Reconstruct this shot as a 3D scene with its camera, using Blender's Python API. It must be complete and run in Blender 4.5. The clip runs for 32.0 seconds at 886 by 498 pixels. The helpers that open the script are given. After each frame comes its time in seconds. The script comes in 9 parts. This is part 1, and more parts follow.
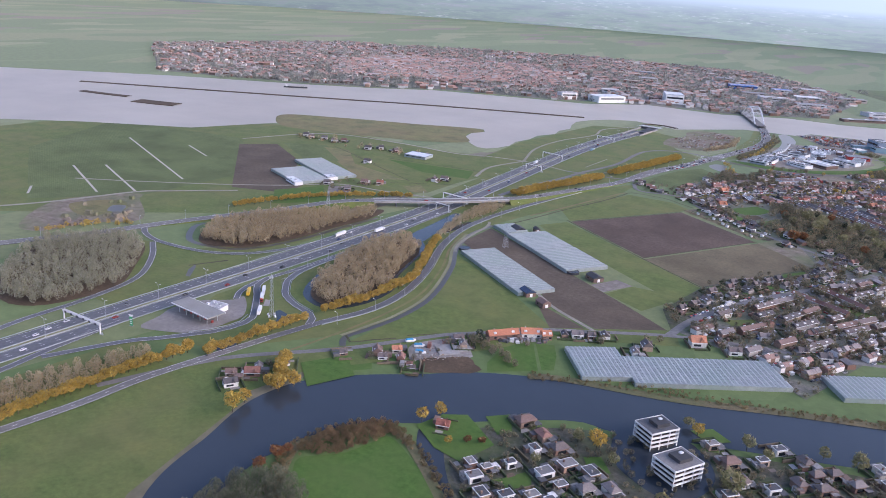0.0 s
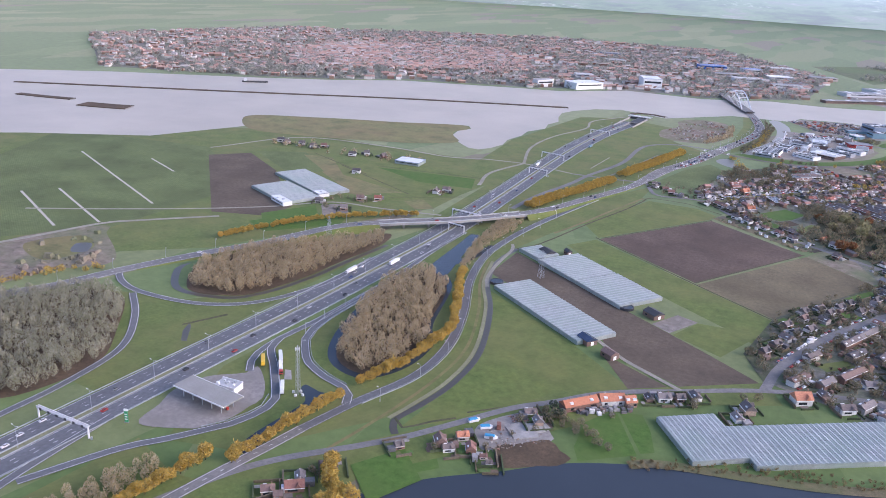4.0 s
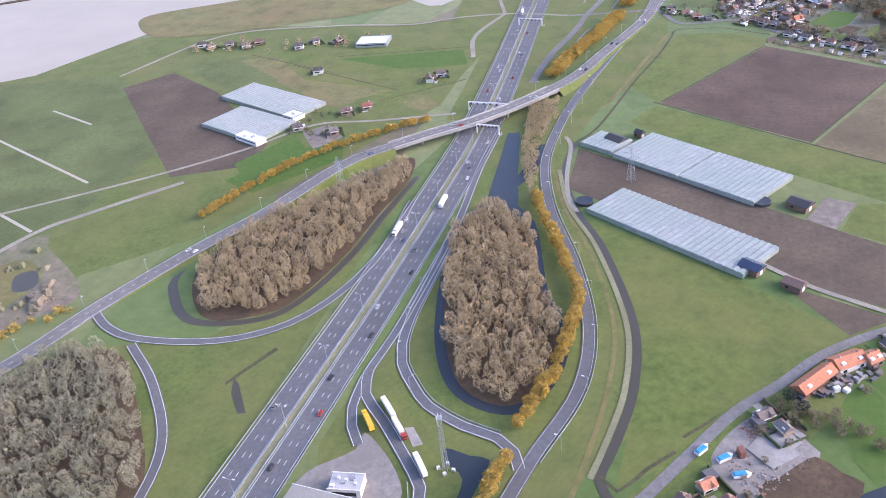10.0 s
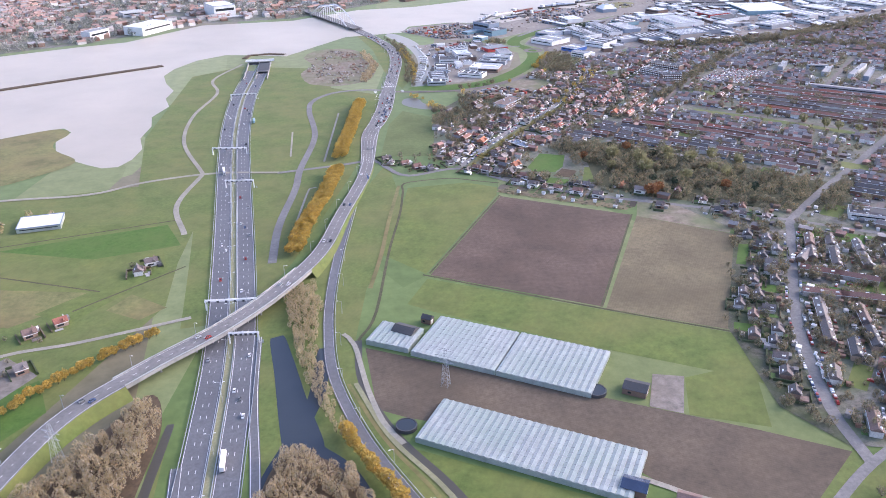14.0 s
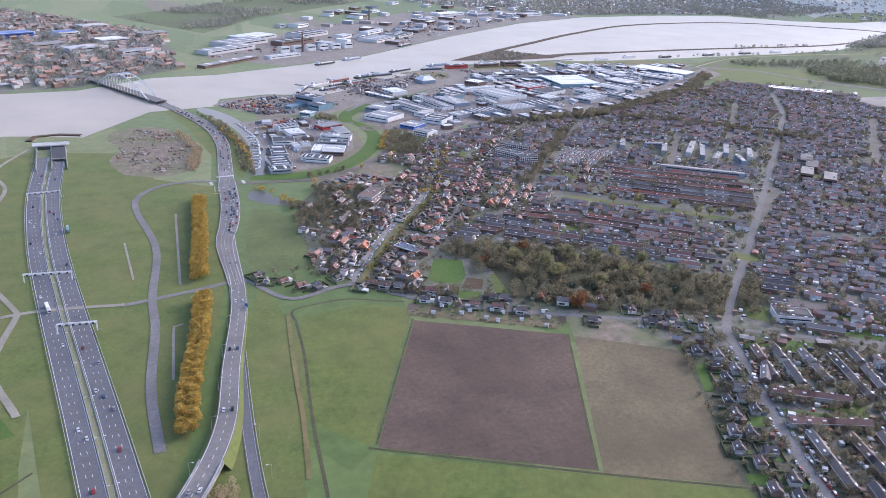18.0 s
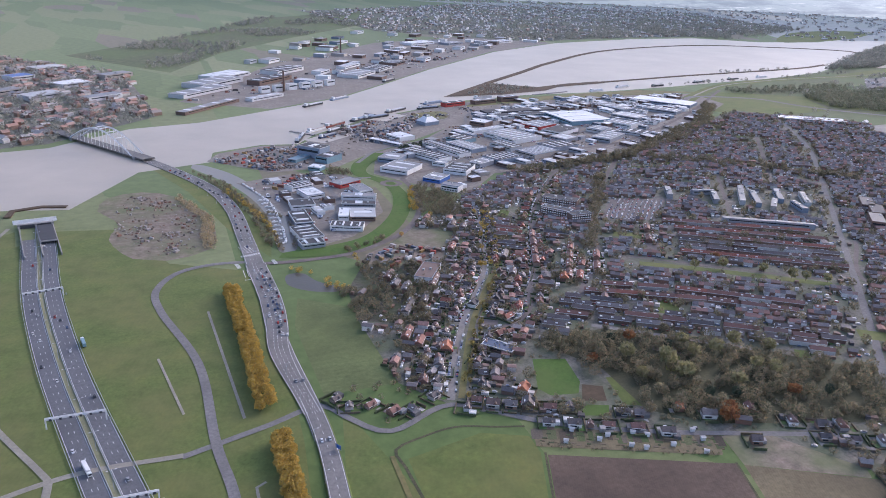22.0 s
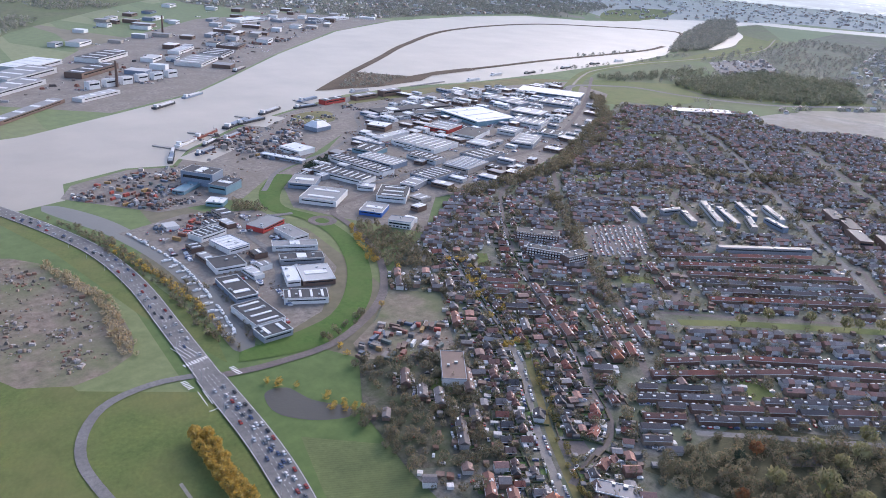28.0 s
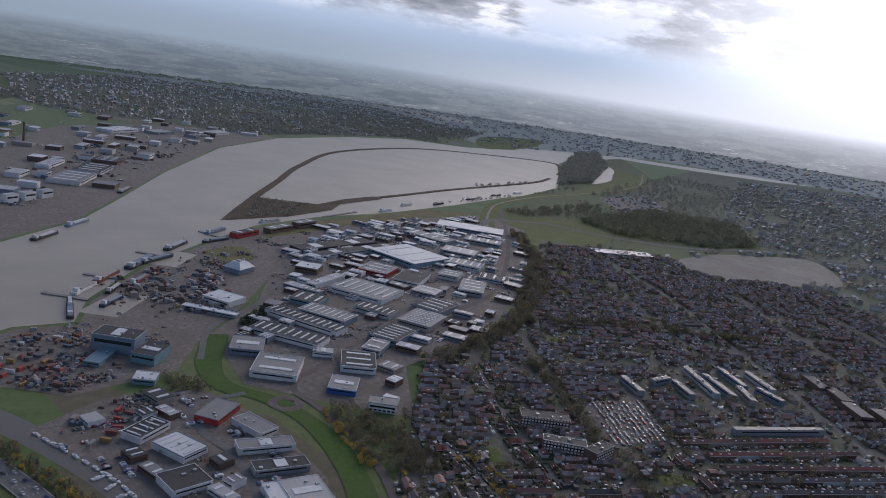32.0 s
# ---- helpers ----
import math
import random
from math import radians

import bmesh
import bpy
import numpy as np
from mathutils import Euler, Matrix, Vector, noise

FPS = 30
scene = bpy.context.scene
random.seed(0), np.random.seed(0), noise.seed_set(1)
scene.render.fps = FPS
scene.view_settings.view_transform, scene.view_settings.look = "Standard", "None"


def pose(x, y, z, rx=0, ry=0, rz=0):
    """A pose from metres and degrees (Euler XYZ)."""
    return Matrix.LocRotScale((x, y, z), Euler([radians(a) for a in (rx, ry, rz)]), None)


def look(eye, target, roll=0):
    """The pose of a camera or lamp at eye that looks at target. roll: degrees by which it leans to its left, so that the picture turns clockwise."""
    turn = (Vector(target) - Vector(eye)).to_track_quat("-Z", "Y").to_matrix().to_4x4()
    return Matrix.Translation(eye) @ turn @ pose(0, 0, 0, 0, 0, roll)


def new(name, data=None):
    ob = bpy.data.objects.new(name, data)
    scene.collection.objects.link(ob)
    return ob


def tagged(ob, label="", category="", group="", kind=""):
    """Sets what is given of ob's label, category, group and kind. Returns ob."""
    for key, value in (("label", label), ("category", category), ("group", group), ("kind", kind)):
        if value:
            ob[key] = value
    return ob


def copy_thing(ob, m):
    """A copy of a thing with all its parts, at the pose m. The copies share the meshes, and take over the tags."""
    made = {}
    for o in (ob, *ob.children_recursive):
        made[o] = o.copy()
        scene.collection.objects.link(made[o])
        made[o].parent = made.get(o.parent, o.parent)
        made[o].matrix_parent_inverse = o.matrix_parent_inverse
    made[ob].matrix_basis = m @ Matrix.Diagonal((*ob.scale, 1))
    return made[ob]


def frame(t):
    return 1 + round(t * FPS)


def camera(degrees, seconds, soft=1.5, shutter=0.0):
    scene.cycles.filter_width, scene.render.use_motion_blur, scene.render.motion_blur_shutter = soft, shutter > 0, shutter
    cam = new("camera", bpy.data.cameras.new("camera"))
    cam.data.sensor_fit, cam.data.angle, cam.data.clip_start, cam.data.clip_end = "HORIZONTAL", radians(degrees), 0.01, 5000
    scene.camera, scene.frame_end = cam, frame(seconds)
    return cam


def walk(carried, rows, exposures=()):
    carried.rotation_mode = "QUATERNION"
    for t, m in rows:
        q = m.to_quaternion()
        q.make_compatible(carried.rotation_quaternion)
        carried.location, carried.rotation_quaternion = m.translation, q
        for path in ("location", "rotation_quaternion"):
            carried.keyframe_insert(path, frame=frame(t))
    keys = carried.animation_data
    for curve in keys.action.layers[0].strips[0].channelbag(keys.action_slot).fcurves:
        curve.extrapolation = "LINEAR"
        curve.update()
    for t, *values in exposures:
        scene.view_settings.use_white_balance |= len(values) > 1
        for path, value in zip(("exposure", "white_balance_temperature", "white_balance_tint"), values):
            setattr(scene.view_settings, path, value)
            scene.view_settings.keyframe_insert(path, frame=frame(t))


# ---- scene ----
cam = camera(58.6, 32.0, 0.9)
METRES, EYE, TILT, LEAN, TURN = 1020.0, 184.0, 0.0, 0.0, 32.0
ROWS = [
    (0.0, 0.00029, 0.00026, 0.00041, 1.310, -18.475, -3.852),
    (0.5, -0.00671, 0.01026, 0.00107, 2.107, -19.630, -3.685),
    (1.0, -0.01362, 0.02050, 0.00181, 2.492, -19.835, -4.228),
    (1.5, -0.02047, 0.03092, 0.00260, 0.871, -18.752, -4.393),
    (2.0, -0.02728, 0.04148, 0.00344, -0.531, -18.686, -4.703),
    (2.5, -0.03405, 0.05214, 0.00429, -0.360, -19.052, -4.313),
    (3.0, -0.04077, 0.06289, 0.00514, -0.538, -19.585, -4.021),
    (3.5, -0.04743, 0.07373, 0.00598, -2.639, -19.340, -3.106),
    (5.5, -0.07317, 0.11803, 0.00910, -3.721, -21.621, -2.742),
    (6.0, -0.07925, 0.12942, 0.00981, -5.332, -22.159, -1.685),
    (6.5, -0.08513, 0.14096, 0.01048, -5.843, -23.564, -0.100),
    (7.0, -0.09079, 0.15269, 0.01113, -5.360, -24.823, 1.494),
    (7.5, -0.09619, 0.16462, 0.01176, -5.907, -26.108, 2.215),
    (8.0, -0.10132, 0.17676, 0.01237, -6.111, -27.893, 3.969),
    (8.5, -0.10615, 0.18914, 0.01297, -7.746, -29.716, 4.589),
    (9.0, -0.11064, 0.20177, 0.01356, -9.196, -30.549, 5.534),
    (9.5, -0.11479, 0.21465, 0.01415, -11.574, -31.669, 6.290),
    (10.0, -0.11858, 0.22780, 0.01474, -14.541, -32.361, 5.781),
    (10.5, -0.12198, 0.24122, 0.01535, -16.683, -33.135, 5.572),
    (11.0, -0.12498, 0.25490, 0.01598, -18.808, -32.257, 4.107),
    (11.5, -0.12757, 0.26886, 0.01664, -22.423, -31.475, 1.990),
    (12.0, -0.12975, 0.28307, 0.01732, -28.045, -29.990, -0.582),
    (12.5, -0.13150, 0.29753, 0.01804, -34.373, -27.289, -1.950),
    (13.0, -0.13283, 0.31223, 0.01880, -37.282, -26.677, -1.059),
    (13.5, -0.13372, 0.32716, 0.01960, -39.472, -26.299, 0.376),
    (15.5, -0.13305, 0.38875, 0.02322, -42.992, -24.610, -0.505),
    (16.0, -0.13184, 0.40451, 0.02423, -46.673, -23.976, -0.565),
    (16.5, -0.13023, 0.42037, 0.02528, -51.548, -22.895, -1.433),
    (17.0, -0.12822, 0.43632, 0.02636, -54.731, -22.220, -2.161),
    (17.5, -0.12582, 0.45232, 0.02746, -56.150, -21.936, -2.458),
    (18.0, -0.12305, 0.46836, 0.02858, -56.981, -22.003, -2.655),
    (18.5, -0.11991, 0.48441, 0.02972, -56.796, -22.378, -2.120),
    (19.0, -0.11640, 0.50047, 0.03085, -57.420, -21.534, -3.180),
    (19.5, -0.11255, 0.51651, 0.03198, -58.462, -21.509, -3.740),
    (20.0, -0.10834, 0.53251, 0.03309, -60.054, -19.812, -2.981),
    (20.5, -0.10380, 0.54848, 0.03418, -61.120, -19.029, -2.226),
    (21.0, -0.09893, 0.56440, 0.03523, -61.550, -18.642, -2.158),
    (21.5, -0.09372, 0.58027, 0.03623, -61.396, -20.244, -2.432),
    (22.0, -0.08818, 0.59608, 0.03717, -61.554, -20.442, -1.941),
    (22.5, -0.08232, 0.61183, 0.03804, -62.650, -21.462, -1.280),
    (23.0, -0.07612, 0.62753, 0.03883, -61.151, -26.905, -0.275),
    (23.5, -0.06960, 0.64319, 0.03954, -61.387, -26.460, -0.576),
    (24.0, -0.06274, 0.65881, 0.04015, -62.865, -27.136, -0.782),
    (24.5, -0.05555, 0.67441, 0.04067, -64.055, -26.985, -0.411),
    (26.5, -0.02331, 0.73679, 0.04171, -69.708, -24.787, -1.319),
    (27.0, -0.01435, 0.75245, 0.04173, -72.025, -24.093, -1.919),
    (27.5, -0.00503, 0.76815, 0.04169, -74.756, -22.849, -3.694),
    (28.0, 0.00466, 0.78389, 0.04159, -76.533, -21.915, -4.151),
    (28.5, 0.01471, 0.79968, 0.04145, -78.244, -21.142, -4.541),
    (29.0, 0.02512, 0.81549, 0.04132, -79.981, -19.575, -6.106),
    (29.5, 0.03588, 0.83132, 0.04123, -81.967, -17.578, -6.910),
    (30.0, 0.04697, 0.84713, 0.04121, -83.385, -16.123, -6.851),
    (30.5, 0.05838, 0.86286, 0.04133, -84.515, -14.888, -7.168),
    (31.0, 0.07006, 0.87847, 0.04164, -86.183, -13.266, -8.436),
    (31.5, 0.08198, 0.89387, 0.04222, -86.809, -12.517, -8.537),
    (32.0, 0.09409, 0.90896, 0.04314, -87.229, -12.828, -8.411),
]
EXPOSURES = [(0.0, 1.02, 5720, 25), (1.0, 1.18, 5740, 26), (2.0, 1.22, 5720, 25), (3.0, 1.22, 5720, 25), (6.0, 1.36, 5780, 26), (7.0, 1.45, 5900, 27), (9.0, 1.66, 5900, 26), (11.0, 1.70, 5920, 26), (13.0, 1.74, 5950, 25), (17.0, 1.43, 5850, 22), (19.0, 1.22, 5850, 22), (20.0, 1.10, 5800, 21), (21.0, 0.95, 5780, 21),
             (22.0, 0.99, 5850, 23), (23.0, 1.09, 5880, 20), (24.0, 1.46, 5900, 20), (27.0, 1.29, 5850, 20), (28.0, 1.11, 5850, 20), (29.0, 0.84, 5850, 20), (30.0, 0.28, 5880, 18), (31.0, -0.26, 5900, 18), (32.0, -0.50, 5950, 18)]
walk(cam, [(t, pose(0, 0, EYE, TILT, LEAN, TURN) @ pose(METRES * x, METRES * y, METRES * z, 90 + pitch, roll, yaw)) for t, x, y, z, yaw, pitch, roll in ROWS], EXPOSURES)

from mathutils import geometry

# ---- light, sky and exposure ----
SUN_AZ, SUN_EL = radians(12), radians(24)          # towards +x, low winter sun behind thin cloud
world = bpy.data.worlds.new("world")
scene.world = world
world.use_nodes = True
wn = world.node_tree.nodes
wl = world.node_tree.links
sky = wn.new("ShaderNodeTexSky")
sky.sky_type = "NISHITA"
sky.sun_disc = False
sky.sun_elevation = SUN_EL
sky.sun_rotation = radians(90) - SUN_AZ
sky.air_density, sky.dust_density = 1.0, 3.0
wl.new(sky.outputs[0], wn["Background"].inputs[0])
wn["Background"].inputs[1].default_value = 0.148
sun = new("sun", bpy.data.lights.new("sun", "SUN"))
sun.data.energy, sun.data.angle, sun.data.color = 0.60, radians(50), (1.0, 0.97, 0.93)
sun.matrix_world = look((0, 0, 500), (-500 * math.cos(SUN_AZ) * math.cos(SUN_EL), -500 * math.sin(SUN_AZ) * math.cos(SUN_EL), 500 - 500 * math.sin(SUN_EL)))

# ---- materials ----
def links(m):
    return m.node_tree.links.new


def base(name):
    m = bpy.data.materials.new(name)
    m.use_nodes = True
    return m, m.node_tree.nodes, links(m), m.node_tree.nodes["Principled BSDF"]


def ramp(n, stops):
    r = n.new("ShaderNodeValToRGB")
    e = r.color_ramp.elements
    while len(e) < len(stops):
        e.new(0.5)
    for k, (p, c) in enumerate(stops):
        e[k].position, e[k].color = p, (*c, 1)
    return r


def noise_tex(n, l, coord, scale, detail=4, rough=0.6):
    t = n.new("ShaderNodeTexNoise")
    t.inputs["Scale"].default_value, t.inputs["Detail"].default_value, t.inputs["Roughness"].default_value = scale, detail, rough
    l(coord, t.inputs["Vector"])
    return t


def mix(n, l, a, b, f, mode="MIX"):
    x = n.new("ShaderNodeMix")
    x.data_type, x.blend_type = "RGBA", mode
    for sock, v in ((x.inputs[0], f), (x.inputs[6], a), (x.inputs[7], b)):
        if isinstance(v, (int, float)):
            sock.default_value = v
        elif isinstance(v, tuple):
            sock.default_value = (*v, 1)
        else:
            l(v, sock)
    return x.outputs[2]


def surface(name, lo, hi, scale=0.2, wide=0.012, third=None, rough=0.9, metal=0.0, bump=0.0, vary=0.25, spec=0.3, sheen=0.0):
    """Two scales of noise: a fine grain between lo and hi, and wide drifts of brightness or towards a third colour."""
    m, n, l, b = base(name)
    geo = n.new("ShaderNodeNewGeometry")
    fine = noise_tex(n, l, geo.outputs["Position"], scale, 11, 0.74)
    r = ramp(n, [(0.34, tuple(c * 0.9 for c in lo)), (0.66, tuple(c * 1.06 for c in hi))])
    l(fine.outputs[0], r.inputs[0])
    big = noise_tex(n, l, geo.outputs["Position"], wide, 3, 0.5)
    f = n.new("ShaderNodeMapRange")
    f.inputs[1].default_value, f.inputs[2].default_value = 0.38, 0.66
    l(big.outputs[0], f.inputs[0])
    k = third or tuple(c * (1 - vary) for c in lo)
    sc = n.new("ShaderNodeMath")
    sc.operation = "MULTIPLY"
    sc.inputs[1].default_value = 0.75 if third else 0.6
    l(f.outputs[0], sc.inputs[0])
    l(mix(n, l, r.outputs[0], k, sc.outputs[0]), b.inputs["Base Color"])
    b.inputs["Roughness"].default_value, b.inputs["Metallic"].default_value = rough, metal
    b.inputs["Specular IOR Level"].default_value = spec
    # sheen pales the surface at grazing angles, in place of haze
    b.inputs["Sheen Weight"].default_value, b.inputs["Sheen Roughness"].default_value = sheen, 0.45
    if bump:
        bp = n.new("ShaderNodeBump")
        bp.inputs["Strength"].default_value, bp.inputs["Distance"].default_value = 0.6, bump
        l(fine.outputs[0], bp.inputs["Height"])
        l(bp.outputs[0], b.inputs["Normal"])
    return m


def palette(name, colours, rough=0.8, island=False, grain=1.5, spec=0.3, metal=0.0, sheen=0.0):
    """One of several real paint or tile colours for each object (or each loose piece), with a fine grain."""
    m, n, l, b = base(name)
    if island:
        src = n.new("ShaderNodeNewGeometry").outputs["Random Per Island"]
    else:
        src = n.new("ShaderNodeObjectInfo").outputs["Random"]
    r = ramp(n, [(k / len(colours), c) for k, c in enumerate(colours)])
    r.color_ramp.interpolation = "CONSTANT"
    l(src, r.inputs[0])
    geo = n.new("ShaderNodeNewGeometry")
    t = noise_tex(n, l, geo.outputs["Position"], grain, 3)
    g = ramp(n, [(0.3, (0.75, 0.75, 0.75)), (0.7, (1.15, 1.12, 1.1))])
    l(t.outputs[0], g.inputs[0])
    l(mix(n, l, r.outputs[0], g.outputs[0], 1.0, "MULTIPLY"), b.inputs["Base Color"])
    b.inputs["Roughness"].default_value, b.inputs["Specular IOR Level"].default_value, b.inputs["Metallic"].default_value = rough, spec, metal
    # sheen here lightens distant pieces as haze would
    b.inputs["Sheen Weight"].default_value, b.inputs["Sheen Roughness"].default_value = sheen, 0.5
    return m


def leafy(m, share=0.45):
    """Thin leaves and twigs that pass part of the light on."""
    n, l = m.node_tree.nodes, links(m)
    b, out = n["Principled BSDF"], n["Material Output"]
    t = n.new("ShaderNodeBsdfTranslucent")
    l(b.inputs["Base Color"].links[0].from_socket, t.inputs[0])
    x = n.new("ShaderNodeMixShader")
    x.inputs[0].default_value = share
    l(b.outputs[0], x.inputs[1])
    l(t.outputs[0], x.inputs[2])
    l(x.outputs[0], out.inputs[0])
    return m


def streaks(m, angle, step, mixf, wobble=1.5):
    """Fine lines along one direction laid over the base colour: furrows, sown rows, mown swaths."""
    n, l, b = m.node_tree.nodes, links(m), m.node_tree.nodes["Principled BSDF"]
    geo = n.new("ShaderNodeNewGeometry")
    mp = n.new("ShaderNodeMapping")
    mp.inputs["Rotation"].default_value[2] = -angle
    l(geo.outputs["Position"], mp.inputs[0])
    w = n.new("ShaderNodeTexWave")
    w.inputs["Scale"].default_value, w.inputs["Distortion"].default_value, w.inputs["Detail"].default_value = 0.314 / step, wobble, 3
    w.bands_direction = "Y"
    l(mp.outputs[0], w.inputs[0])
    old = b.inputs["Base Color"].links[0].from_socket
    g = ramp(n, [(0.2, (0.78, 0.78, 0.78)), (0.8, (1.1, 1.1, 1.1))])
    l(w.outputs[0], g.inputs[0])
    l(mix(n, l, old, g.outputs[0], mixf, "MULTIPLY"), b.inputs["Base Color"])
    return m


def blotches(m, scale, dark, light):
    """Patches a few metres wide, for tufts, wet spots and worn grass."""
    n, l, b = m.node_tree.nodes, links(m), m.node_tree.nodes["Principled BSDF"]
    geo = n.new("ShaderNodeNewGeometry")
    t = noise_tex(n, l, geo.outputs["Position"], scale, 6, 0.62)
    g = ramp(n, [(0.34, dark), (0.5, (1, 1, 1)), (0.68, light)])
    l(t.outputs[0], g.inputs[0])
    l(mix(n, l, b.inputs["Base Color"].links[0].from_socket, g.outputs[0], 1.0, "MULTIPLY"), b.inputs["Base Color"])
    return m


def furrowed(name, lo, hi, angle, step, mixf=0.35, wide=0.02):
    """Ploughed or sown land: fine lines along one direction over mottled soil."""
    return streaks(surface(name, lo, hi, 0.35, wide, vary=0.3, bump=0.2), angle, step, mixf)


def polder():
    """The land out to the horizon: a patchwork of meadows and arable strips, mottled at two scales."""
    m, n, l, b = base("polder_land")
    geo = n.new("ShaderNodeNewGeometry")
    mp = n.new("ShaderNodeMapping")
    mp.inputs["Rotation"].default_value[2] = 0.55
    mp.inputs["Scale"].default_value = (0.011, 0.0032, 1)
    l(geo.outputs["Position"], mp.inputs[0])
    v = n.new("ShaderNodeTexVoronoi")
    v.distance = "CHEBYCHEV"
    v.inputs["Scale"].default_value = 1.0
    l(mp.outputs[0], v.inputs["Vector"])
    r = ramp(n, [(0.0, (0.10, 0.15, 0.045)), (0.4, (0.12, 0.17, 0.055)), (0.62, (0.15, 0.18, 0.07)), (0.84, (0.15, 0.135, 0.085)), (0.92, (0.17, 0.20, 0.085))])
    r.color_ramp.interpolation = "CONSTANT"
    sep = n.new("ShaderNodeSeparateColor")
    l(v.outputs["Color"], sep.inputs[0])
    l(sep.outputs[0], r.inputs[0])
    t = noise_tex(n, l, geo.outputs["Position"], 0.09, 6, 0.7)
    g = ramp(n, [(0.3, (0.72, 0.75, 0.7)), (0.7, (1.12, 1.1, 1.1))])
    l(t.outputs[0], g.inputs[0])
    l(mix(n, l, r.outputs[0], g.outputs[0], 1.0, "MULTIPLY"), b.inputs["Base Color"])
    b.inputs["Roughness"].default_value, b.inputs["Specular IOR Level"].default_value = 0.95, 0.2
    # sheen makes the far land paler, standing in for haze
    b.inputs["Sheen Weight"].default_value, b.inputs["Sheen Roughness"].default_value = 0.14, 0.4
    return m


def water_mat(name, deep, rough, wave):
    m, n, l, b = base(name)
    geo = n.new("ShaderNodeNewGeometry")
    t = noise_tex(n, l, geo.outputs["Position"], 0.01, 4)
    r = ramp(n, [(0.3, deep), (0.7, tuple(c * 1.25 for c in deep))])
    l(t.outputs[0], r.inputs[0])
    l(r.outputs[0], b.inputs["Base Color"])
    b.inputs["Roughness"].default_value, b.inputs["IOR"].default_value = rough, 1.33
    w = noise_tex(n, l, geo.outputs["Position"], 0.45, 3)
    bp = n.new("ShaderNodeBump")
    bp.inputs["Strength"].default_value, bp.inputs["Distance"].default_value = wave, 0.3
    l(w.outputs[0], bp.inputs["Height"])
    l(bp.outputs[0], b.inputs["Normal"])
    return m


def plain(name, c, rough=0.6, metal=0.0, spec=0.4):
    return surface(name, tuple(v * 0.88 for v in c), c, 1.2, 0.15, vary=0.15, rough=rough, metal=metal, spec=spec)


FIELD = radians(-31.5)
M_LAND = polder()
M_MEADOW = surface("meadow_grass", (0.084, 0.116, 0.024), (0.116, 0.154, 0.035), 0.25, 0.016, third=(0.138, 0.142, 0.044), bump=0.05, sheen=0.03)
M_VERGE = surface("verge_grass", (0.086, 0.117, 0.027), (0.118, 0.155, 0.040), 0.4, 0.025, third=(0.138, 0.141, 0.047), sheen=0.03)
M_LAWN = surface("bright_lawn", (0.052, 0.108, 0.016), (0.076, 0.142, 0.025), 0.3, 0.05, third=(0.085, 0.13, 0.03))
M_ROUGH = surface("rough_grass", (0.125, 0.128, 0.042), (0.175, 0.168, 0.060), 0.3, 0.02, third=(0.165, 0.125, 0.055), sheen=0.04)
M_SOIL = furrowed("ploughed_soil", (0.094, 0.066, 0.049), (0.132, 0.096, 0.073), FIELD + radians(90), 1.1, 0.16)
M_SOIL2 = furrowed("green_stubble_soil", (0.135, 0.111, 0.064), (0.18, 0.15, 0.088), FIELD + radians(90), 1.3, 0.16)
M_SOIL3 = furrowed("wet_dark_soil", (0.096, 0.074, 0.052), (0.132, 0.104, 0.074), FIELD, 1.2, 0.16)
M_CROP = furrowed("sown_green_field", (0.105, 0.135, 0.048), (0.14, 0.168, 0.064), FIELD, 1.5)
for grass in (M_MEADOW, M_VERGE):
    blotches(streaks(grass, FIELD + radians(90), 2.6, 0.10, 9.0), 0.06, (0.80, 0.86, 0.78), (1.16, 1.08, 1.04))
blotches(M_ROUGH, 0.05, (0.7, 0.75, 0.7), (1.2, 1.15, 1.1))
blotches(M_CROP, 0.03, (0.8, 0.82, 0.8), (1.12, 1.1, 1.06))
for soil in (M_SOIL, M_SOIL2, M_SOIL3):
    blotches(soil, 0.035, (0.82, 0.82, 0.84), (1.14, 1.12, 1.08))
M_LITTER = surface("leaf_litter", (0.07, 0.05, 0.03), (0.13, 0.09, 0.055), 0.5, 0.05)
M_GARDEN = surface("gardens_and_paving", (0.058, 0.060, 0.041), (0.235, 0.212, 0.186), 0.2, 0.05, third=(0.075, 0.102, 0.042), vary=0.3, sheen=0.05)
M_YARD = surface("concrete_yard", (0.112, 0.099, 0.086), (0.27, 0.238, 0.205), 0.22, 0.04, third=(0.155, 0.13, 0.104), sheen=0.08)
M_ASPHALT = surface("asphalt", (0.105, 0.106, 0.112), (0.150, 0.151, 0.157), 0.6, 0.03, vary=0.15, rough=0.65)
M_OLDROAD = surface("worn_asphalt", (0.155, 0.15, 0.145), (0.225, 0.215, 0.205), 0.5, 0.05, vary=0.2)
M_BRICKROAD = surface("brick_paving", (0.14, 0.12, 0.11), (0.20, 0.17, 0.155), 0.6, 0.05)
M_TRACK = surface("farm_track", (0.25, 0.235, 0.19), (0.34, 0.315, 0.26), 0.5, 0.05)
M_MARK = plain("road_marking", (0.75, 0.75, 0.73))
M_CONC = surface("concrete", (0.26, 0.25, 0.235), (0.36, 0.345, 0.325), 0.4, 0.06, vary=0.25)
M_STEEL = plain("galvanised_steel", (0.5, 0.52, 0.53), 0.45, 0.6)
M_RIVER = water_mat("river_water", (0.325, 0.288, 0.232), 0.38, 0.3)
M_DARKW = water_mat("still_dark_water", (0.032, 0.040, 0.049), 0.14, 0.12)
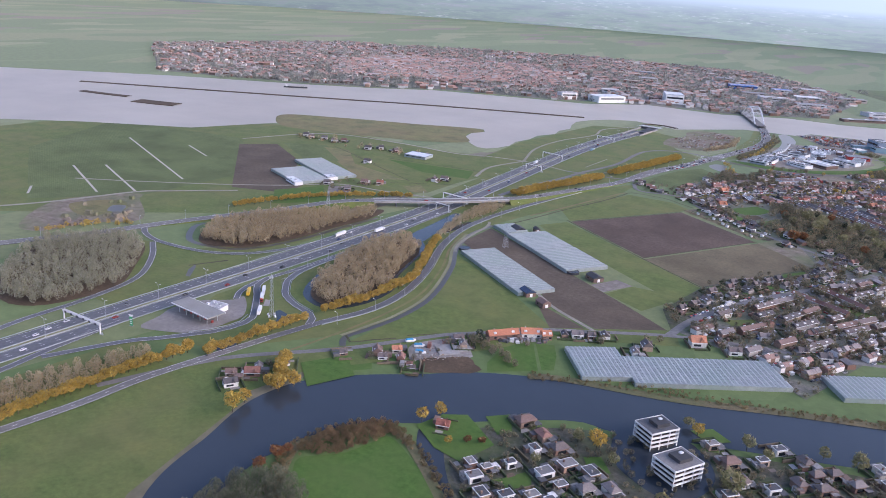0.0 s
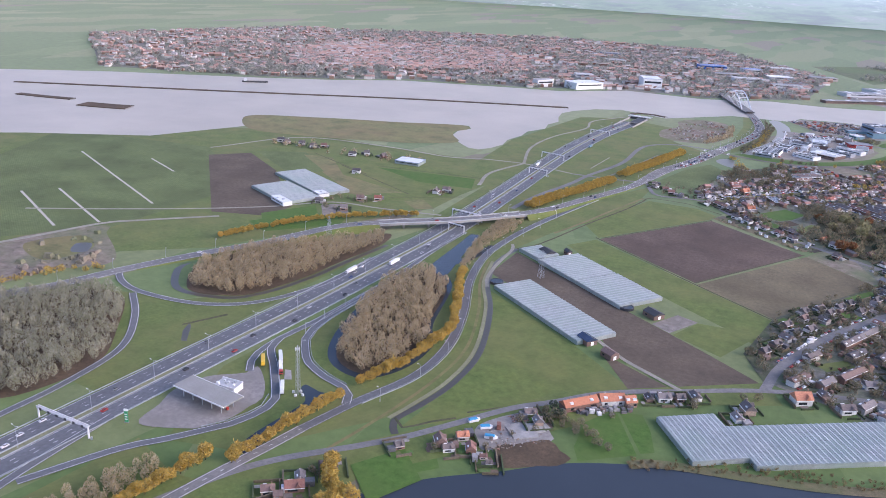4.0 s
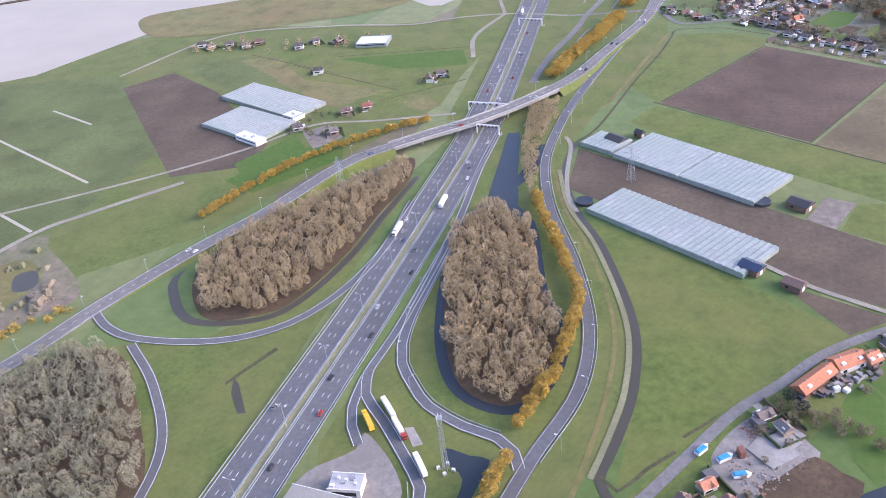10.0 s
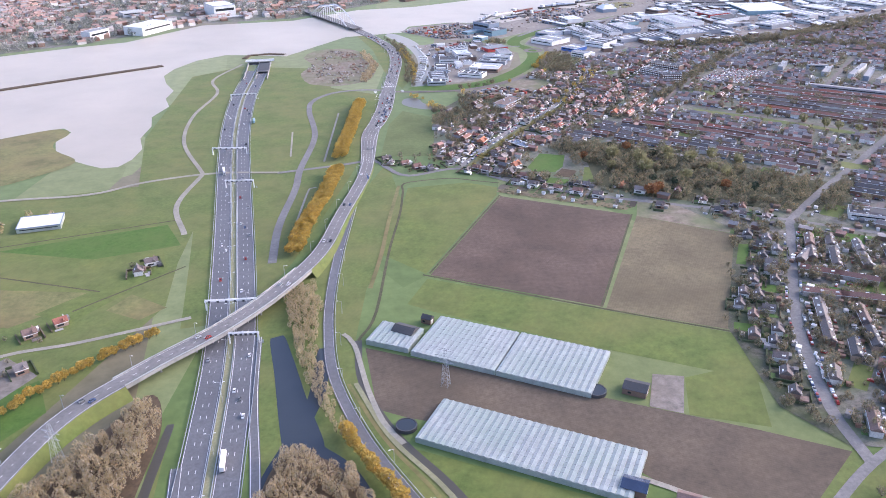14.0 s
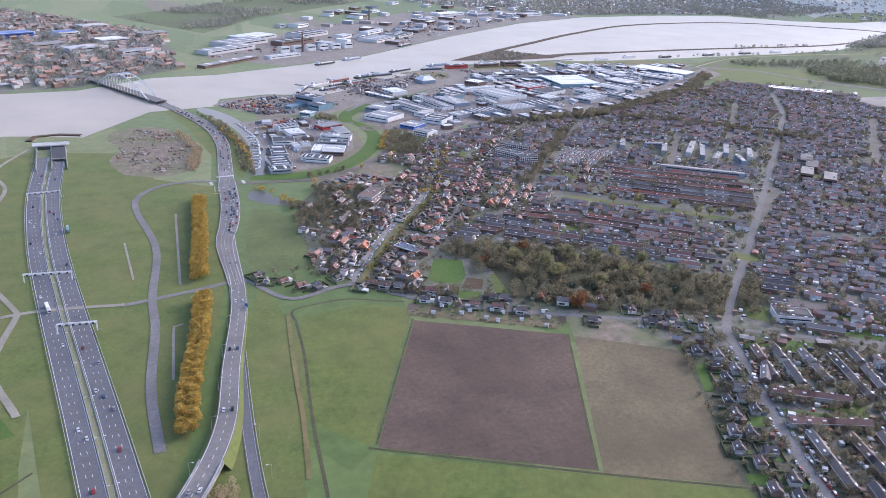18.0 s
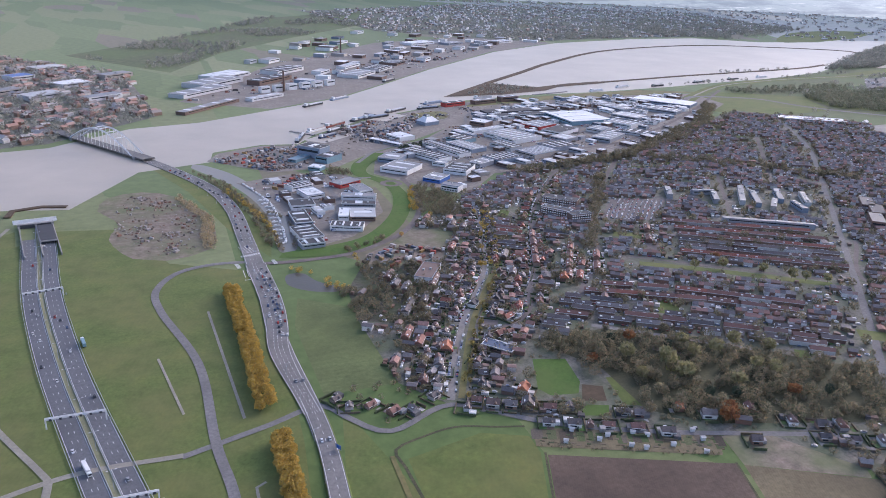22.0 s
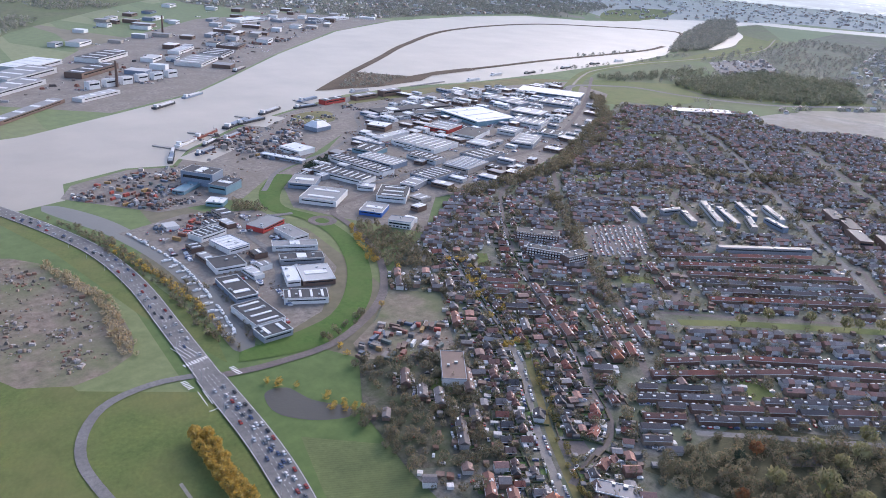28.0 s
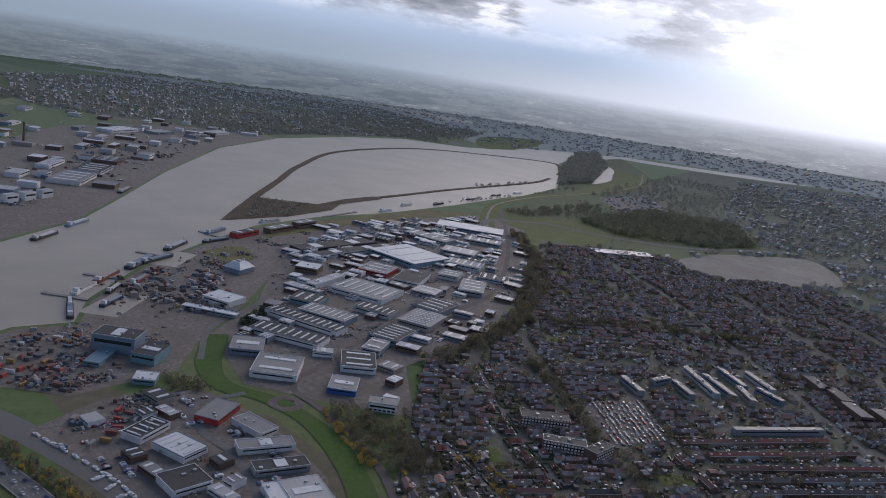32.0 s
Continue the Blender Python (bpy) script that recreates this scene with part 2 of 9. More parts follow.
M_SITE = surface("churned_site_ground", (0.13, 0.105, 0.08), (0.27, 0.22, 0.175), 0.14, 0.03, third=(0.12, 0.145, 0.06), bump=0.3)
M_DITCH = water_mat("ditch_water", (0.060, 0.055, 0.042), 0.30, 0.2)
M_PALE = surface("pale_paving", (0.20, 0.185, 0.17), (0.29, 0.265, 0.245), 0.35, 0.05, third=(0.18, 0.165, 0.145))
M_MEDIAN = surface("dry_median_grass", (0.20, 0.20, 0.11), (0.28, 0.27, 0.16), 0.8, 0.05)
# the sky's pale reflection is put into the base colour of the glass
M_GLASSH = surface("sky_pale_greenhouse_glass", (0.235, 0.258, 0.245), (0.335, 0.36, 0.34), 0.25, 0.05, third=(0.235, 0.29, 0.25), rough=0.35, spec=0.5)
M_GLAZE = plain("weathered_glazing_bar", (0.42, 0.44, 0.45), 0.6)
M_GLASSW = plain("dark_window_glass", (0.03, 0.035, 0.04), 0.08, spec=0.6)
M_ROOFG = palette("dark_roof_tiles", [(0.135, 0.117, 0.112), (0.098, 0.090, 0.090), (0.165, 0.133, 0.122), (0.19, 0.13, 0.11), (0.145, 0.122, 0.114), (0.205, 0.18, 0.17)], rough=0.75, spec=0.3)
M_ROOFR = palette("red_roof_tiles", [(0.29, 0.115, 0.082), (0.25, 0.125, 0.095), (0.21, 0.112, 0.088), (0.25, 0.14, 0.112), (0.19, 0.11, 0.09)], rough=0.75, spec=0.3)
M_ORANGE = palette("new_orange_roof_tiles", [(0.47, 0.20, 0.115), (0.42, 0.175, 0.10), (0.49, 0.22, 0.13)])
M_WALL = palette("house_walls", [(0.22, 0.13, 0.095), (0.40, 0.37, 0.34), (0.28, 0.19, 0.14), (0.18, 0.11, 0.085), (0.58, 0.57, 0.54), (0.33, 0.25, 0.19), (0.25, 0.16, 0.12)])
M_ROOFI = palette("mixed_roofs", [(0.33, 0.185, 0.145), (0.185, 0.165, 0.16), (0.36, 0.21, 0.17), (0.235, 0.205, 0.195), (0.275, 0.185, 0.155), (0.30, 0.275, 0.265), (0.145, 0.134, 0.134), (0.25, 0.215, 0.20)], island=True, rough=0.75, spec=0.3)
M_WALLI = palette("mixed_walls", [(0.22, 0.13, 0.095), (0.28, 0.19, 0.14), (0.55, 0.53, 0.50), (0.2, 0.14, 0.11), (0.70, 0.68, 0.65)], island=True)
M_FLATI = palette("mixed_flat_roofs", [(0.20, 0.195, 0.19), (0.12, 0.12, 0.125), (0.30, 0.29, 0.28), (0.15, 0.145, 0.14), (0.66, 0.65, 0.63), (0.09, 0.09, 0.095), (0.20, 0.14, 0.115)], rough=0.75, island=True)
M_CLAD = palette("metal_cladding", [(0.5, 0.51, 0.52), (0.3, 0.32, 0.35), (0.62, 0.62, 0.61), (0.22, 0.27, 0.34), (0.4, 0.36, 0.32)], rough=0.5)
M_WHITE = plain("white_render", (0.78, 0.77, 0.75))
M_WHITEROOF = plain("white_roof_sheet", (0.72, 0.73, 0.73), 0.45, spec=0.5)
M_BLUE = plain("blue_cladding", (0.05, 0.14, 0.42), 0.45)
M_TEAL = plain("teal_cladding", (0.20, 0.32, 0.37), 0.5)
M_REDP = plain("red_paint", (0.45, 0.06, 0.05), 0.45)
M_YELP = plain("yellow_paint", (0.70, 0.45, 0.04), 0.4)
M_CARS = palette("car_paint", [(0.6, 0.61, 0.62), (0.05, 0.05, 0.055), (0.75, 0.75, 0.75), (0.16, 0.17, 0.18), (0.08, 0.11, 0.2), (0.33, 0.34, 0.35), (0.35, 0.05, 0.04), (0.7, 0.7, 0.7)], rough=0.25, spec=0.5)
M_CARSI = palette("parked_car_paint", [(0.6, 0.61, 0.62), (0.05, 0.05, 0.055), (0.8, 0.8, 0.8), (0.16, 0.17, 0.18), (0.1, 0.14, 0.25), (0.4, 0.4, 0.41), (0.35, 0.05, 0.04), (0.75, 0.75, 0.75)], rough=0.3, spec=0.5, island=True)
M_TYRE = plain("rubber", (0.02, 0.02, 0.02), 0.9)
M_BARK = surface("bark", (0.07, 0.055, 0.04), (0.12, 0.1, 0.075), 2.0, 0.2)
M_BARE = leafy(palette("bare_twigs", [(0.50, 0.40, 0.24), (0.55, 0.46, 0.29), (0.44, 0.345, 0.19), (0.48, 0.425, 0.315), (0.42, 0.36, 0.185), (0.41, 0.285, 0.165), (0.51, 0.455, 0.35)], rough=0.95, grain=0.22, island=True))
M_YLEAF = leafy(palette("yellow_leaves", [(0.56, 0.385, 0.075), (0.50, 0.33, 0.07), (0.60, 0.44, 0.11), (0.42, 0.295, 0.085), (0.52, 0.40, 0.11), (0.44, 0.35, 0.13)], rough=0.85, grain=0.3, island=True))
M_TOWNLEAF = leafy(palette("town_tree_foliage", [(0.245, 0.22, 0.155), (0.185, 0.18, 0.11), (0.28, 0.245, 0.175), (0.145, 0.155, 0.085), (0.32, 0.24, 0.13), (0.265, 0.24, 0.175), (0.225, 0.205, 0.15)], rough=0.95, grain=0.05, island=True))
# far foliage: haze is put into the colour as a paler grey
M_FARLEAF = leafy(palette("haze_greyed_far_foliage", [(0.36, 0.36, 0.32), (0.31, 0.32, 0.27), (0.40, 0.39, 0.345), (0.28, 0.30, 0.255), (0.41, 0.39, 0.32)], rough=0.95, grain=0.05, island=True))
M_MUD = surface("wet_grey_mud", (0.24, 0.23, 0.205), (0.31, 0.295, 0.265), 0.05, 0.01, third=(0.21, 0.19, 0.155), rough=0.85, spec=0.25)
M_GREENGARDEN = surface("hedged_green_gardens", (0.040, 0.045, 0.026), (0.135, 0.12, 0.095), 0.28, 0.08, third=(0.062, 0.085, 0.032))
M_FARGROUND = surface("distant_gardens_and_groves", (0.060, 0.070, 0.044), (0.145, 0.145, 0.11), 0.03, 0.006, third=(0.09, 0.115, 0.055), sheen=0.05)
M_EASTLAND = surface("olive_polder", (0.07, 0.09, 0.04), (0.13, 0.14, 0.07), 0.06, 0.008, third=(0.10, 0.145, 0.05), sheen=0.03)
M_SCRAP = palette("yard_goods", [(0.12, 0.10, 0.09), (0.20, 0.15, 0.12), (0.08, 0.08, 0.085), (0.30, 0.27, 0.24), (0.24, 0.10, 0.07), (0.14, 0.16, 0.20), (0.42, 0.40, 0.38)], island=True)
M_WEEDS = surface("ditch_weeds", (0.055, 0.060, 0.030), (0.115, 0.105, 0.055), 0.7, 0.08)
M_PARKLEAF = leafy(palette("park_tree_foliage", [(0.275, 0.245, 0.165), (0.195, 0.195, 0.12), (0.33, 0.28, 0.19), (0.15, 0.165, 0.095), (0.36, 0.275, 0.16), (0.26, 0.24, 0.16)], rough=0.95, grain=0.05, island=True))
M_HARBOUR = water_mat("harbour_water", (0.125, 0.115, 0.095), 0.3, 0.2)
# distant roofs painted pale for haze and far sunlight; the caravans share them
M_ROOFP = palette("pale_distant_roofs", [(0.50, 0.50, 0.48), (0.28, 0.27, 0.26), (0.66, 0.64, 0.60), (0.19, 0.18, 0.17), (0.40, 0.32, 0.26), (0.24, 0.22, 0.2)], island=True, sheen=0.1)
M_REED = surface("reed_bed", (0.115, 0.10, 0.052), (0.175, 0.145, 0.078), 0.5, 0.05, third=(0.10, 0.115, 0.045), bump=0.3)
M_HEDGE = palette("clipped_hedges", [(0.055, 0.075, 0.035), (0.08, 0.10, 0.05), (0.12, 0.10, 0.06), (0.07, 0.09, 0.045), (0.16, 0.13, 0.09)], island=True, rough=0.95)
M_PATCH = palette("garden_patches", [(0.09, 0.16, 0.045), (0.11, 0.17, 0.055), (0.30, 0.28, 0.25), (0.20, 0.17, 0.15), (0.13, 0.15, 0.06), (0.42, 0.41, 0.39), (0.15, 0.11, 0.08)], island=True, rough=0.95)
M_DORMER = palette("painted_dormers", [(0.76, 0.75, 0.73), (0.22, 0.20, 0.19), (0.66, 0.64, 0.62), (0.72, 0.71, 0.70), (0.15, 0.14, 0.135)], island=True)
M_BELTLEAF = leafy(palette("dark_belt_foliage", [(0.24, 0.255, 0.18), (0.20, 0.22, 0.15), (0.29, 0.29, 0.215), (0.17, 0.195, 0.13), (0.31, 0.285, 0.20)], rough=0.95, grain=0.05, island=True))
M_PALESAND = surface("pale_lake_sand", (0.28, 0.26, 0.22), (0.38, 0.35, 0.30), 0.06, 0.01, third=(0.24, 0.23, 0.19))
M_YELLOWGREEN = leafy(palette("yellow_green_foliage", [(0.34, 0.29, 0.09), (0.28, 0.26, 0.09), (0.37, 0.30, 0.11), (0.24, 0.22, 0.09), (0.33, 0.25, 0.09)], rough=0.9, grain=0.1, island=True))
M_THICKET = leafy(palette("rusty_bramble_foliage", [(0.28, 0.185, 0.10), (0.23, 0.16, 0.085), (0.32, 0.21, 0.115), (0.20, 0.155, 0.085), (0.26, 0.20, 0.11)], rough=0.95, grain=0.1, island=True))
M_BEDS = palette("allotment_beds", [(0.075, 0.10, 0.04), (0.10, 0.08, 0.058), (0.085, 0.115, 0.045), (0.13, 0.11, 0.085), (0.065, 0.055, 0.042), (0.11, 0.125, 0.06)], island=True, rough=0.95)
M_POPLAR = leafy(palette("grey_green_foliage", [(0.20, 0.205, 0.13), (0.165, 0.18, 0.11), (0.24, 0.24, 0.16), (0.145, 0.16, 0.10), (0.22, 0.215, 0.15)], rough=0.95, grain=0.1, island=True))
# pale colour and strong sheen stand in for mist over the last ground
M_HORIZON = surface("haze_paled_plain", (0.10, 0.115, 0.10), (0.20, 0.205, 0.185), 0.02, 0.004, third=(0.13, 0.155, 0.11), sheen=0.3)
M_CANOPY = plain("weathered_canopy_roof", (0.29, 0.28, 0.255), 0.8)


def backdrop_mat():
    """The last flat land out to the horizon, its mist painted into a glowing colour, and above it a clouded winter sky,
    brightest round the veiled sun.
    """
    m, n, l, b = base("distance_and_clouds")
    n.remove(b)
    geo = n.new("ShaderNodeNewGeometry")
    sep = n.new("ShaderNodeSeparateXYZ")
    l(geo.outputs["Position"], sep.inputs[0])

    def stretch(sock, a, b_, c=0.0, d=1.0, smooth=False):
        q = n.new("ShaderNodeMapRange")
        if smooth:
            q.interpolation_type = "SMOOTHSTEP"
        for k, v in ((1, a), (2, b_), (3, c), (4, d)):
            q.inputs[k].default_value = v
        l(sock, q.inputs[0])
        return q.outputs[0]

    def mapped(sx, sy, sz):
        mp = n.new("ShaderNodeMapping")
        mp.inputs["Scale"].default_value = (sx, sy, sz)
        l(geo.outputs["Position"], mp.inputs[0])
        return mp.outputs[0]

    # land: groves, meadows and pale roofs on the plain beyond, mixed towards a painted mist colour with distance
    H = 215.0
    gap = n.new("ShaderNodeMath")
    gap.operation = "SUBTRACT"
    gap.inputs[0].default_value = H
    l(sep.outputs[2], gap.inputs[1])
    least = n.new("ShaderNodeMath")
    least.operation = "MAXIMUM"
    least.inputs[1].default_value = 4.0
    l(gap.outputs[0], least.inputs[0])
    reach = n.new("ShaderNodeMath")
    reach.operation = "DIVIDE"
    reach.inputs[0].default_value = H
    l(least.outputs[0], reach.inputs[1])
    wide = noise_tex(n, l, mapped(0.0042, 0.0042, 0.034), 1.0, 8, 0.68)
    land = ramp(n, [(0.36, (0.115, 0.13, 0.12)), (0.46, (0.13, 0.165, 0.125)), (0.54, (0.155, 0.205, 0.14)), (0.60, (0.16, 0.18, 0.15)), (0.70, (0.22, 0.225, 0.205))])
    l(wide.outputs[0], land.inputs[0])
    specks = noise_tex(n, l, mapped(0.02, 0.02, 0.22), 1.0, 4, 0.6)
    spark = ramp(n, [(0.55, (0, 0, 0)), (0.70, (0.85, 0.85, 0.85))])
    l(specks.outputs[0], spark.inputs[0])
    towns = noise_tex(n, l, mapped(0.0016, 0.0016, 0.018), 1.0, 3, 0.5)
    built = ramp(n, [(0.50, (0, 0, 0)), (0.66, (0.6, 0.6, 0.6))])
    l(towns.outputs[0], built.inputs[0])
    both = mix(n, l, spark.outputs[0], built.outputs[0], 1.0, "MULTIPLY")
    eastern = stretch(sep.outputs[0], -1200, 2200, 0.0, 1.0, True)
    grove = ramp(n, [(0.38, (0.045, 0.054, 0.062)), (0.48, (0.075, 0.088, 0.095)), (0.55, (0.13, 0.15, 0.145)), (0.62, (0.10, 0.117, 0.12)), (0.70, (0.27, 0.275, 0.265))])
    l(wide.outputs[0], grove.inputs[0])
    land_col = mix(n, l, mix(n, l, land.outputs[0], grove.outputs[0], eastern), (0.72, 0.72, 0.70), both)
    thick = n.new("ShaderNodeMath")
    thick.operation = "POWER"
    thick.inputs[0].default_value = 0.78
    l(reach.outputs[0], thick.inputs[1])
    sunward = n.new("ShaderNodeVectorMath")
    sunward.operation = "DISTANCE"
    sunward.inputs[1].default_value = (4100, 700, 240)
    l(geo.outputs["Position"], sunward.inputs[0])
    # painted mist colour, brighter towards the sun
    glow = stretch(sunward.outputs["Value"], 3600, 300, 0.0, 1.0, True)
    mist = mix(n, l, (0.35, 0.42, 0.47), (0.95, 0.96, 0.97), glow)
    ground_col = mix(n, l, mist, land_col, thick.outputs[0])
    # sky: pale rim, blue-grey band, white veil
    r = ramp(n, [(0.0, (0.40, 0.46, 0.50)), (0.06, (0.40, 0.47, 0.53)), (0.16, (0.40, 0.49, 0.58)), (0.30, (0.46, 0.56, 0.67)), (0.44, (0.68, 0.76, 0.84)), (0.6, (0.82, 0.85, 0.88)), (1.0, (0.8, 0.83, 0.86))])
    l(stretch(sep.outputs[2], 205, 900), r.inputs[0])
    cl = noise_tex(n, l, mapped(0.0013, 0.0013, 0.0048), 1.0, 8, 0.58)
    cover = ramp(n, [(0.40, (0, 0, 0)), (0.50, (1, 1, 1))])
    l(cl.outputs[0], cover.inputs[0])
    mul = n.new("ShaderNodeMath")
    mul.operation = "MULTIPLY"
    l(cover.outputs[0], mul.inputs[0])
    l(stretch(sep.outputs[2], 400, 560, 0, 1, True), mul.inputs[1])
    tint = noise_tex(n, l, mapped(0.0019, 0.0019, 0.007), 1.0, 6)
    tr = ramp(n, [(0.36, (0.26, 0.28, 0.30)), (0.48, (0.46, 0.48, 0.50)), (0.56, (1.0, 1.0, 1.0))])
    l(tint.outputs[0], tr.inputs[0])
    col = mix(n, l, r.outputs[0], tr.outputs[0], mul.outputs[0])
    # the veiled sun's side of the sky
    d = n.new("ShaderNodeVectorMath")
    d.operation = "DISTANCE"
    d.inputs[1].default_value = (4100, 700, 480)
    l(geo.outputs["Position"], d.inputs[0])
    near = stretch(d.outputs["Value"], 2300, 200, 0.0, 0.97, True)
    col = mix(n, l, col, (1.35, 1.35, 1.33), near)
    rim = mix(n, l, col, mist, stretch(sep.outputs[2], 420, 205, 0.0, 1.0, True))
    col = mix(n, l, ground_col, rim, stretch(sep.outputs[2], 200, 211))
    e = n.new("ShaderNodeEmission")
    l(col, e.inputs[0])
    # land and sky both glow more strongly towards +x, the sun's side
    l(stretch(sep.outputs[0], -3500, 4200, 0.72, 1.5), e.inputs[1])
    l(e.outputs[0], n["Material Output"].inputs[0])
    return m


M_BACK = backdrop_mat()


# ---- building blocks ----
class Solid:
    """Collects corners and faces of one mesh."""

    def __init__(self):
        self.v, self.f = [], []

    def add(self, vs, fs):
        k = len(self.v)
        self.v += vs
        self.f += [tuple(k + i for i in q) for q in fs]
        return self

    def box(self, x, y, z, sx, sy, sz, rot=0.0, taper=1.0):
        c, s = math.cos(rot), math.sin(rot)
        vs = []
        for h, t in ((0, 1.0), (sz, taper)):
            for a, b in ((-1, -1), (1, -1), (1, 1), (-1, 1)):
                px, py = a * sx * t / 2, b * sy * t / 2
                vs.append((x + px * c - py * s, y + px * s + py * c, z + h))
        return self.add(vs, [(0, 3, 2, 1), (4, 5, 6, 7), (0, 1, 5, 4), (1, 2, 6, 5), (2, 3, 7, 6), (3, 0, 4, 7)])

    def gable(self, x, y, z, length, depth, rise, rot=0.0, eave=0.25, hip=0.0):
        """A saddle roof with its ridge along its length, 0.15 thick at the eaves."""
        c, s = math.cos(rot), math.sin(rot)
        L, D = length / 2 + eave, depth / 2 + eave
        loc = [(-L, -D, 0), (L, -D, 0), (L, D, 0), (-L, D, 0), (-L, -D, .15), (L, -D, .15), (L, D, .15), (-L, D, .15), (-L + hip, 0, rise), (L - hip, 0, rise)]
        vs = [(x + a * c - b * s, y + a * s + b * c, z + h) for a, b, h in loc]
        return self.add(vs, [(0, 3, 2, 1), (0, 1, 5, 4), (2, 3, 7, 6), (4, 5, 9, 8), (6, 7, 8, 9), (1, 2, 6, 9, 5), (3, 0, 4, 8, 7)])

    def pole(self, a, b, r0, r1, n=5):
        a, b = Vector(a), Vector(b)
        q = (b - a).to_track_quat("Z", "Y")
        vs = []
        for p, r in ((a, r0), (b, r1)):
            for k in range(n):
                w = p + q @ Vector((r * math.cos(6.2832 * k / n), r * math.sin(6.2832 * k / n), 0))
                vs.append(tuple(w))
        return self.add(vs, [(k, (k + 1) % n, n + (k + 1) % n, n + k) for k in range(n)] + [tuple(range(n - 1, -1, -1)), tuple(range(n, 2 * n))])

    def prism(self, pts, z0, z1):
        n = len(pts)
        if sum(pts[i][0] * pts[(i + 1) % n][1] - pts[(i + 1) % n][0] * pts[i][1] for i in range(n)) < 0:
            pts = pts[::-1]
        vs = [(x, y, z0) for x, y in pts] + [(x, y, z1) for x, y in pts]
        return self.add(vs, [tuple(range(n - 1, -1, -1)), tuple(range(n, 2 * n))] + [(i, (i + 1) % n, n + (i + 1) % n, n + i) for i in range(n)])

    def mesh(self, name, material):
        me = bpy.data.meshes.new(name)
        me.from_pydata(self.v, [], self.f)
        me.materials.append(material)
        return me


def part(name, solid, material, parent=None, label="", me=None):
    ob = new(name, me or solid.mesh(name, material))
    if parent:
        ob.parent = parent
    if label:
        ob["label"] = label
    return ob


def thing(name, label, category, m=None, group="", kind=""):
    ob = new(name)
    ob.empty_display_size = 0.5
    if m:
        ob.matrix_basis = m
    return tagged(ob, label, category, group, kind)


def spline(pts, step=6.0, closed=False):
    """Catmull-Rom through the given points, which may carry a height or any other number as third value."""
    P = [np.array(p, float) for p in pts]
    n = len(P)
    out = []
    for i in range(n if closed else n - 1):
        p1, p2 = P[i], P[(i + 1) % n]
        p0 = P[i - 1] if (i or closed) else 2 * p1 - p2
        p3 = P[(i + 2) % n] if (closed or i + 2 < n) else 2 * p2 - p1
        k = max(1, int(np.linalg.norm((p2 - p1)[:2]) / step))
        for j in range(k):
            t = j / k
            out.append(0.5 * (2 * p1 + (p2 - p0) * t + (2 * p0 - 5 * p1 + 4 * p2 - p3) * t * t + (3 * p1 - p0 - 3 * p2 + p3) * t ** 3))
    if not closed:
        out.append(P[-1])
    return np.array(out)


def offset(line, d):
    """The same line, d metres to its left."""
    L = np.array(line, float)
    g = np.gradient(L[:, :2], axis=0)
    g /= np.maximum(np.linalg.norm(g, axis=1), 1e-6)[:, None]
    out = L.copy()
    out[:, 0] -= g[:, 1] * d
    out[:, 1] += g[:, 0] * d
    return out


def ribbon(solid, line, half, z, thick=0.0):
    """A strip along a line, with sides that go down by thick; a third value of the line is added to z."""
    a, b = offset(line, half), offset(line, -half)
    h = line[:, 2] if line.shape[1] > 2 else np.zeros(len(line))
    n = len(line)
    vs = [(p[0], p[1], z + e) for p, e in zip(a, h)] + [(p[0], p[1], z + e) for p, e in zip(b, h)]
    fs = [(i, n + i, n + i + 1, i + 1) for i in range(n - 1)]
    if thick:
        vs += [(p[0], p[1], z + e - thick) for p, e in zip(a, h)] + [(p[0], p[1], z + e - thick) for p, e in zip(b, h)]
        fs += [(i, i + 1, 2 * n + i + 1, 2 * n + i) for i in range(n - 1)] + [(n + i + 1, n + i, 3 * n + i, 3 * n + i + 1) for i in range(n - 1)]
        fs += [(2 * n + i, 2 * n + i + 1, 3 * n + i + 1, 3 * n + i) for i in range(n - 1)]
    return solid.add(vs, fs)


def along(line, step, start=0.0):
    """Places and headings at even steps along a line."""
    L = np.array(line, float)
    seg = np.linalg.norm(np.diff(L[:, :2], axis=0), axis=1)
    s = np.r_[0, np.cumsum(seg)]
    for d in np.arange(start, s[-1], step):
        i = min(np.searchsorted(s, d, "right") - 1, len(seg) - 1)
        t = (d - s[i]) / max(seg[i], 1e-6)
        p = L[i] * (1 - t) + L[i + 1] * t
        q = L[i + 1] - L[i]
        yield p, math.atan2(q[1], q[0])


def dashes(solid, line, on, gap, width, z):
    h = line.shape[1] > 2
    for p, a in along(line, on + gap):
        c, s, zz = math.cos(a), math.sin(a), z + (p[2] if h else 0)
        vs = [(p[0] + u * c - v * s, p[1] + u * s + v * c, zz) for u, v in ((0, -width / 2), (on, -width / 2), (on, width / 2), (0, width / 2))]
        solid.add(vs, [(0, 1, 2, 3)])


LAYER = [0]


def sheet(name, pts, z, material, label="", category="", smooth=0.0, kind="structure", thick=0.0):
    """A piece of ground with a few corners, smoothed where smooth gives the step."""
    LAYER[0] += 1
    z += 0.0006 * LAYER[0]
    P = spline(pts, smooth, True)[:, :2] if smooth else np.array(pts, float)
    v, _, f, *_ = geometry.delaunay_2d_cdt([Vector(p) for p in P], [], [list(range(len(P)))], 1, 0.001)
    me = bpy.data.meshes.new(name)
    me.from_pydata([(p.x, p.y, z) for p in v], [], [tuple(q) for q in f])
    me.materials.append(material)
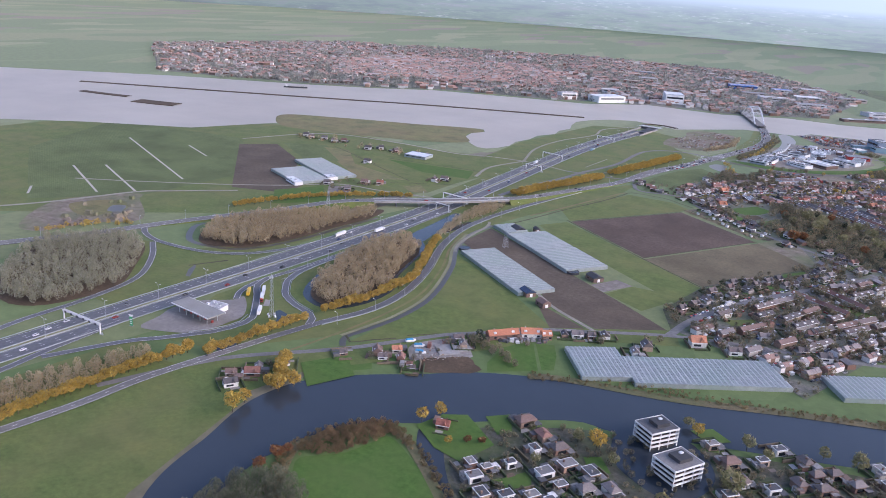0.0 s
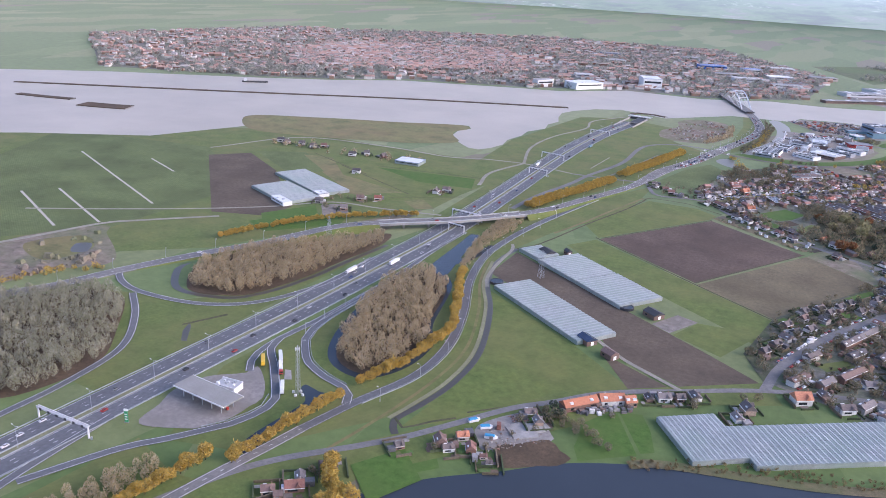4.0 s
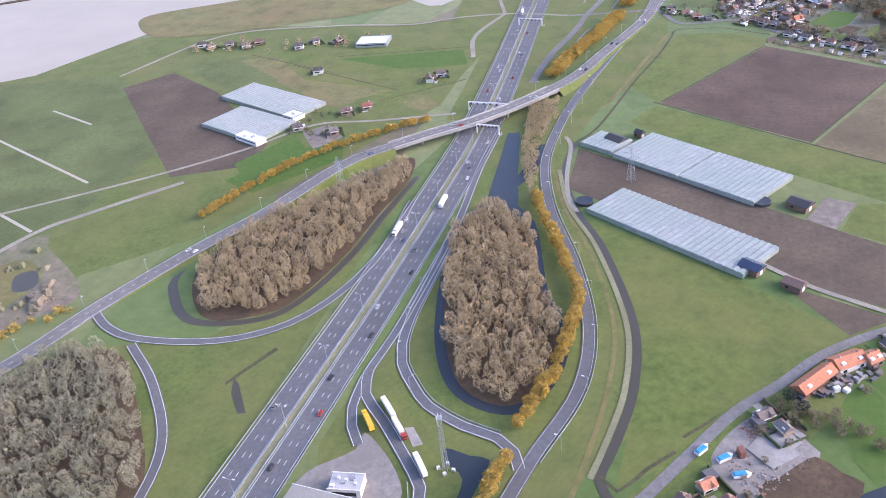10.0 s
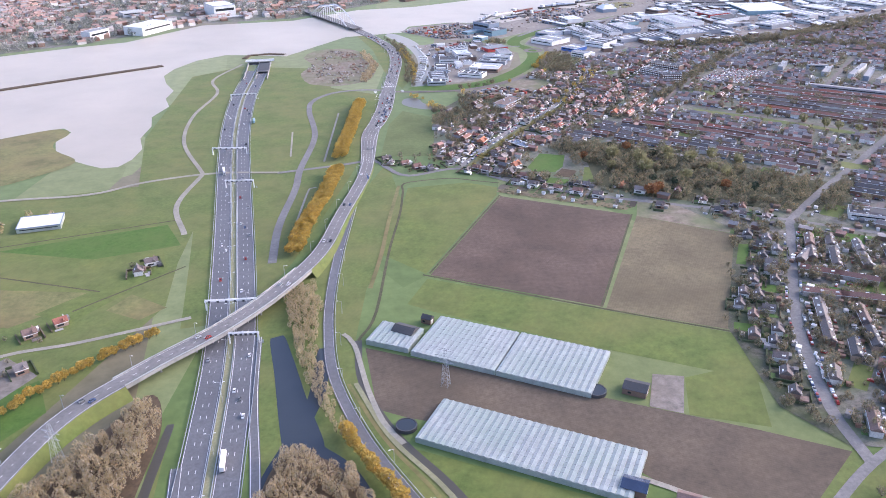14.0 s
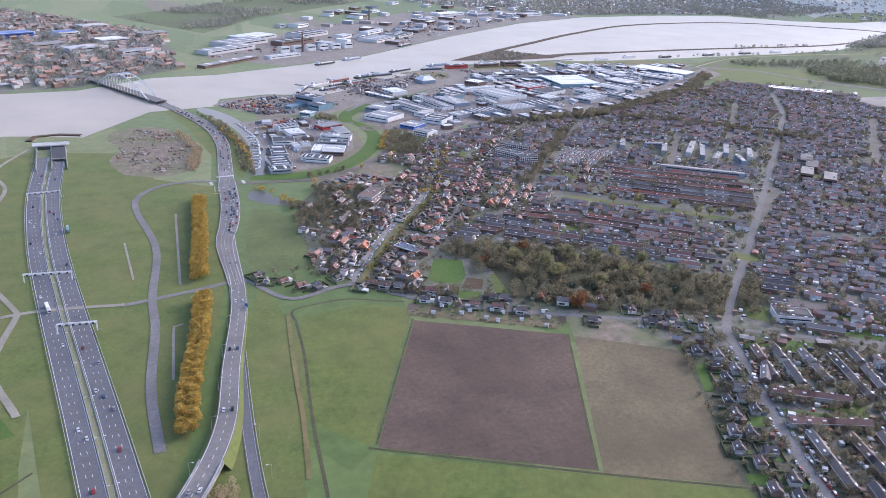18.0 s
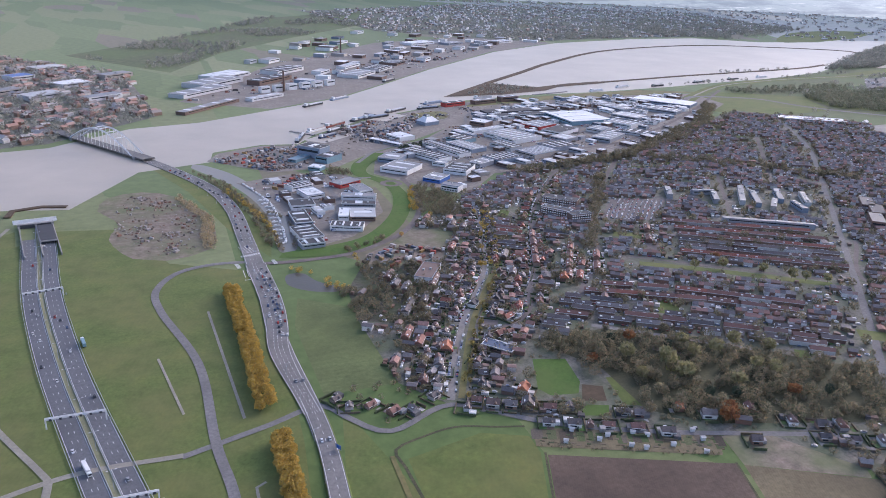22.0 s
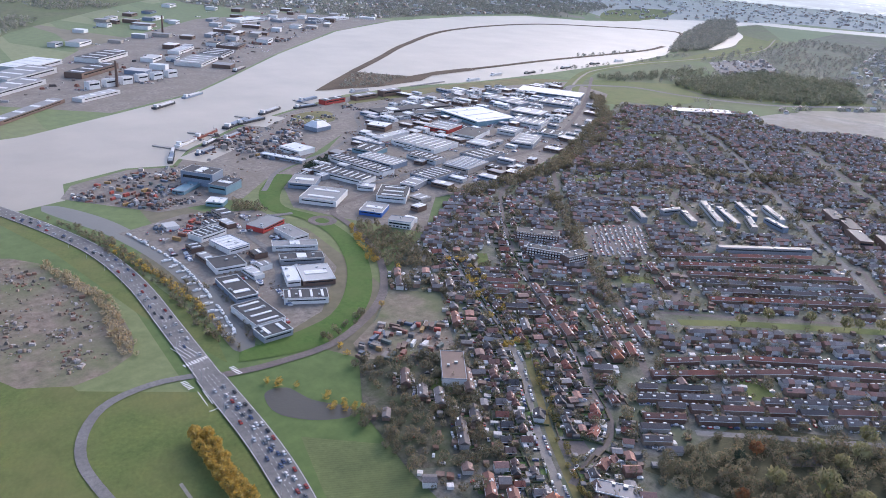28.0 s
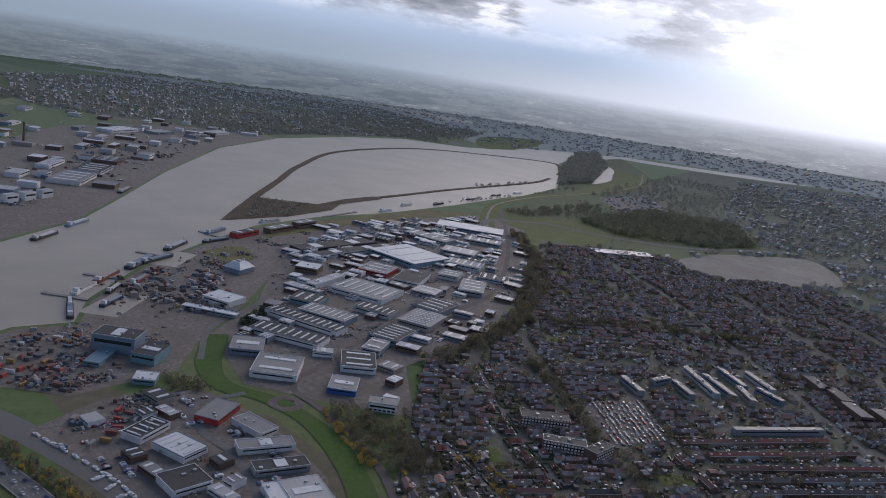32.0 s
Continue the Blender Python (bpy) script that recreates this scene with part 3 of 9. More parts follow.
    return tagged(new(name, me), label, category or name.split("_")[-1], kind=kind)


def inside(x, y, poly):
    c = False
    for i in range(len(poly)):
        (x0, y0), (x1, y1) = poly[i - 1][:2], poly[i][:2]
        if (y0 > y) != (y1 > y) and x < (x1 - x0) * (y - y0) / (y1 - y0) + x0:
            c = not c
    return c


def within(X, Y, poly):
    """The same for arrays of places."""
    c = np.zeros(np.shape(X), bool)
    for i in range(len(poly)):
        (x0, y0), (x1, y1) = poly[i - 1][:2], poly[i][:2]
        if y0 != y1:
            c ^= ((y0 > Y) != (y1 > Y)) & (X < (x1 - x0) * (Y - y0) / (y1 - y0) + x0)
    return c

# ---- the large structure: land, distance, water ----
CX, CY, FAR = -200.0, 400.0, 4450.0
ground = Solid()
rings = [0, 300, 700, 1300, 2200, 3300, FAR + 10]
SEG = 96
ground.v.append((CX, CY, 0.0))
for r in rings[1:]:
    ground.v += [(CX + r * math.cos(6.283185 * k / SEG), CY + r * math.sin(6.283185 * k / SEG), 0.0) for k in range(SEG)]
ground.f += [(0, 1 + k, 1 + (k + 1) % SEG) for k in range(SEG)]
for j in range(len(rings) - 2):
    a, b = 1 + j * SEG, 1 + (j + 1) * SEG
    ground.f += [(a + k, b + k, b + (k + 1) % SEG, a + (k + 1) % SEG) for k in range(SEG)]
tagged(part("ground", ground, M_LAND), "flat green polder land with meadows and ploughed strips", "ground", kind="structure")
# glowing ring: sky, and below it far land with haze in its colour
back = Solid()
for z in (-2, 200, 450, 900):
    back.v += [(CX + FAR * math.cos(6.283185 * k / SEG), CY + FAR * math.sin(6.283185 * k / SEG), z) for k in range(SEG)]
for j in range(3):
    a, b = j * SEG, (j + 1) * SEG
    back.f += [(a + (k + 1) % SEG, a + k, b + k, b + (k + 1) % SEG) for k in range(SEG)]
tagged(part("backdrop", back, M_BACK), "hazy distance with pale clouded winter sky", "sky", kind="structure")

# a coarse chart of what is already taken, in 2 m squares, so that houses and trees keep off roads and water
CHART = np.zeros((1600, 1600), bool)


def taken(x, y, r=0.0):
    i, j = int((x + 1200) / 2), int((y + 300) / 2)
    k = int(r / 2)
    if not (k <= i < 1600 - k and k <= j < 1600 - k):
        return False
    return bool(CHART[i - k:i + k + 1, j - k:j + k + 1].any())


def take_line(line, r):
    for p, _ in along(line, 2.0):
        take_disc(p[0], p[1], r)


def take_disc(x, y, r):
    i, j, k = int((x + 1200) / 2), int((y + 300) / 2), int(r / 2)
    if k <= i < 1600 - k and k <= j < 1600 - k:
        CHART[i - k:i + k + 1, j - k:j + k + 1] = True


def take_poly(pts):
    P = np.array(pts, float)[:, :2]
    i0, j0 = np.clip(((P.min(0) + (1200, 300)) / 2).astype(int), 0, 1599)
    i1, j1 = np.clip(((P.max(0) + (1200, 300)) / 2).astype(int) + 1, 1, 1600)
    X, Y = np.meshgrid(np.arange(i0, i1) * 2.0 - 1199, np.arange(j0, j1) * 2.0 - 299, indexing="ij")
    CHART[i0:i1, j0:j1] |= within(X, Y, P)


# the wide grey river, its bank on this side last
NOORD = [(-1900, 300), (-1500, 650), (-1183, 933), (-990, 1064), (-897, 1138), (-813, 1229), (-617, 1320), (-564, 1339), (-479, 1445), (-348, 1455), (-248, 1529),
         (-158, 1539), (-34, 1597), (100, 1662), (191, 1737), (400, 1915), (710, 2150), (1005, 2290), (1330, 2340), (1580, 2320), (1710, 2180), (1930, 2130), (2450, 2290),
         (2700, 2300), (2480, 1960), (1830, 1906), (1330, 1660), (1160, 1590), (972, 1593), (740, 1575), (560, 1570), (409, 1585), (283, 1574), (167, 1529), (54, 1481), (-42, 1416),
         (-80, 1373), (-121, 1385), (-184, 1367), (-198, 1325), (-275, 1310), (-351, 1205), (-400, 1222), (-424, 1228), (-456, 1203), (-476, 1162), (-482, 1130), (-474, 1095), (-461, 1061), (-464, 1030), (-456, 1000), (-466, 965), (-461, 935), (-464, 900), (-457, 871), (-460, 845), (-467, 829), (-479, 828), (-492, 838), (-503, 848), (-516, 862), (-527, 880), (-534, 905), (-528, 930), (-538, 944)]
NOORD += [(-658, 868), (-744, 828), (-733, 758), (-772, 639), (-873, 564), (-1200, 250), (-1600, 50)]
sheet("river_water", NOORD, 0.08, M_RIVER, "wide grey-brown river with small waves", "water")
lek = spline([(3300, 2900), (2700, 2300), (2500, 2060), (2560, 1800), (2900, 1430), (3500, 1150), (4230, 900)], 40)
tagged(part("far_river_water", ribbon(Solid(), lek, 70, 0.10), M_RIVER), "pale far reach of the river", "water", kind="structure")
take_poly(NOORD)
WAAL = [(-215, 150), (-230, 195), (-237, 220), (-237, 237), (-232, 255), (-215, 277), (-194, 296), (-171, 318), (-136, 337), (-81, 355), (-33, 378), (6, 395), (120, 450), (300, 520),
        (330, 470), (140, 400), (40, 366), (-16, 342), (-64, 322), (-95, 308), (-117, 303), (-165, 260), (-186, 243), (-196, 223), (-200, 201), (-199, 181), (-190, 155), (-150, 110), (-160, 90)]
sheet("bend_of_dark_water", WAAL, 0.07, M_DARKW, "dark blue still river bend between gardens", "water", 5.0)
take_poly(WAAL)
sheet("inlet_water", [(-165, 262), (-152, 258), (-120, 222), (-95, 190), (-102, 184), (-130, 212), (-160, 246)], 0.09, M_DARKW, "narrow dark inlet beside a lawn", "water", 4.0)
sheet("harbour_water", [(-208, 1315), (-186, 1250), (-182, 1135), (-203, 1032), (-218, 1030), (-198, 1135), (-201, 1225), (-222, 1310)], 0.09, M_HARBOUR, "narrow marina channel", "water", 6.0)
take_poly([(-222, 1310), (-186, 1250), (-182, 1135), (-200, 1030), (-218, 1030), (-198, 1135)])
sheet("town_pond", [(-229, 982), (-217, 980), (-213, 962), (-202, 945), (-208, 939), (-224, 948), (-234, 964)], 0.09, M_DITCH, "dark muddy pond behind the junction", "water", 3.0)
take_poly([(-228, 990), (-214, 986), (-188, 942), (-189, 932), (-229, 953)])
sheet("wood_moat", [(-340, 447), (-330, 480), (-321, 506), (-316, 545), (-311, 545), (-313, 510), (-319, 482), (-301, 456), (-284, 402), (-271, 379), (-270, 349), (-282, 328), (-305, 333), (-321, 358), (-333, 402)], 0.07, M_DARKW, "dark moat round the bare wood", "water", 4.0)
sheet("viaduct_pond", [(-333, 560), (-339, 558), (-336, 528), (-329, 466), (-320, 462), (-314, 473), (-321, 505), (-328, 540)], 0.10, M_DARKW, "grey-blue pond beside the viaduct", "water", 5)
sheet("station_pond", [(-301, 308), (-292, 306.5), (-285, 306), (-286, 295), (-287, 283), (-286, 265), (-284, 252), (-291, 250), (-293, 262), (-292, 279), (-291.5, 296), (-299, 302)], 0.09, M_DARKW, "dark pond beside the mast", "water", 3.0)
take_poly([(-341, 470), (-317, 540), (-281, 402), (-269, 379), (-269, 349), (-283, 326), (-306, 330), (-322, 357)])
sheet("wood_ditch", [(-459, 392), (-460, 378), (-435, 354), (-402, 360), (-388, 379), (-380, 416), (-378, 454), (-375, 498), (-378, 498), (-382, 454), (-384, 416), (-391, 382), (-403, 364), (-433, 358), (-456, 380)], 0.09, M_DITCH, "dark ditch along the wood", "water", 4.0)
sheet("verge_pond", [(-394, 326), (-390, 323), (-379, 309), (-382, 308), (-390, 317)], 0.09, M_DITCH, "narrow grey pond in the verge", "water")
sheet("verge_pond", [(-396, 323), (-395, 321), (-384, 345), (-386, 346)], 0.091, M_WEEDS, "dark ditch in the verge", "water")
sheet("parking_bay", [(-318, 314), (-315, 315), (-309, 308), (-312, 306)], 0.21, M_CONC, "small fenced concrete pad in the grass", "paving")


def ditch(name, pts, half, label="dark weedy ditch between fields"):
    L = spline(pts, 5)
    take_line(L, half + 1)
    LAYER[0] += 1
    tagged(part(name, ribbon(Solid(), L, half, 0.10 + 0.0006 * LAYER[0]), M_WEEDS if half < 1.1 else M_DITCH), label, "water", kind="structure")


ditch("meadow_ditch", [(-243, 296), (-249, 305), (-246, 322), (-243, 350), (-247, 387), (-266, 439), (-285, 475), (-297, 514), (-297, 549)], 1.7)
ditch("meadow_ditch", [(-297, 549), (-287, 573), (-274, 644), (-262, 700), (-256, 739)], 0.8)
ditch("road_ditch", [(-250, 307), (-243, 302), (-235, 313), (-227, 322)], 0.7)
ditch("road_ditch", [(-225, 329), (-217, 338), (-210, 346)], 0.6)
ditch("field_ditch", [(-254, 612), (-191, 719)], 0.6)
ditch("field_ditch", [(-172, 560), (-114, 671)], 0.6)
ditch("field_ditch", [(-258, 611), (-170, 557), (-112, 523)], 0.7)
ditch("meadow_edge_ditch", [(-256, 738), (-254, 753), (-236, 757), (-218, 757), (-200, 748), (-187, 742)], 0.8)

for pts in ([(-763, 546), (-578, 467)], [(-668, 450), (-571, 411)], [(-684, 427), (-589, 387)], [(-692, 569), (-640, 548)], [(-620, 345), (-640, 360)]):
    LAYER[0] += 1
    tagged(part("polder_ditch", ribbon(Solid(), np.array(pts, float), 1.0, 0.11 + 0.0006 * LAYER[0]), M_RIVER), "straight pale ditch across the sown field", "water", kind="structure")
field_south = [(-345, 60), (-330, 235), (-300, 225), (-262, 235), (-240, 225), (-222, 150), (-190, 90), (-200, 20)]
sheet("south_meadow", field_south, 0.02, M_VERGE, "green dike land beside the interchange", "field")
# islands, training walls and forelands in the river
sheet("foreland", [(-774, 808), (-712, 849), (-660, 878), (-617, 899), (-575, 926), (-541, 942), (-528, 925), (-534, 900), (-526, 878), (-503, 846), (-530, 812), (-556, 795), (-644, 755), (-712, 738), (-760, 770)], 0.3, M_ROUGH, "low brown reed foreland by the river", "ground", 8)
sheet("island", [(260, 1612), (330, 1665), (413, 1725), (440, 1690), (480, 1650), (560, 1668), (640, 1672), (640, 1650), (520, 1640), (470, 1612), (370, 1600)], 0.5, M_LITTER, "low scrubby island with brown growth", "island")


def training_wall(pts, half, label="low dark stone training wall in the river"):
    L = spline(pts, 15)
    tagged(part("training_wall", ribbon(Solid(), L, half, 0.9, 0.9), M_LITTER), label, "breakwater", kind="structure")


training_wall([(-1180, 760), (-889, 944), (-748, 1038), (-637, 1104), (-492, 1182)], 4)
training_wall([(413, 1718), (560, 1820), (735, 1943), (1028, 2102), (1394, 2150), (1632, 2045), (1778, 1909), (1640, 1810), (1500, 1745)], 6)
training_wall([(640, 1662), (734, 1668), (900, 1680), (1248, 1691), (1400, 1720)], 5)
training_wall([(-975, 712), (-945, 722), (-915, 735)], 13, "low dark mud bank in the river")
training_wall([(-1090, 703), (-1050, 713), (-1010, 726)], 6, "low dark mud bank in the river")
training_wall([(-400, 1200), (-395, 1218), (-372, 1222), (-352, 1214)], 3, "pale stone edge of the tunnel mouth")

# fields and forelands on this side
def field(name, pts, mat, label, z=0.05, smooth=0.0):
    sheet(name, pts, z, mat, label, "field", smooth)


sheet("polder_meadow", [(-900, 420), (-900, 600), (-690, 770), (-520, 770), (-400, 790), (-395, 600), (-470, 420), (-560, 330), (-700, 200), (-900, 200)], 0.012, M_VERGE, "green polder meadows beyond the motorway", "field")
field("yellow_meadow", [(-560, 650), (-530, 690), (-470, 660), (-440, 612), (-470, 590)], M_ROUGH, "yellowish rough meadow by the farms")
field("crop_field", [(-640, 660), (-560, 612), (-535, 640), (-600, 690)], M_CROP, "dull green field behind the glasshouses")
field("meadow", [(-285, 470), (-207, 423), (-171, 396), (-160, 398), (-193, 352), (-227, 318), (-244, 302), (-241, 350), (-246, 387), (-263, 435)], M_MEADOW, "lush green meadow inside the bend of a ditch")
field("brown_field", [(-254, 610), (-191, 717), (-114, 670), (-171, 560)], M_SOIL, "bare ploughed brown field")
field("stubble_field", [(-170, 558), (-112, 668), (-64, 631), (-114, 526)], M_SOIL2, "brown field with a green bloom of seedlings")
field("brown_strip", [(-294, 542), (-240, 511), (-201, 489), (-143, 456), (-111, 436), (-111, 429), (-143, 408), (-179, 423), (-186, 424), (-204, 449), (-281, 487), (-292, 494)], M_SOIL3, "dark ploughed strip between greenhouses")
field("brown_strip", [(-190, 420), (-182, 419), (-147, 404), (-168, 392)], M_SOIL3, "small ploughed plot beside a track")
field("grass_field", [(-156, 494), (-121, 500), (-136, 456), (-165, 469)], M_MEADOW, "green lawn beside the nursery farm")
field("grass_field", [(-256, 612), (-278, 640), (-262, 700), (-252, 744), (-210, 747), (-190, 734), (-193, 720)], M_MEADOW, "green meadow beside the ploughed field")
field("grass_field", [(-256, 606), (-270, 580), (-258, 570), (-180, 520), (-130, 490), (-110, 470), (-95, 500), (-113, 522)], M_MEADOW, "green strip behind the greenhouses")
field("grass_field", [(-266, 815), (-223, 808), (-195, 852), (-207, 909), (-236, 940), (-252, 900)], M_CROP, "rough green meadow behind the village")
field("crop_field", [(-780, 440), (-863, 600), (-690, 640), (-560, 560), (-556, 403), (-607, 337)], M_CROP, "dull green sown field with straight ditches")
field("brown_field", [(-664, 616), (-639, 650), (-575, 612), (-489, 530), (-484, 500), (-528, 480)], M_SOIL3, "dark ploughed field beside glasshouses")
field("grass_field", [(-490, 480), (-470, 520), (-440, 540), (-430, 515), (-465, 468)], M_LAWN, "small bright green meadow by the viaduct")
field("grass_field", [(-560, 660), (-540, 700), (-420, 720), (-400, 640), (-440, 590)], M_MEADOW, "green meadow with farm lanes")
field("verge", [(-372, 250), (-376, 400), (-376, 480), (-392, 380), (-420, 346), (-470, 330), (-470, 318), (-420, 300), (-390, 250)], M_VERGE, "mown green verge between slip roads", 0.04)
field("verge", [(-345, 300), (-340, 420), (-345, 520), (-356, 560), (-330, 600), (-300, 700), (-262, 800), (-258, 700), (-290, 600), (-300, 540), (-285, 470), (-245, 390), (-240, 330), (-256, 300), (-290, 250), (-320, 240)], M_VERGE, "mown green dike verge", 0.03)
field("verge", [(-372, 590), (-362, 720), (-380, 900), (-372, 1150), (-310, 1130), (-300, 1040), (-250, 1000), (-262, 900), (-290, 780), (-330, 640), (-350, 590)], M_VERGE, "green land between motorway and main road", 0.03)
field("verge", [(-400, 590), (-392, 720), (-405, 900), (-396, 1160), (-450, 1120), (-460, 900), (-440, 760), (-420, 640)], M_VERGE, "green dike slope along the motorway", 0.03)
field("verge", [(-228, 1020), (-215, 1060), (-212, 1200), (-230, 1300), (-262, 1330), (-245, 1220), (-240, 1100)], M_VERGE, "green bank of the bridge approach", 0.04)
sheet("demolition_site", [(-316, 1228), (-285, 1236), (-260, 1210), (-247, 1150), (-250, 1100), (-264, 1058), (-300, 1046), (-322, 1060), (-332, 1110), (-318, 1150), (-330, 1190)], 0.06, M_SITE, "bare sandy site with rubble", "ground", 14)
sheet("woodland_floor", [(-338, 445), (-327, 472), (-303, 453), (-287, 403), (-275, 379), (-274, 349), (-284, 332), (-303, 337), (-317, 360), (-330, 402)], 0.12, M_LITTER, "brown leaf-covered woodland floor", "ground", 4)
sheet("woodland_floor", [(-453, 394), (-440, 441), (-414, 475), (-390, 520), (-380, 497), (-383, 454), (-385, 416), (-392, 381), (-402, 366), (-429, 359)], 0.12, M_LITTER, "brown leaf-covered woodland floor", "ground", 4)
sheet("woodland_floor", [(-493, 271), (-499, 290), (-484, 312), (-478, 326), (-463, 331), (-445, 326), (-420, 300), (-398, 272), (-396, 244), (-404, 222), (-425, 215), (-462, 236)], 0.12, M_LITTER, "brown leaf-covered woodland floor", "ground", 6)
sheet("soil_depot", [(-586, 350), (-563, 409), (-549, 399), (-500, 364), (-519, 330), (-523, 298), (-548, 296)], 0.06, M_SITE, "rough brown depot ground with heaps", "ground", 6)
sheet("depot_grass", [(-572, 352), (-556, 385), (-530, 372), (-536, 340)], 0.07, M_ROUGH, "rough yellow grass on the depot", "ground", 5)
sheet("depot_pool", [(-546, 372), (-538, 378), (-528, 366), (-536, 360)], 0.09, M_DITCH, "shallow pool on the depot", "water", 2)
sheet("peninsula_lawn", [(-150, 165), (-174, 186), (-189, 203), (-184, 212), (-178, 219), (-174, 231), (-170, 241), (-148, 230), (-128, 217), (-108, 195), (-115, 170)], 0.12, M_LAWN, "bright green lawn on a peninsula", "ground", 2)
reed = spline([(-166, 160), (-193, 203), (-194, 220), (-185, 239), (-171, 246), (-155, 238), (-123, 213), (-100, 190)], 4)
tagged(part("reed_edge", ribbon(Solid(), reed, 2.2, 0.24), M_REED), "brown reeds round the lawn", "reed bed", kind="structure")
sheet("river_garden_lawn", [(-177, 356), (-166, 367), (-157, 352), (-149, 339), (-159, 330), (-169, 321), (-174, 330)], 0.06, M_LAWN, "bright green paddock by the water", "ground")
sheet("river_garden_lawn", [(-165, 368), (-156, 373), (-149, 361), (-143, 345), (-148, 341)], 0.065, M_LAWN, "bright green paddock behind cottages", "ground")
sheet("river_garden_lawn", [(-246, 290), (-233, 305), (-222, 294), (-215, 285), (-226, 272), (-236, 265)], 0.06, M_LAWN, "green garden sloping to the water", "ground")
sheet("wet_soil", [(-202, 312), (-196, 318), (-185, 329), (-178, 324), (-172, 321), (-175, 313), (-181, 309), (-195, 299)], 0.08, M_LITTER, "dark churned soil by the water", "ground", 3)
sheet("scrapyard_ground", [(-216, 322), (-208, 338), (-198, 346), (-186, 334), (-184, 328), (-198, 314), (-206, 306), (-212, 312)], 0.075, M_PALE, "littered grey yard by the water", "ground", 3)
sheet("park_lawn", [(-142, 798), (-124, 790), (-133, 765), (-142, 755), (-157, 760), (-159, 769)], 0.24, M_LAWN, "bright green playing field among trees", "ground")
PLOTS = [[(-142, 798), (-124, 790), (-133, 765), (-142, 755), (-157, 760), (-159, 769)], [(-117, 762), (-103, 757), (-117, 728), (-127, 735)], [(-134, 762), (-125, 755), (-133, 742), (-145, 748)], [(-149, 746), (-135, 738), (-142, 730), (-157, 738)], [(-58, 746), (-46, 739), (-61, 728), (-73, 735)], [(-105, 747), (-100, 744), (-110, 722), (-115, 725)]]
for k, mt, lab in ((1, M_MEADOW, "green orchard lawn behind a dike house"), (2, M_LITTER, "bare dug kitchen garden"), (3, M_LAWN, "bright lawn behind a dike house"), (4, M_MEADOW, "green lawn among park trees"), (5, M_LITTER, "bare dug garden strip")):
    sheet("garden_plot", PLOTS[k], 0.24, mt, lab, "garden")
for p in PLOTS:
    take_poly(p)
sheet("allotment_ground", [(-184, 739), (-103, 692), (-115, 678), (-192, 725)], 0.10, M_SOIL2, "patchy allotment gardens below the dike", "garden")
sheet("industrial_ground", [(-195, 1232), (-137, 1245), (-81, 1222), (-78, 1160), (-100, 1090), (-150, 1040), (-195, 1026), (-204, 1040), (-186, 1110), (-182, 1180)], 0.11, M_YARD, "grey paved business park", "ground")
sheet("industrial_ground", [(-53, 1212), (-10, 1300), (76, 1340), (172, 1420), (300, 1540), (480, 1545), (717, 1500), (690, 1400), (450, 1260), (300, 1204), (175, 1160), (70, 1165), (0, 1105), (-30, 1160)], 0.11, M_YARD, "grey paved industrial estate", "ground")
sheet("shipyard_ground", [(-150, 1259), (-200, 1330), (-180, 1360), (-121, 1380), (-80, 1366), (-42, 1410), (54, 1475), (167, 1523), (300, 1565), (304, 1504), (180, 1420), (60, 1340), (-30, 1290), (-75, 1255)], 0.13, M_YARD, "littered shipyard ground along the river", "ground")
sheet("quay_grass", [(118, 1452), (150, 1500), (196, 1498), (172, 1452)], 0.15, M_ROUGH, "rough grass behind the quay", "ground", 6)
sheet("yard_basin", [(-66, 1392), (-14, 1420), (6, 1398), (-48, 1366)], 0.16, M_RIVER, "grey basin inside the shipyard", "water")
sheet("yard_basin", [(62, 1484), (118, 1510), (128, 1490), (80, 1462)], 0.16, M_RIVER, "grey basin inside the shipyard", "water")
take_poly([(-66, 1392), (-14, 1420), (6, 1398), (-48, 1366)])
take_poly([(62, 1484), (118, 1510), (128, 1490), (80, 1462)])
for a, b in (((-44, 1412), (-64, 1446)), ((10, 1452), (-8, 1478)), ((90, 1500), (78, 1524)), ((200, 1540), (196, 1572)), ((420, 1582), (500, 1590))):
    jl_ = np.array([a, b], float)
    tagged(part("jetty", ribbon(Solid(), jl_, 2.2, 1.1, 1.1), M_CONC), "dark concrete jetty in the river", "jetty", kind="structure")
sheet("green_dike", [(-12, 1300), (-55, 1262), (-74, 1217), (-63, 1185), (-67, 1140), (-97, 1082), (-140, 1038), (-175, 1027), (-217, 1026), (-223, 1017), (-168, 1006), (-110, 1040), (-62, 1109), (-48, 1175), (-58, 1217), (-40, 1250), (0, 1290)], 0.25, M_LAWN, "grassy dike round the business park", "dike", 8)
sheet("dry_river_land", [(238, 1519), (300, 1560), (480, 1566), (652, 1562), (747, 1507), (489, 1530)], 0.17, M_ROUGH, "dry brown grassland behind the quay", "ground")
LAKE = [(766, 1178), (874, 1158), (960, 1100), (985, 1040), (900, 985), (804, 1008), (777, 1046), (717, 1092), (716, 1143)]
sheet("mud_flat", LAKE, 0.32, M_MUD, "shallow grey lake behind the town", "water", 20)
sheet("far_industrial_ground", [(-40, 1602), (100, 1668), (191, 1743), (400, 1921), (705, 2156), (1000, 2298), (900, 2500), (500, 2400), (100, 2050), (-150, 1700)], 0.06, M_YARD, "grey far industrial bank", "ground")
sheet("sand_bank", [(874, 1165), (1000, 1100), (1070, 1040), (985, 985), (880, 968), (905, 1060)], 0.35, M_PALESAND, "sandy shore of the lake", "ground", 20)
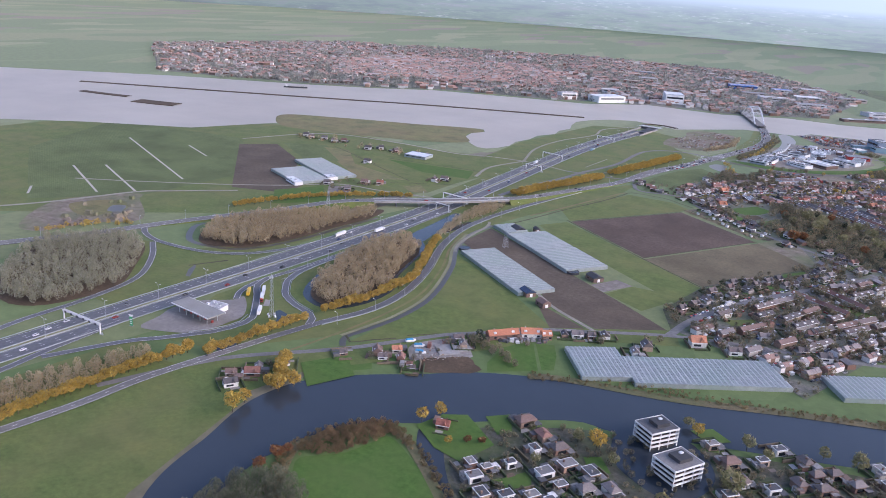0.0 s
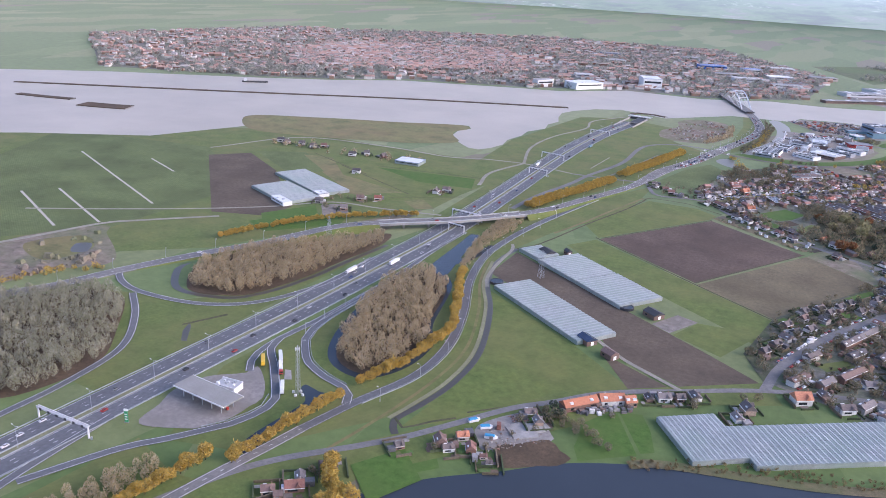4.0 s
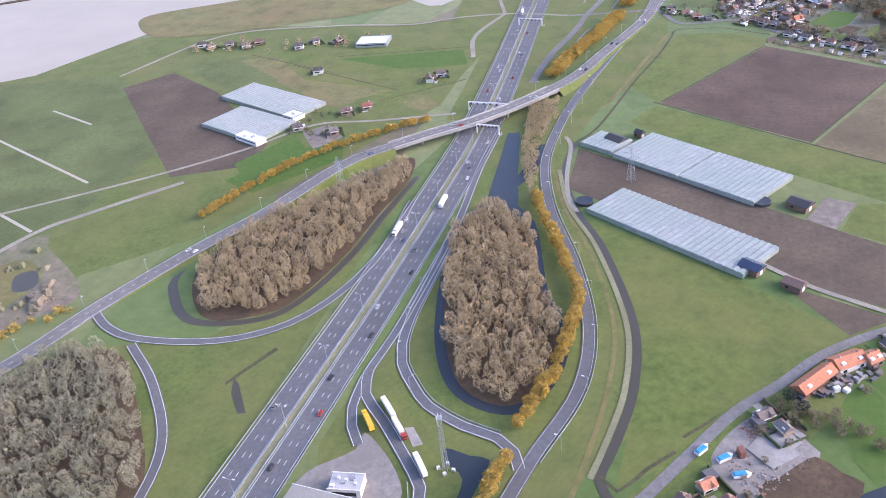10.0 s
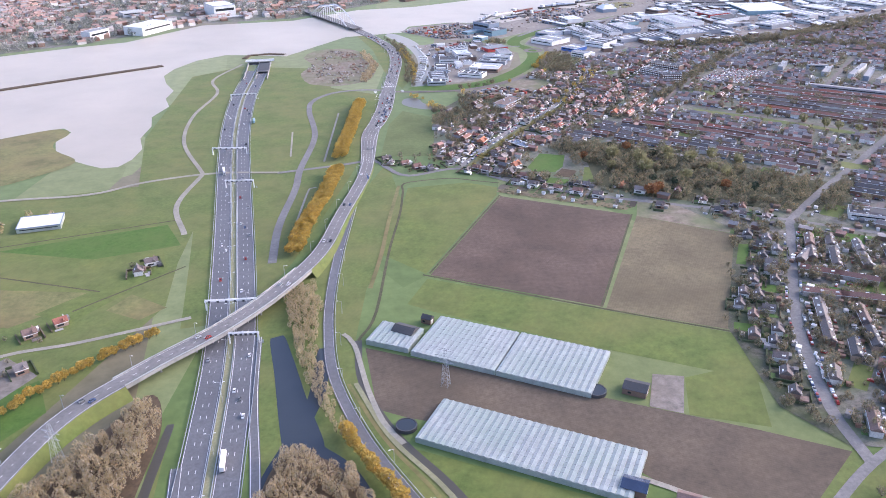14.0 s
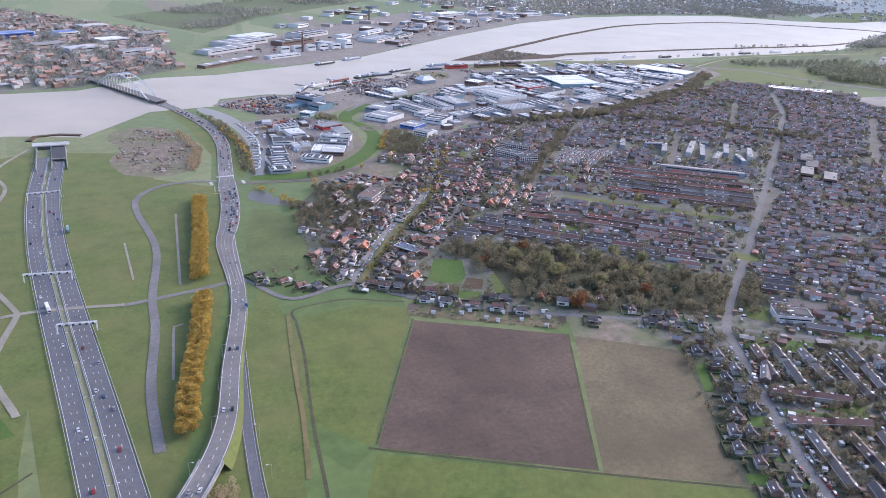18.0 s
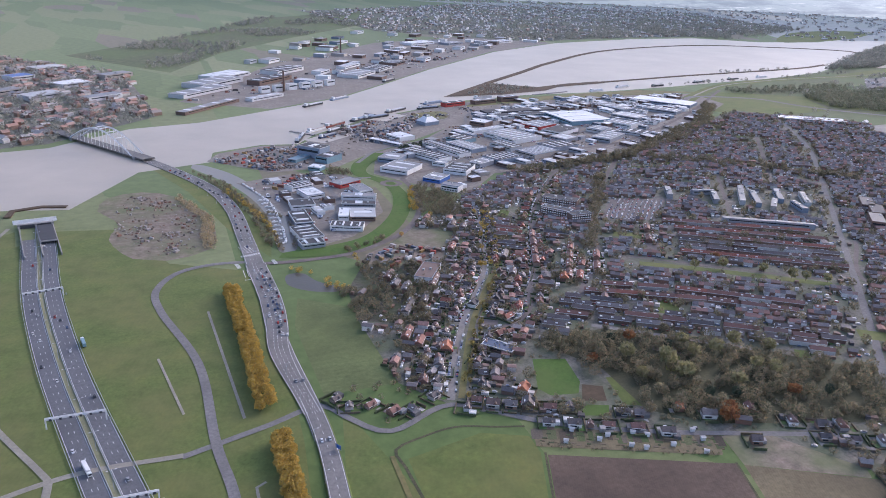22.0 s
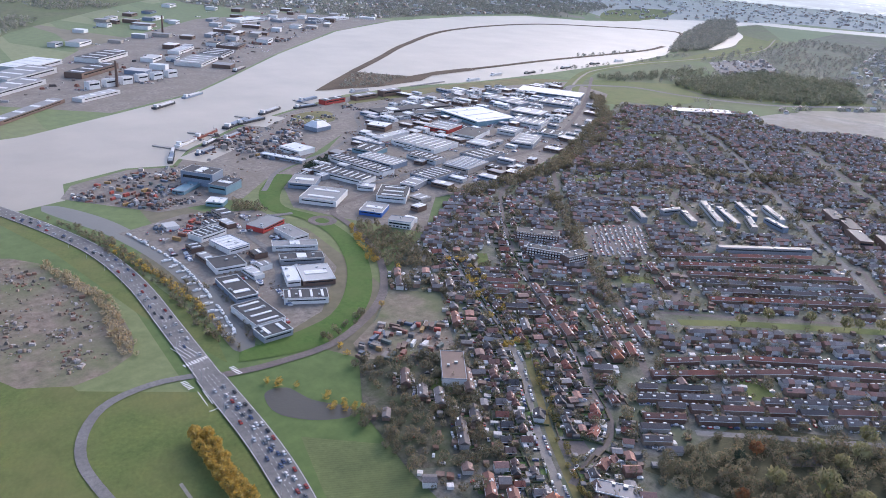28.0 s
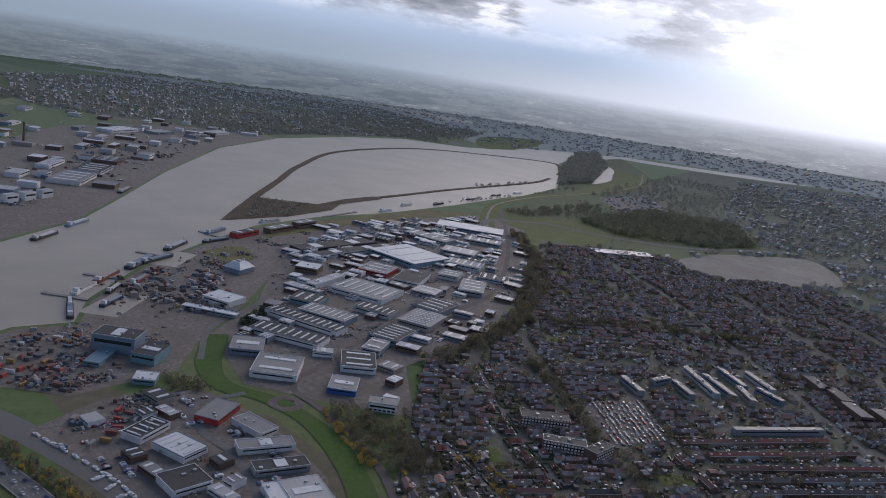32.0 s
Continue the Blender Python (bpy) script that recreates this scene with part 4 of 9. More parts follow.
EAST_MEADOW = [(655, 1442), (785, 1493), (900, 1406), (825, 1292), (677, 1289), (600, 1370)]
EAST_BELT = [(900, 1406), (1226, 1387), (1280, 1224), (1067, 1128), (957, 1173), (851, 1304)]
EAST_BELT_NORTH = [(812, 1511), (1133, 1475), (1037, 1415), (796, 1465)]
CARAVANS = [(1264, 1525), (1472, 1488), (1255, 1348), (1099, 1408)]
for q in (LAKE, EAST_MEADOW, EAST_BELT, EAST_BELT_NORTH, CARAVANS, [(870, 1170), (1080, 1040), (985, 980), (870, 965)]):
    take_poly(q)

# built-up ground
sheet("east_polder", [(700, 1300), (640, 1400), (750, 1500), (1013, 1590), (1330, 1640), (1830, 1880), (2450, 1950), (1900, 1620), (1280, 1480), (1200, 1320), (1130, 1180), (1000, 1000), (860, 962), (745, 1170)], 0.05, M_EASTLAND, "olive polder with tree belts beyond the estate", "field")
sheet("dark_meadow", EAST_MEADOW, 0.07, M_MEADOW, "green meadow behind the estate", "field")
sheet("dark_meadow", EAST_BELT, 0.065, M_MEADOW, "shaded grass under a tree belt", "field")
sheet("dark_meadow", [(1150, 1560), (1330, 1600), (1630, 1640), (1984, 1800), (1900, 1660), (1600, 1560), (1311, 1540)], 0.07, M_MEADOW, "green dike land by the river point", "field")
sheet("caravan_ground", CARAVANS, 0.08, M_PALE, "pale paved holiday park", "ground")
sheet("river_spit", [(2153, 2401), (2400, 2440), (2530, 2390), (2520, 2330), (2134, 2175), (1800, 2150), (1900, 2260)], 0.14, M_MEADOW, "green spit at the river fork", "ground", 30)
sheet("far_river_reach", [(2740, 2834), (2976, 3009), (2930, 3317), (3054, 3846), (3057, 4119), (2860, 4095), (2760, 3516), (2700, 3090)], 0.13, M_RIVER, "pale far reach of the river", "water", 25)
sheet("point_inlet", [(1484, 1640), (1700, 1715), (1960, 1815), (2053, 1845), (1940, 1770), (1805, 1717), (1635, 1654)], 0.13, M_RIVER, "pale inlet behind the wooded point", "water", 25)
sheet("avenue_gardens", [(-126, 468), (-112, 440), (-95, 470), (-28, 628), (-58, 642), (-118, 530)], 0.13, M_GREENGARDEN, "long back gardens along the avenue", "ground")
sheet("wagon_yard", [(-94, 1040), (-70, 1015), (-118, 953), (-168, 978), (-160, 996), (-128, 1012)], 0.2, M_SITE, "brown churned yard full of wagons", "ground")
take_poly([(-94, 1040), (-70, 1015), (-118, 953), (-168, 978), (-160, 996), (-128, 1012)])
take_poly([(-232, 1000), (-190, 1000), (-176, 985), (-186, 935), (-232, 945)])
sheet("far_east_ground", [(800, 960), (770, 1060), (1000, 1000), (1130, 1180), (1200, 1320), (1280, 1480), (1900, 1620), (2500, 1700), (3000, 1100), (2600, 0), (900, 300), (620, 800)], 0.06, M_FARGROUND, "distant town gardens and groves", "ground")
sheet("far_bank_ground", [(640, 2700), (960, 2340), (1330, 2380), (1700, 2350), (2300, 2500), (2600, 3300), (1700, 3900), (700, 3500)], 0.06, M_FARGROUND, "distant town gardens and groves of the far bank", "ground")
sheet("woodland_floor", [(-100, 2005), (62, 2270), (332, 2560), (711, 2930), (964, 3504), (409, 3158), (99, 2687), (-250, 2300)], 0.07, M_EASTLAND, "dark floor of the far woods", "ground")
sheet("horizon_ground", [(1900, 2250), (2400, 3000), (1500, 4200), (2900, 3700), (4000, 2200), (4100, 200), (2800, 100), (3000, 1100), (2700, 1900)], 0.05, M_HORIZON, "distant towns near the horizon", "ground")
field("grass_field", [(-20, 633), (19, 610), (6, 603), (-30, 621)], M_LAWN, "small green field behind the dike road", 0.26)
field("grass_field", [(59, 643), (87, 619), (59, 598), (34, 619)], M_LAWN, "green field behind the quarter", 0.26)
field("grass_field", [(-496, 501), (-476, 544), (-461, 528), (-473, 477)], M_LAWN, "bright green paddock by the ramp")
field("grass_field", [(-507, 685), (-411, 708), (-398, 675), (-447, 664)], M_LAWN, "bright green meadow by the nursery")
field("yellow_meadow", [(-595, 680), (-565, 689), (-517, 640), (-439, 622), (-474, 590), (-540, 640)], M_ROUGH, "yellowish rough meadow by the farms")
field("meadow_strip", [(-425, 600), (-415, 616), (-394, 598), (-406, 587)], M_ROUGH, "small yellow-green plot by the motorway")
for pts in ([(-541, 670), (-433, 622)], [(-442, 602), (-391, 645)], [(-591, 693), (-500, 655)], [(-511, 690), (-405, 715)]):
    ditch("farm_ditch", pts, 0.6)
sheet("farmyard", [(-473, 548), (-461, 562), (-442, 544), (-454, 525)], 0.09, M_YARD, "grey paved farmyard", "paving")
sheet("farmyard", [(-169, 499), (-156, 495), (-167, 470), (-179, 477)], 0.09, M_YARD, "grey farmyard beside the nursery", "paving")
sheet("cleared_plot", [(-103, 690), (-76, 687), (-57, 668), (-57, 645), (-66, 633), (-112, 668)], 0.09, M_SITE, "rough cleared plot with a pale track", "ground")
BACKLAWNS = [[(-68, 617), (-62, 615), (-77, 591), (-82, 593)], [(-80, 568), (-68, 563), (-71, 556), (-85, 560)], [(-113, 534), (-103, 530), (-109, 524), (-116, 528)], [(-59, 568), (-57, 564), (-30, 546), (-32, 550)], [(-119, 242), (-111, 257), (-106, 248), (-112, 240)], [(-147, 282), (-139, 291), (-131, 278), (-135, 272)], [(-167, 256), (-163, 271), (-154, 278), (-132, 264), (-137, 244), (-151, 246)], [(-246, 267), (-234, 289), (-217, 274), (-227, 251)], [(-60, 340), (-50, 334), (-58, 326), (-68, 332)], [(-92, 285), (-84, 276), (-92, 272), (-98, 280)]]
for q in BACKLAWNS:
    sheet("back_lawn", q, 0.27, M_LAWN if len(q) % 2 == 0 else M_MEADOW, "green back garden lawn between houses", "lawn")
    take_poly(q)
VILLAGE_EDGE = [(-213, 890), (-200, 938), (-165, 985), (-128, 1012), (-100, 990), (-118, 950), (-150, 905), (-178, 866)]
TOWN = [(-213, 890), (-200, 938), (-165, 985), (-120, 1020), (-70, 1065), (0, 1105), (83, 1157), (180, 1160), (300, 1200), (450, 1262), (657, 1351), (760, 1200), (800, 960), (620, 800), (420, 700), (200, 620), (60, 560), (-10, 470), (-30, 400), (-70, 430), (-110, 440), (-100, 500), (-55, 625), (-80, 680), (-180, 742), (-210, 775), (-225, 808)]
sheet("town_ground", TOWN, 0.15, M_GARDEN, "gardens, paths and paving between the houses", "ground")
sheet("village_gardens", VILLAGE_EDGE, 0.18, M_GREENGARDEN, "green and brown gardens at the village edge", "ground")
sheet("village_ground", [(-300, 215), (-275, 250), (-240, 300), (-195, 372), (-110, 440), (-100, 420), (-165, 378), (-178, 348), (-212, 300), (-238, 265), (-244, 232), (-270, 200)], 0.04, M_VERGE, "gardens and yards along the river road", "ground")
sheet("waterside_ground", [(-150, 255), (-112, 298), (-92, 303), (-60, 318), (-12, 338), (40, 355), (140, 390), (150, 330), (20, 230), (-60, 180), (-90, 190)], 0.08, M_GREENGARDEN, "green gardens and paths of a waterside quarter", "ground", 6)
FARTOWN = [(-1250, 960), (-990, 1085), (-897, 1158), (-813, 1249), (-617, 1340), (-479, 1462), (-348, 1475), (-200, 1600), (-180, 2000), (-500, 2500), (-1000, 2400), (-1600, 1900), (-1700, 1300)]
sheet("far_town_ground", FARTOWN, 0.05, M_GARDEN, "gardens and paving of the far town", "ground")

take_poly([(-34, 1152), (-15, 1145), (-22, 1113), (-26, 1083), (-38, 1051), (-47, 1048), (-71, 1069), (-67, 1091), (-49, 1124)])


def reeds(pts, half, label):
    L = spline(pts, 5)
    LAYER[0] += 1
    tagged(part("reed_edge", ribbon(Solid(), L, half, 0.2 + 0.0006 * LAYER[0]), M_REED if half > 2 else M_MEDIAN), label, "reed bed", kind="structure")


reeds([(-150, 330), (-136, 339), (-81, 357), (-33, 380), (6, 397), (90, 436)], 3.0, "brown reeds along the greenhouse bank")
reeds([(-252, 305), (-249, 322), (-246, 350), (-250, 387), (-269, 439), (-288, 475), (-300, 514)], 1.1, "dry yellow reeds along the ditch")
road_path = spline([(-262, 262), (-256, 300), (-252, 345), (-255, 387), (-272, 436), (-290, 474), (-303, 514)], 6)
tagged(part("dike_path", ribbon(Solid(), road_path, 0.9, 0.16), M_ROUGH), "grey path along the foot of the dike", "path", kind="structure")

# ---- roads ----
def road(name, pts, half, mat, label, z=0.2, edge=True, lanes=(), dash=(2.0, 6.0), thick=0.0, mark=0.2, keep=True):
    """A road along a smooth line: its surface, and its painted lines as parts."""
    L = spline(pts, 6)
    half = half(len(L)) if callable(half) else half
    LAYER[0] += 1
    z += 0.0006 * LAYER[0]
    top = part(name, ribbon(Solid(), L, half, z, thick), mat)
    tagged(top, label, "road", kind="structure")
    if edge:
        for s in (1, -1):
            part("edge_line", ribbon(Solid(), offset(L, s * (half - 0.45)), mark / 2, z + 0.03), M_MARK, top)
    for o in lanes:
        d = Solid()
        dashes(d, offset(L, o), dash[0], dash[1], mark, z + 0.03)
        part("lane_marking", d, M_MARK, top)
    if keep:
        take_line(L, float(np.max(half)) + 0.6)
    return L


MEDIAN = [(-372, -450), (-368, -100), (-365, 120), (-362, 251), (-360, 316), (-357.5, 400), (-357, 465), (-357, 534), (-359.5, 585), (-367, 680), (-374, 760), (-379, 819), (-385, 905), (-387, 1010), (-383, 1090), (-379, 1166)]
med = spline(MEDIAN, 6)
beside = np.array([p for p in med if 575 < p[1] < 1125])
tagged(part("motorway_verge", ribbon(Solid(), beside, 25, 0.088), M_VERGE), "mown grass on both sides of the motorway", "verge", kind="structure")
tagged(part("median_strip", ribbon(Solid(), med, 1.9, 0.17), M_MEDIAN), "dry grassy strip between the carriageways", "verge", kind="structure")
west = road("motorway_west", offset(med, 6.9)[::8, :2], 5.0, M_ASPHALT, "dark grey three-lane motorway carriageway", 0.2, True, (-1.25, 1.25), (2.1, 6.3))
east = road("motorway_east", offset(med, -6.9)[::8, :2], 5.0, M_ASPHALT, "dark grey three-lane motorway carriageway", 0.2, True, (-1.25, 1.25), (2.1, 6.3))
for o in (1.6, -1.6):
    rail = Solid()
    ribbon(rail, offset(med, o), 0.12, 0.75, 0.45)
    for p, a in along(offset(med, o), 5.6):
        rail.box(p[0], p[1], 0, 0.1, 0.1, 0.6)
    tagged(part("guard_rail", rail, M_STEEL), "galvanised guard rail along the median", "guard rail", kind="structure")
VIADUCT = [(-590, 60, 0), (-545, 190, 0), (-509, 284, 0), (-494, 318, 0), (-483, 358, 0), (-463, 407, 1), (-442, 446, 2.6), (-421, 500, 4.2), (-393, 533, 4.8), (-361, 564, 5), (-335, 600, 4.6), (-314, 644, 3), (-300, 700, 1.5), (-280, 780, 0.2), (-268, 872, 0), (-255, 945, 0), (-243, 1012, 0)]
road("viaduct_road", VIADUCT, 4.6, M_OLDROAD, "worn grey two-lane road rising to a viaduct", 0.5, True, (0.0,), (2.1, 4.2), thick=0.5)
road("bridge_approach", [(-243, 1012), (-233, 1074), (-223, 1140), (-221, 1200), (-228, 1250), (-243, 1310), (-262, 1370)], 6.6, M_OLDROAD, "wide grey road climbing to the river bridge", 0.55, True, (-2.2, 2.2, 0), thick=0.4)
road("junction_road", [(-278, 800), (-272, 868), (-262, 905), (-252, 950), (-243, 1012)], lambda n: 4.6 + 3.0 * np.clip(np.linspace(-0.2, 1.9, n), 0, 1), M_OLDROAD, "widened road with queue lanes before the junction", 0.56, True, (-2.4, 0, 2.4), (1.5, 2.5))
road("parallel_road", [(-278.5, 277), (-271.5, 309), (-262, 345), (-264, 382), (-277, 425), (-297, 473), (-309, 519), (-311, 560), (-309, 600), (-303, 650), (-293, 715), (-284, 772), (-273, 843)], 2.6, M_ASPHALT, "narrow asphalt parallel road on the dike", 0.3, True, (), mark=0.1)
road("parallel_road", [(-278.5, 277), (-281, 262), (-290, 210), (-292, 172), (-300, 120)], 2.8, M_OLDROAD, "asphalt road past the filling station", 0.28, True, (0.0,))
road("slip_road", [(-345, 560), (-344, 512), (-340, 460), (-339, 430), (-339.5, 372), (-341, 350), (-342, 336), (-340.5, 320), (-337, 311), (-331, 303)], 2.1, M_ASPHALT, "motorway slip road with white edge lines", 0.26)
road("slip_loop", [(-338, 430), (-337.5, 400), (-337, 375), (-334.5, 357), (-330.5, 346), (-322, 335), (-313, 326), (-298, 319), (-285, 316), (-278, 311), (-274.5, 304)], 2.3, M_ASPHALT, "curved slip road down to the dike", 0.27)
road("slip_road_west", [(-370, 470), (-368, 430), (-372, 396), (-383, 368), (-399, 352), (-421, 343), (-452, 340), (-472, 346), (-485, 356)], 2.3, M_ASPHALT, "curved slip road round the wood", 0.26)
road("slip_road_west", [(-376, 150), (-390, 200), (-392, 245), (-400, 285), (-424, 315), (-450, 336)], 2.2, M_ASPHALT, "curved slip road along the wood", 0.25)
road("slip_road_south", [(-352, 240), (-349, 200), (-344, 160), (-342, 100), (-348, 20), (-354, -80)], 2.3, M_ASPHALT, "slip road back to the motorway", 0.26)
road("lorry_lane", [(-342, 340), (-338, 327), (-327, 316), (-314, 302), (-304, 290), (-302, 282), (-303, 273), (-306, 263), (-312, 253), (-320, 240), (-330, 225), (-344, 190)], 2.3, M_ASPHALT, "dark lorry lane through the filling station", 0.3)
sheet("forecourt", [(-331, 309), (-331, 301), (-338, 294), (-344, 287), (-347, 270), (-343, 258), (-338, 242), (-316, 252), (-312, 258), (-309, 268), (-309, 278), (-309, 287), (-318, 299)], 0.22, M_PALE, "grey-brown paved filling station forecourt", "ground", 4)
road("river_road", [(-300, 190), (-279, 244), (-250, 281), (-237, 298), (-226, 316), (-209, 344), (-195, 360), (-180, 379), (-165, 392), (-149, 403), (-110, 430), (-69, 448), (-25, 462), (60, 500)], 2.0, M_OLDROAD, "grey village road along the river", 0.22, False)
road("town_avenue", [(-110, 430), (-106, 463), (-92, 505), (-78, 538), (-53, 584), (-29, 627), (-18, 645), (30, 688), (78, 727), (212, 840), (370, 975), (526, 1111), (640, 1240)], 2.6, M_OLDROAD, "straight grey town avenue", 0.24, False)
road("dike_road", [(-345, 792), (-328, 795), (-300, 800), (-272, 806), (-264, 790), (-249, 768), (-210, 776), (-179, 744), (-159, 727), (-120, 702), (-62, 671), (-18, 643), (34, 609), (140, 545)], 2.0, M_OLDROAD, "narrow village dike road", 0.23, False)
VILLAGE_STREET = [(-208, 780), (-190, 808), (-172, 834), (-147, 867), (-118, 900), (-95, 926), (-76, 956), (-45, 1010), (-14, 1071)]
road("village_street", VILLAGE_STREET, 2.2, M_PALE, "tan brick-paved village street", 0.25, False)
road("street_green", [(-202, 779), (-185, 804), (-167, 830), (-142, 863), (-113, 896), (-90, 922)], 1.9, M_ROUGH, "yellow-green strip along the village street", 0.24, False)
road("town_street", [(-163, 835), (-112, 849), (-82, 885), (-52, 922), (-5, 991), (50, 1059), (123, 1132), (170, 1160)], 2.0, M_BRICKROAD, "brick-paved town street", 0.24, False)
road("town_street", [(-52, 862), (-44, 872), (6, 916), (51, 975), (106, 1037), (160, 1090), (250, 1170)], 2.2, M_BRICKROAD, "brick-paved town street", 0.24, False)
road("town_street", [(-80, 819), (-49, 788), (-11, 749)], 2.2, M_PALE, "wide pale street with parking along the park", 0.25, False)
for pts in ([(-30, 862), (12, 833), (70, 782)], [(104, 930), (206, 846)], [(90, 905), (182, 828)], [(112, 950), (226, 858)], [(30, 905), (70, 866), (134, 804)], [(200, 1090), (330, 970), (420, 890)], [(150, 900), (300, 1060)], [(330, 1010), (520, 1190)], [(420, 880), (640, 1060)], [(480, 780), (700, 980)], [(300, 760), (440, 870), (560, 760)], [(360, 1090), (560, 900), (640, 830)], [(450, 1180), (620, 1010), (720, 920)], [(560, 1250), (690, 1110)], [(230, 700), (160, 780), (240, 850)]):
    road("side_street", pts, 1.7, M_BRICKROAD, "narrow brick-paved side street", 0.24, False)
GREENWAY = spline([(27, 890), (67, 856), (131, 794)], 6)
tagged(part("greenway", ribbon(Solid(), GREENWAY, 4.2, 0.34), M_MEADOW), "green strip with a path between the rows", "ground", kind="structure")
take_line(GREENWAY, 5)
CARPARK = [(76, 994), (126, 1038), (178, 1015), (117, 966)]
sheet("car_park", CARPARK, 0.2, M_BRICKROAD, "brick-paved car park full of cars", "paving")
take_poly(CARPARK)
VILLAGE_WEST = [(-216, 880), (-207, 940), (-170, 985), (-120, 1022), (-92, 1002), (-118, 950), (-150, 905), (-176, 868)]
SQUARE = [(-140, 862), (-130, 854), (-137, 842), (-149, 850)]
sheet("village_square", SQUARE, 0.2, M_BRICKROAD, "brick-paved village square", "paving")
take_poly(SQUARE)
SLABS = [((232, 1004), (212, 981)), ((276, 1008), (233, 967)), ((273, 990), (242, 955)), ((271, 960), (246, 941)), ((282, 947), (270, 923)), ((200, 1037), (181, 1013)), ((214, 1016), (234, 1009)), ((172, 938), (235, 887)), ((303, 985), (275, 955)), ((318, 965), (290, 935))]
for a, b in SLABS:
    take_line(np.array([a, b], float), 6)
road("ring_road", [(-243, 1012), (-208, 1004), (-161, 1005), (-104, 1036), (-62, 1090), (-40, 1150), (-28, 1190), (22, 1205), (95, 1222), (198, 1225), (329, 1240), (550, 1350), (800, 1510)], 2.8, M_BRICKROAD, "road round the dike and through the industrial estate", 0.3, False)
road("west_lane", [(-243, 1017), (-270, 1024), (-298, 1018), (-318, 992), (-322, 956), (-317, 877), (-328, 797), (-331, 755), (-340, 693), (-342, 640)], 2.5, M_OLDROAD, "pale lane curving through grassland", 0.22, False)
road("foreland_lane", [(-344, 793), (-392, 800), (-440, 790), (-476, 772), (-550, 769), (-647, 743), (-685, 640)], 1.8, M_TRACK, "pale farm lane behind the dike", 0.22, False)
road("foreland_lane", [(-400, 800), (-425, 880), (-428, 960), (-415, 1040), (-425, 1100), (-400, 1170)], 1.6, M_TRACK, "pale track on the dike", 0.22, False)
road("foreland_lane", [(-398, 690), (-410, 740), (-400, 800)], 1.8, M_TRACK, "pale farm lane", 0.21, False)
road("farm_lane", [(-380, 585), (-430, 570), (-470, 560), (-500, 520), (-540, 480), (-600, 430), (-640, 400)], 1.4, M_TRACK, "pale farm lane along the fields", 0.2, False)
road("farm_lane", [(-640, 235), (-605, 300), (-584, 350), (-568, 409), (-551, 433), (-515, 475)], 1.9, M_TRACK, "straight pale farm road", 0.2, False)
road("verge_path", [(-295, 944), (-310, 811)], 0.8, M_TRACK, "narrow pale strip in the grass", 0.2, False)
road("verge_path", [(-336, 893), (-336, 828)], 0.7, M_TRACK, "narrow pale strip in the grass", 0.2, False)
road("verge_path", [(-316, 757), (-321, 755), (-329, 698)], 0.7, M_TRACK, "narrow pale strip in the grass", 0.2, False)
road("field_path", [(-288, 600), (-279, 640), (-270, 690), (-258, 749)], 1.2, M_ROUGH, "worn grassy track beside a meadow", 0.2, False)
road("greenhouse_drive", [(-304, 556), (-299, 545), (-295, 510), (-290, 485), (-283, 470)], 1.2, M_TRACK, "muddy drive to the greenhouses", 0.2, False)
road("greenhouse_drive", [(-146, 406), (-179, 422), (-190, 430), (-199, 437)], 1.3, M_TRACK, "pale drive beside the greenhouse", 0.2, False)
road("park_road", [(-62, 1200), (-100, 1205), (-118, 1175), (-122, 1145), (-136, 1110), (-152, 1085)], 2.4, M_OLDROAD, "curved road through the business park", 0.3, False)
road("estate_road", [(-30, 1195), (20, 1235), (60, 1228), (140, 1245), (230, 1270), (330, 1330), (480, 1400), (620, 1420)], 2.6, M_OLDROAD, "grey road through the industrial estate", 0.31, False)
road("estate_road", [(-50, 1262), (0, 1310), (80, 1340), (170, 1400), (240, 1480), (420, 1530)], 2.4, M_OLDROAD, "grey quay road of the industrial estate", 0.32, False)
east_dike = spline([(640, 1440), (693, 1474), (799, 1530), (888, 1560), (1065, 1574), (1311, 1562), (1631, 1575), (1984, 1690)], 20)
tagged(part("east_dike", ribbon(Solid(), east_dike, 13, 0.30), M_MEADOW), "pale green dike along the river", "dike", kind="structure")
road("east_dike_lane", [(640, 1440), (693, 1474), (799, 1530), (888, 1560), (1065, 1574), (1311, 1562), (1631, 1575), (1984, 1690)], 2.2, M_TRACK, "pale lane on the river dike", 0.34, False)
road("east_road", [(640, 1450), (699, 1472), (760, 1440), (794, 1405), (814, 1318), (893, 1205), (1063, 1107), (1120, 1020), (1240, 900)], 6.0, M_OLDROAD, "wide pale road behind the tree belt", 0.36, False)


def outer_rail(pts, side, lab):
    L = offset(spline(pts, 6), side)
    s = Solid()
    ribbon(s, L, 0.10, 0.85, 0.4)
    for p, a in along(L, 6.0):
        s.box(p[0], p[1], 0, 0.1, 0.1, 0.6)
    tagged(part("guard_rail", s, M_STEEL), lab, "guard rail", kind="structure")


for o in (12.6, -12.6):
    outer_rail(med[20::8, :2], o, "galvanised guard rail along the outer edge of the motorway")
outer_rail([(-271.5, 309), (-262, 345), (-264, 382), (-277, 425), (-297, 473), (-309, 519), (-311, 560), (-309, 600), (-303, 650), (-293, 715)], -3.3, "guard rail along the dike road")
outer_rail([(-338, 430), (-337.5, 400), (-337, 375), (-334.5, 357), (-330.5, 346), (-322, 335), (-313, 326), (-298, 319), (-285, 316)], 2.9, "guard rail round the slip road")
outer_rail([(-306, 292), (-302, 282), (-303, 273), (-306, 263), (-312, 253)], -2.9, "low rail beside the lorry lane")
